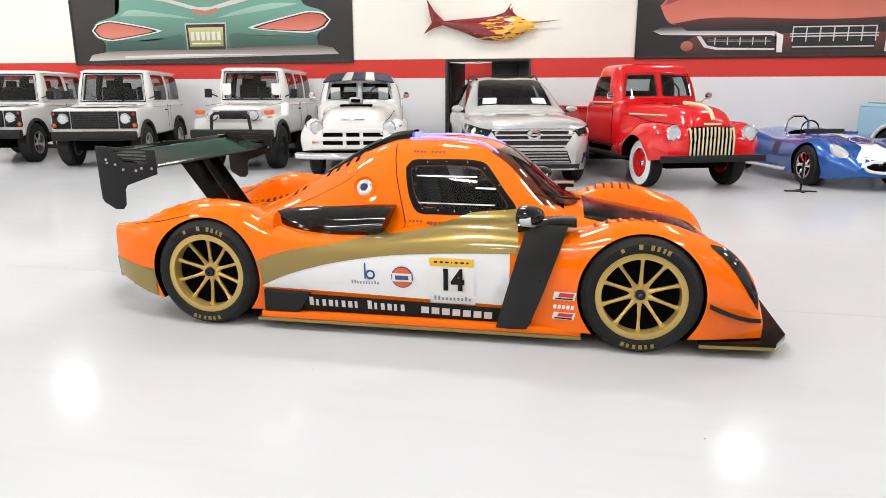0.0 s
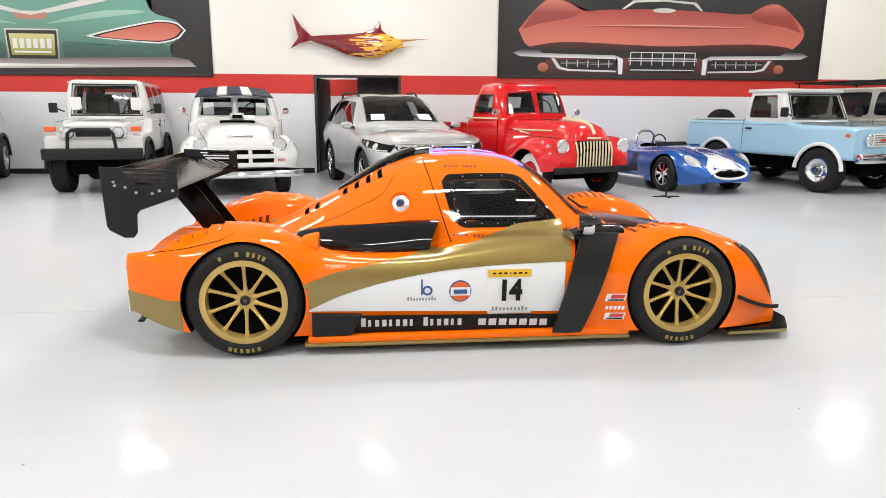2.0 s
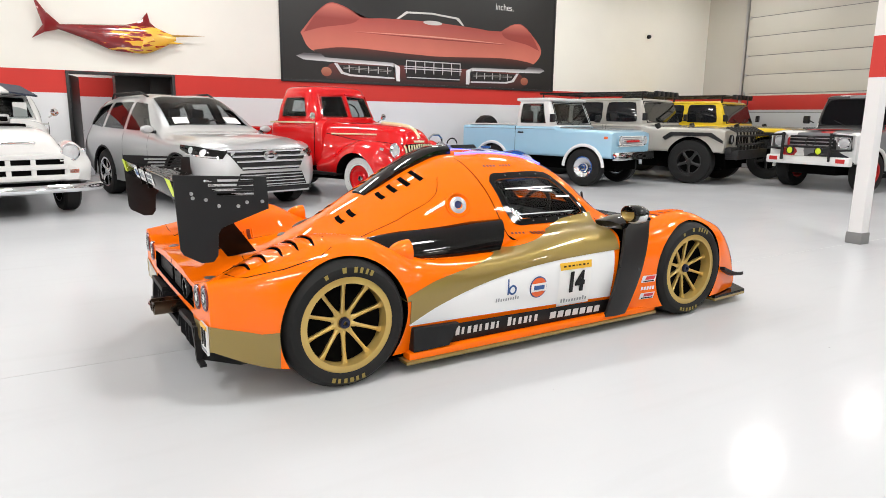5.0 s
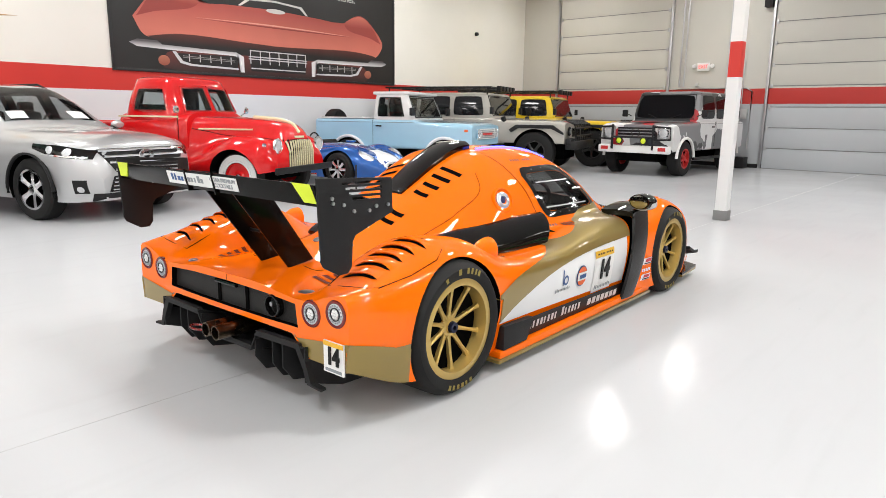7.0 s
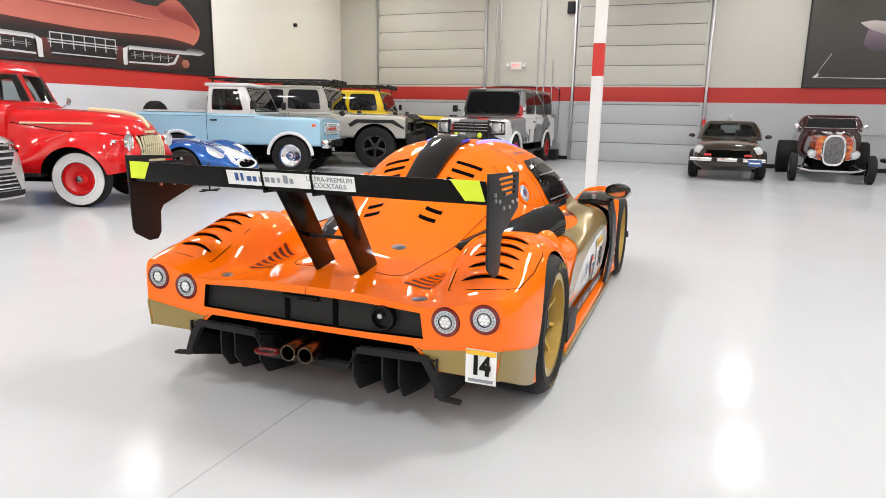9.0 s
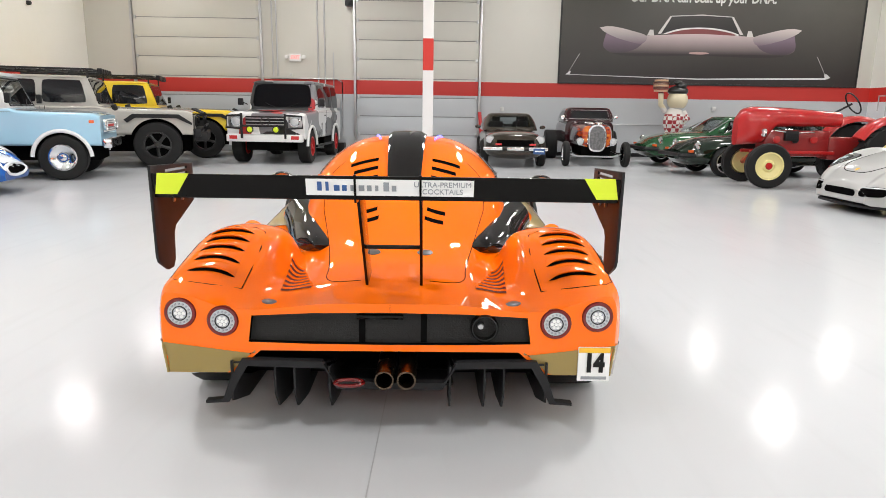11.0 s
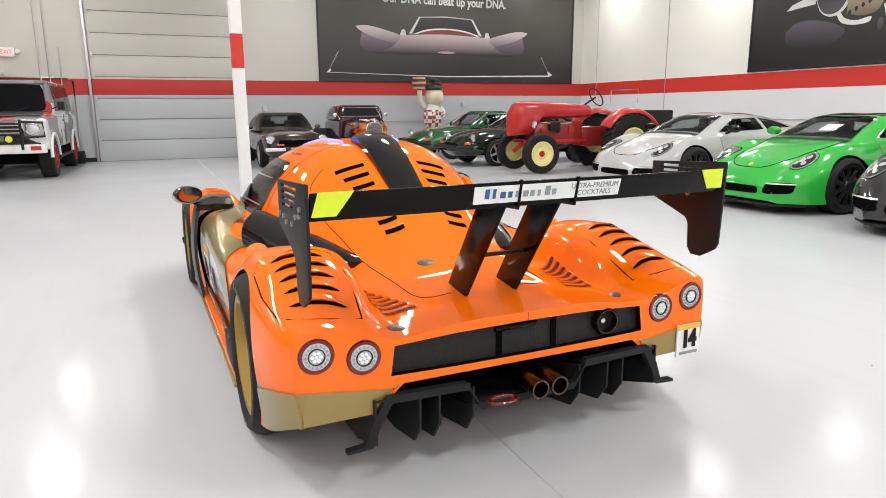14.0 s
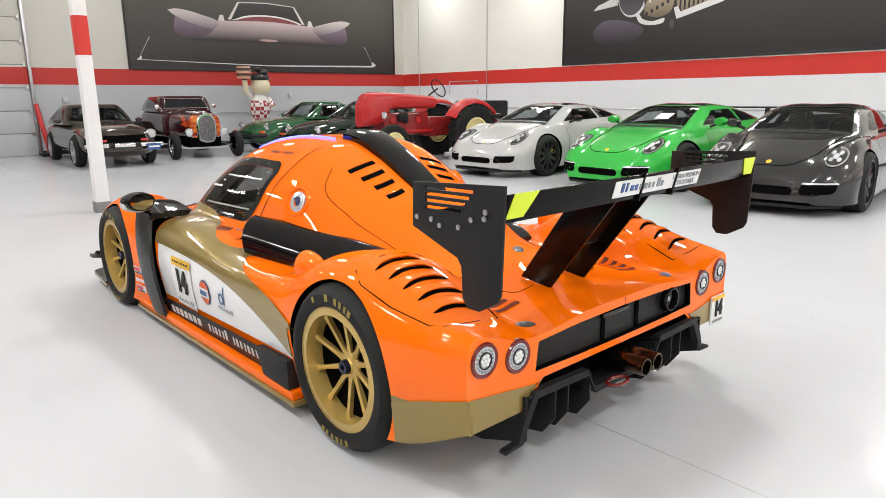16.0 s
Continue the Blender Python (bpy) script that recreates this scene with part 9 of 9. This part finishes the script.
for piece in p2.children:
    if piece.name.startswith("printed"):
        piece.matrix_basis = pose(0, 0, -0.12)
letters("inches.", 0.22, ink_white, "poster_lettering", p2, pose(5.82, -0.03, 2.02, 90), "white poster lettering", 0.95)

# white car on black
P3W = 8.85
p3 = poster(pose(EAST - 0.002, -3.52, 2.12, 0, 0, -90), P3W, 3.3, "wide framed black poster of a pale sports car with white lettering", print_ink("charcoal print", (0.022, 0.018, 0.018), (0.075, 0.07, 0.06), 0.2, 2.2))
ink_pearl = print_ink("printed pearl", (0.030, 0.024, 0.025), (0.52, 0.42, 0.42), 0.88, 1.42)
shape(p3, "printed_bonnet", [(1.75, 1.30), (2.4, 1.38), (3.0, 1.42), (4.1, 1.46), (5.2, 1.42), (5.9, 1.38), (6.5, 1.30), (6.9, 1.05), (6.6, 0.87), (4.1, 0.85), (1.6, 0.87), (1.35, 1.05)], ink_pearl, 1)
ink_mauve = print_ink("printed mauve", (0.035, 0.028, 0.032), (0.20, 0.14, 0.19), 0.85, 1.35)
for f in (lambda x: x, lambda x: 8.2 - x):
    shape(p3, "printed_flank", [(f(1.35), 1.46), (f(1.9), 1.40), (f(2.5), 1.34), (f(2.3), 1.05), (f(1.7), 0.90), (f(1.3), 1.05)], ink_mauve, 2)
    shape(p3, "printed_fender", [(f(1.15), 1.60), (f(1.45), 1.64), (f(2.1), 1.52), (f(2.55), 1.36), (f(2.45), 1.18), (f(1.8), 1.28), (f(1.3), 1.48)], print_ink("printed pale fender", (0.20, 0.15, 0.18), (0.60, 0.54, 0.52), 1.18, 1.6), 3)
    shape(p3, "printed_mirror", [(f(2.55), 1.40), (f(2.62), 1.56), (f(2.72), 1.56), (f(2.75), 1.40)], ink_chrome, 4, False)
    shape(p3, "printed_post", [(f(2.85), 1.45), (f(3.18), 1.95), (f(3.24), 1.95), (f(2.95), 1.45)], ink_chrome, 4, False)
    shape(p3, "printed_edge", [(f(0.30), 0.34), (f(0.32), 0.34), (f(0.62), 0.86), (f(0.60), 0.86)], ink_chrome, 3, False)
shape(p3, "printed_windscreen", [(2.95, 1.46), (3.22, 1.92), (4.1, 1.98), (5.0, 1.92), (5.27, 1.46), (4.1, 1.62)], print_ink("printed glass", (0.02, 0.018, 0.018), (0.045, 0.042, 0.04), 1.5, 2.0), 3, False)
shape(p3, "printed_roof_line", [(3.2, 1.93), (4.1, 1.97), (5.0, 1.93), (5.0, 1.95), (4.1, 2.0), (3.2, 1.95)], ink_chrome, 4, False)
shape(p3, "printed_cowl_rim", [(2.98, 1.44), (3.4, 1.58), (4.1, 1.64), (4.8, 1.58), (5.24, 1.44), (4.1, 1.47)], ink_white, 4)
shape(p3, "printed_cowl", [(3.08, 1.44), (3.5, 1.55), (4.1, 1.60), (4.7, 1.55), (5.14, 1.44), (4.1, 1.46)], material("printed maroon", (0.20, 0.05, 0.05), 0.4), 5)
shape(p3, "printed_badge", ellipse(4.10, 0.92, 0.30, 0.035), material("printed badge", (0.45, 0.30, 0.28), 0.4), 3, False)
shape(p3, "printed_edge", [(0.22, 0.26), (0.34, 0.36), (0.38, 0.36), (0.34, 0.27), (4.1, 0.20), (7.88, 0.27), (7.85, 0.38), (7.92, 0.38), (8.05, 0.28), (7.9, 0.22), (4.1, 0.17)], ink_line, 3, False)
letters("Our DNA can beat up your DNA.", 0.36, ink_white, "poster_lettering", p3, pose(4.10, -0.035, 2.44, 90), "white poster lettering", 0.84, 0.002, 0.009)

# chrome lamp on black
P4W = 8.6
p4 = poster(pose(9.95, SOUTH + 0.002, 2.15, 0, 0, 180), P4W, 3.3, "wide framed dark poster of a chrome headlamp and grille", print_ink("dark brown print", (0.018, 0.015, 0.016), (0.042, 0.038, 0.032), 0.2, 1.8))
ink_violet = print_ink("printed violet sheen", (0.022, 0.018, 0.020), (0.11, 0.09, 0.12), 0.45, 1.0)
shape(p4, "printed_fender", [(1.0, 0.85), (1.3, 1.05), (2.0, 1.0), (2.5, 0.75), (2.2, 0.50), (1.5, 0.45), (1.05, 0.60)], ink_violet, 1)
shape(p4, "printed_blade", [(0.98, 1.33), (1.12, 1.45), (1.45, 1.55), (1.72, 1.58), (1.72, 1.40), (1.3, 1.36)], ink_white, 3, False)
shape(p4, "printed_brace", [(1.70, 1.44), (1.72, 1.60), (2.05, 1.75), (2.1, 1.65)], ink_chrome, 3, False)
shape(p4, "printed_lamp_rim", ellipse(2.15, 1.52, 0.40, 0.44), ink_line, 3, False)
shape(p4, "printed_lamp", ellipse(2.12, 1.54, 0.36, 0.41), print_ink("printed lamp glass", (0.09, 0.075, 0.09), (0.02, 0.02, 0.02), 1.2, 1.7), 4, False)
ink_brass = print_ink("printed brass", (0.13, 0.09, 0.05), (0.42, 0.35, 0.24), 0.95, 1.6)
shape(p4, "printed_brass", [(2.50, 1.10), (2.52, 1.75), (3.2, 1.9), (3.22, 1.15), (2.9, 1.02)], ink_brass, 3)
for k in range(9):
    x, z = 2.56 + 0.07 * k, 1.12 + 0.06 * (k * 5 % 9)
    shape(p4, "printed_glint", ellipse(x, z, 0.035, 0.05), ink_white if k % 2 else ink_black, 5, False)
shape(p4, "printed_trim", [(2.26, 1.10), (2.38, 0.93), (2.70, 0.85), (3.02, 0.89), (3.05, 0.98), (2.72, 0.94), (2.45, 1.02), (2.34, 1.14)], ink_white, 4)
shape(p4, "printed_grille", [(3.36, 1.05), (4.60, 1.36), (4.75, 2.6), (3.30, 2.6)], ink_brass, 3, False)
for k in range(11):
    x = 3.42 + 0.11 * k
    shape(p4, "printed_bar", [(x, 1.10 + 0.028 * k), (x + 0.045, 1.11 + 0.028 * k), (x + 0.05, 2.55), (x, 2.55)], ink_black, 4, False)
shape(p4, "printed_bumper", [(3.28, 1.20), (3.36, 0.94), (3.44, 0.95), (4.5, 1.22), (4.62, 1.36), (4.4, 1.34), (3.46, 1.09), (3.38, 1.22)], ink_line, 5, False)
shape(p4, "printed_glint", ellipse(3.25, 0.82, 0.06, 0.12), ink_violet, 3, False)

# painted fish on the north wall
fish_mat = material("flame-painted fish enamel", (0.35, 0.02, 0.02), 0.18, coat=1.0)
q = fish_mat.node_tree
qc = [n for n in q.nodes if n.bl_idname == "ShaderNodeTexCoord"][0]
qm = q.nodes.new("ShaderNodeMapping")
qm.inputs["Scale"].default_value = (1.3, 1.0, 7.0)
qn = q.nodes.new("ShaderNodeTexNoise")
qn.inputs["Scale"].default_value, qn.inputs["Detail"].default_value = 3.4, 1.0
q.links.new(qc.outputs["Object"], qm.inputs[0])
q.links.new(qm.outputs[0], qn.inputs["Vector"])
qs = q.nodes.new("ShaderNodeSeparateXYZ")
q.links.new(qc.outputs["Object"], qs.inputs[0])
qa = q.nodes.new("ShaderNodeMath")
qa.operation, qa.inputs[1].default_value = "MULTIPLY_ADD", 0.30
q.links.new(qs.outputs[0], qa.inputs[0])
q.links.new(qn.outputs["Fac"], qa.inputs[2])
qr = q.nodes.new("ShaderNodeValToRGB")
for k, (pos, col3) in enumerate(((0.90, (0.20, 0.010, 0.012)), (1.02, (0.46, 0.025, 0.018)), (1.14, (0.72, 0.17, 0.02)), (1.26, (0.80, 0.46, 0.05)))):
    e = qr.color_ramp.elements[k] if k < 2 else qr.color_ramp.elements.new(pos)
    e.position, e.color = pos, (*col3, 1)
q.links.new(qa.outputs[0], qr.inputs[0])
q.links.new(qr.outputs[0], [n for n in q.nodes if n.bl_idname == "ShaderNodeMix"][0].inputs[6])
fish = thing("fish_sculpture", pose(-1.12, NORTH - 0.12, 2.86), "mounted marlin sculpture painted in red and yellow flames", "wall sculpture")
rows = []
for x in np.linspace(0.35, 2.35, 24):
    hi = spline([(0.35, 0.05), (0.9, 0.09), (1.6, 0.12), (1.95, 0.12), (2.2, 0.03), (2.35, -0.02)], x)
    lo = spline([(0.35, -0.03), (0.8, -0.18), (1.3, -0.36), (1.75, -0.38), (2.1, -0.25), (2.35, -0.10)], x)
    hw = spline([(0.35, 0.03), (1.2, 0.11), (1.8, 0.11), (2.35, 0.02)], x)
    rows.append([(x, hw * math.cos(a), (hi + lo) / 2 + (hi - lo) / 2 * math.sin(a)) for a in np.linspace(0, 2 * math.pi, 20, endpoint=False)])
part("body", skin(rows, close=True), fish_mat, fish)
fin_red = paint("dark red fin", (0.20, 0.01, 0.012), 0.2)
part("tail_fin", prism([(0.42, 0.04), (0.20, 0.25), (0.02, 0.52), (0.08, 0.25), (0.14, 0.02), (-0.05, -0.22), (0.16, -0.10), (0.42, -0.03)], "y", -0.015, 0.015, 0.004), fin_red, fish)
part("back_fin", prism([(0.85, 0.07), (1.5, 0.13), (1.72, 0.20), (1.86, 0.38), (1.90, 0.20), (2.0, 0.11)], "y", -0.012, 0.012, 0.004), fin_red, fish)
part("bill", lathe([(0.028, 0.0), (0.014, 0.3), (0.002, 0.62)], 10, m=pose(2.28, 0, -0.02, 0, 0, -90) @ pose(0, 0, 0, 4)), material("amber bill", (0.45, 0.25, 0.06), 0.3), fish)
part("jaw", lathe([(0.03, 0.0), (0.002, 0.26)], 10, m=pose(2.22, 0, -0.15, 0, 0, -90)), paint("yellow jaw", (0.75, 0.45, 0.05), 0.25), fish)
part("side_fin", prism([(1.75, -0.12), (1.95, -0.10), (1.70, -0.30)], "y", -0.14, -0.10, 0.004), fish_mat, fish)

# sectional doors in the east wall
DOOR_TOP = 4.9
for y0, y1 in ((5.25, 8.9), (-1.17, 2.42)):
    d = thing("roller_door", pose(EAST, 0, 0), "sectional overhead door painted to match the banded wall", "overhead door", "overhead doors")
    n = 9
    hgt = DOOR_TOP / n
    for k in range(n):
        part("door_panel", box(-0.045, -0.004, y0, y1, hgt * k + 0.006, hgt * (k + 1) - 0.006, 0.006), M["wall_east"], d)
        part("panel_lip", box(-0.052, -0.046, y0 + 0.02, y1 - 0.02, hgt * k - 0.004, hgt * k + 0.014, 0.002), M["joint_grey"], d, "dark joint between door panels")
    for y in (y0 - 0.05, y1 + 0.05):
        part("door_track", box(-0.10, -0.03, y - 0.035, y + 0.035, 0.0, DOOR_TOP + 0.3, 0.006), M["steel"], d, "steel door track")
    for y in (y0 + 0.05, y1 - 0.05):
        for k in range(1, n):
            part("roller_hinge", box(-0.075, -0.046, y - 0.03, y + 0.03, hgt * k - 0.05, hgt * k + 0.05, 0.004), M["steel"], d)

# exit sign with two lamps
ex = thing("exit_sign", pose(EAST - 0.01, 4.22, 2.74, 0, 0, -90), "red and white exit sign with two emergency lamps", "exit sign")
part("case", box(-0.17, 0.17, -0.06, 0, -0.11, 0.11, 0.01), M["white"], ex)
letters("EXIT", 0.15, material("lit red letters", (0.9, 0.06, 0.04), 0.4, emit=1.2), "lettering", ex, pose(0, -0.062, 0.0, 90), "red lit letters", 0.85)
for s in (-1, 1):
    part("lamp_head", lathe([(0.0, -0.05), (0.05, -0.04), (0.06, 0.02), (0.0, 0.03)], 16, m=pose(s * 0.25, -0.05, 0.02)), M["white"], ex)
    part("lamp_arm", rod([(s * 0.16, -0.03, 0.0), (s * 0.25, -0.03, 0.01)], 0.012), M["white"], ex)


def conduit(pts, r, label="painted steel conduit on the wall"):
    c = thing("conduit", pose(0, 0, 0), label, "conduit", "conduits")
    part("pipe", rod(pts, r), M["steel"], c)


X = EAST - 0.04
for y in (4.75, 4.88, 3.55, 3.35):
    conduit([(X, y, 0.9 if y < 4 else 2.2), (X, y, CEIL)], 0.022)
conduit([(X, 4.95, 2.14), (X, 3.0, 2.14), (X, 2.85, 2.05), (X, 2.85, 0.5)], 0.018)
conduit([(X, 3.1, 0.6), (X, 3.1, 2.9)], 0.016)
for y, z, w, h in ((3.0, 1.45, 0.16, 0.26), (3.2, 0.75, 0.12, 0.18), (4.35, 2.25, 0.08, 0.08), (-1.9, 1.35, 0.10, 0.12), (-8.2, 1.45, 0.10, 0.10)):
    b = thing("electrical_box", pose(X, y, z), "grey electrical box on the wall", "electrical box", "electrical boxes")
    part("case", box(-0.05, 0.035, -w / 2, w / 2, -h / 2, h / 2, 0.008), material("box grey", (0.55, 0.55, 0.54), 0.5), b)
conduit([(X, -4.0, 0.95), (X, -12.6, 0.95)], 0.012)
conduit([(EAST - 0.3, SOUTH + 0.04, 1.0), (-8.0, SOUTH + 0.04, 1.0)], 0.016)
for x in (16.2, 12.9):
    conduit([(x, SOUTH + 0.012, 0.1), (x, SOUTH + 0.012, CEIL)], 0.012, "thin painted joint strip on the wall")
sp = thing("wall_speaker", pose(EAST - 0.06, 2.62, 4.35), "small dark box high on the wall", "speaker")
part("case", box(-0.12, 0.06, -0.10, 0.10, -0.16, 0.16, 0.01), M["black"], sp)
kn = thing("wall_camera", pose(14.4, NORTH - 0.03, 3.78), "small dark camera on the wall", "camera")
part("case", lathe([(0.0, -0.06), (0.05, -0.05), (0.06, 0.03), (0.0, 0.03)], 16), M["black"], kn)
rb = thing("red_post", pose(EAST - 0.45, -1.35, 0), "leaning red post beside the overhead door", "post")
part("post", rod([(0, 0.0, 0.02), (0.30, 0.12, 1.25)], 0.055), M["red_paint"], rb)
part("foot", box(-0.2, 0.2, -0.2, 0.2, 0, 0.08, 0.01), M["black"], rb)
bk = thing("equipment_bin", pose(EAST - 0.35, 2.95, 0), "small black box on the floor by the wall", "box")
part("case", box(-0.2, 0.2, -0.2, 0.2, 0.0, 0.30, 0.02), M["black"], bk)

# promotional statue: one plain mesh
st_mat = material("plain painted fibreglass", (0.62, 0.50, 0.40), 0.35, coat=0.4)
fig = bmesh.new()


def blob(x, y, z, rx, ry, rz, bm, tilt=0.0):
    own = bmesh.new()
    bmesh.ops.create_uvsphere(own, u_segments=20, v_segments=12, radius=1.0)
    own.transform(pose(x, y, z, 0, tilt, 0) @ Matrix.Diagonal((rx, ry, rz, 1)))
    merge(bm, own)


blob(0, 0, 1.08, 0.24, 0.30, 0.42, fig)
blob(0, -0.06, 1.67, 0.25, 0.29, 0.29, fig)
blob(0.03, -0.06, 1.92, 0.26, 0.29, 0.15, fig)
blob(-0.06, -0.12, 2.06, 0.16, 0.15, 0.11, fig)
blob(-0.04, -0.02, 2.15, 0.10, 0.12, 0.07, fig)
for s in (-1, 1):
    blob(0, s * 0.14, 0.45, 0.13, 0.13, 0.45, fig)
    blob(-0.08, s * 0.14, 0.06, 0.22, 0.11, 0.08, fig)
rod([(0, 0.26, 1.35), (-0.05, 0.42, 1.55), (-0.05, 0.44, 1.88)], 0.075, 10, fig)
rod([(0, -0.26, 1.35), (-0.10, -0.36, 1.15), (-0.22, -0.20, 1.08)], 0.075, 10, fig)
for z, r in ((1.92, 0.19), (1.99, 0.22), (2.06, 0.21), (2.13, 0.22), (2.20, 0.19)):
    lathe([(0.0, -0.034), (r, -0.026), (r, 0.026), (0.0, 0.034)], 20, fig, pose(-0.05, 0.45, z, 90))
st = part("statue", fig, st_mat)
st.matrix_basis = pose(16.15, -6.75, 0)
tagged(st, "painted fibreglass figure in checked dungarees holding a stacked burger", "statue")
stt = st_mat.node_tree
sc2 = [n for n in stt.nodes if n.bl_idname == "ShaderNodeTexCoord"][0]
chk = stt.nodes.new("ShaderNodeTexChecker")
chk.inputs["Scale"].default_value = 9.0
chk.inputs["Color1"].default_value, chk.inputs["Color2"].default_value = (0.75, 0.74, 0.70, 1), (0.33, 0.02, 0.03, 1)
stt.links.new(sc2.outputs["Object"], chk.inputs["Vector"])
ss = stt.nodes.new("ShaderNodeSeparateXYZ")
stt.links.new(sc2.outputs["Object"], ss.inputs[0])
sd = stt.nodes.new("ShaderNodeMath")
sd.operation, sd.inputs[1].default_value = "DIVIDE", 2.2
stt.links.new(ss.outputs[2], sd.inputs[0])
sr = stt.nodes.new("ShaderNodeValToRGB")
sr.color_ramp.interpolation = "CONSTANT"
for k, (pos, col3) in enumerate(((0.0, (0, 0, 0)), (1.28 / 2.2, (0.72, 0.70, 0.66)), (1.46 / 2.2, (0.74, 0.66, 0.46)), (1.84 / 2.2, (0.02, 0.02, 0.02)))):
    e = sr.color_ramp.elements[k] if k < 2 else sr.color_ramp.elements.new(pos)
    e.position, e.color = pos, (*col3, 1)
stt.links.new(sd.outputs[0], sr.inputs[0])
sl = stt.nodes.new("ShaderNodeMath")
sl.operation, sl.inputs[1].default_value = "LESS_THAN", 1.28
stt.links.new(ss.outputs[2], sl.inputs[0])
sm = stt.nodes.new("ShaderNodeMix")
sm.data_type = "RGBA"
stt.links.new(sl.outputs[0], sm.inputs[0])
bun = stt.nodes.new("ShaderNodeTexWave")
bun.bands_direction, bun.inputs["Scale"].default_value = "Z", 2.2
stt.links.new(sc2.outputs["Object"], bun.inputs["Vector"])
bcol = stt.nodes.new("ShaderNodeValToRGB")
bcol.color_ramp.elements[0].position, bcol.color_ramp.elements[0].color = 0.35, (0.10, 0.04, 0.03, 1)
bcol.color_ramp.elements[1].position, bcol.color_ramp.elements[1].color = 0.5, (0.62, 0.40, 0.26, 1)
stt.links.new(bun.outputs[0], bcol.inputs[0])
arm = stt.nodes.new("ShaderNodeMath")
arm.operation, arm.inputs[1].default_value = "GREATER_THAN", 0.235
stt.links.new(ss.outputs[1], arm.inputs[0])
high = stt.nodes.new("ShaderNodeMath")
high.operation, high.inputs[1].default_value = "GREATER_THAN", 1.88
stt.links.new(ss.outputs[2], high.inputs[0])
held = stt.nodes.new("ShaderNodeMath")
held.operation = "MULTIPLY"
stt.links.new(arm.outputs[0], held.inputs[0])
stt.links.new(high.outputs[0], held.inputs[1])
bm2 = stt.nodes.new("ShaderNodeMix")
bm2.data_type = "RGBA"
stt.links.new(held.outputs[0], bm2.inputs[0])
stt.links.new(sr.outputs[0], bm2.inputs[6])
stt.links.new(bcol.outputs[0], bm2.inputs[7])
stt.links.new(bm2.outputs[2], sm.inputs[6])
stt.links.new(chk.outputs[0], sm.inputs[7])
stt.links.new(sm.outputs[2], [n for n in stt.nodes if n.bl_idname == "ShaderNodeMix" and n.blend_type == "MULTIPLY"][0].inputs[6])
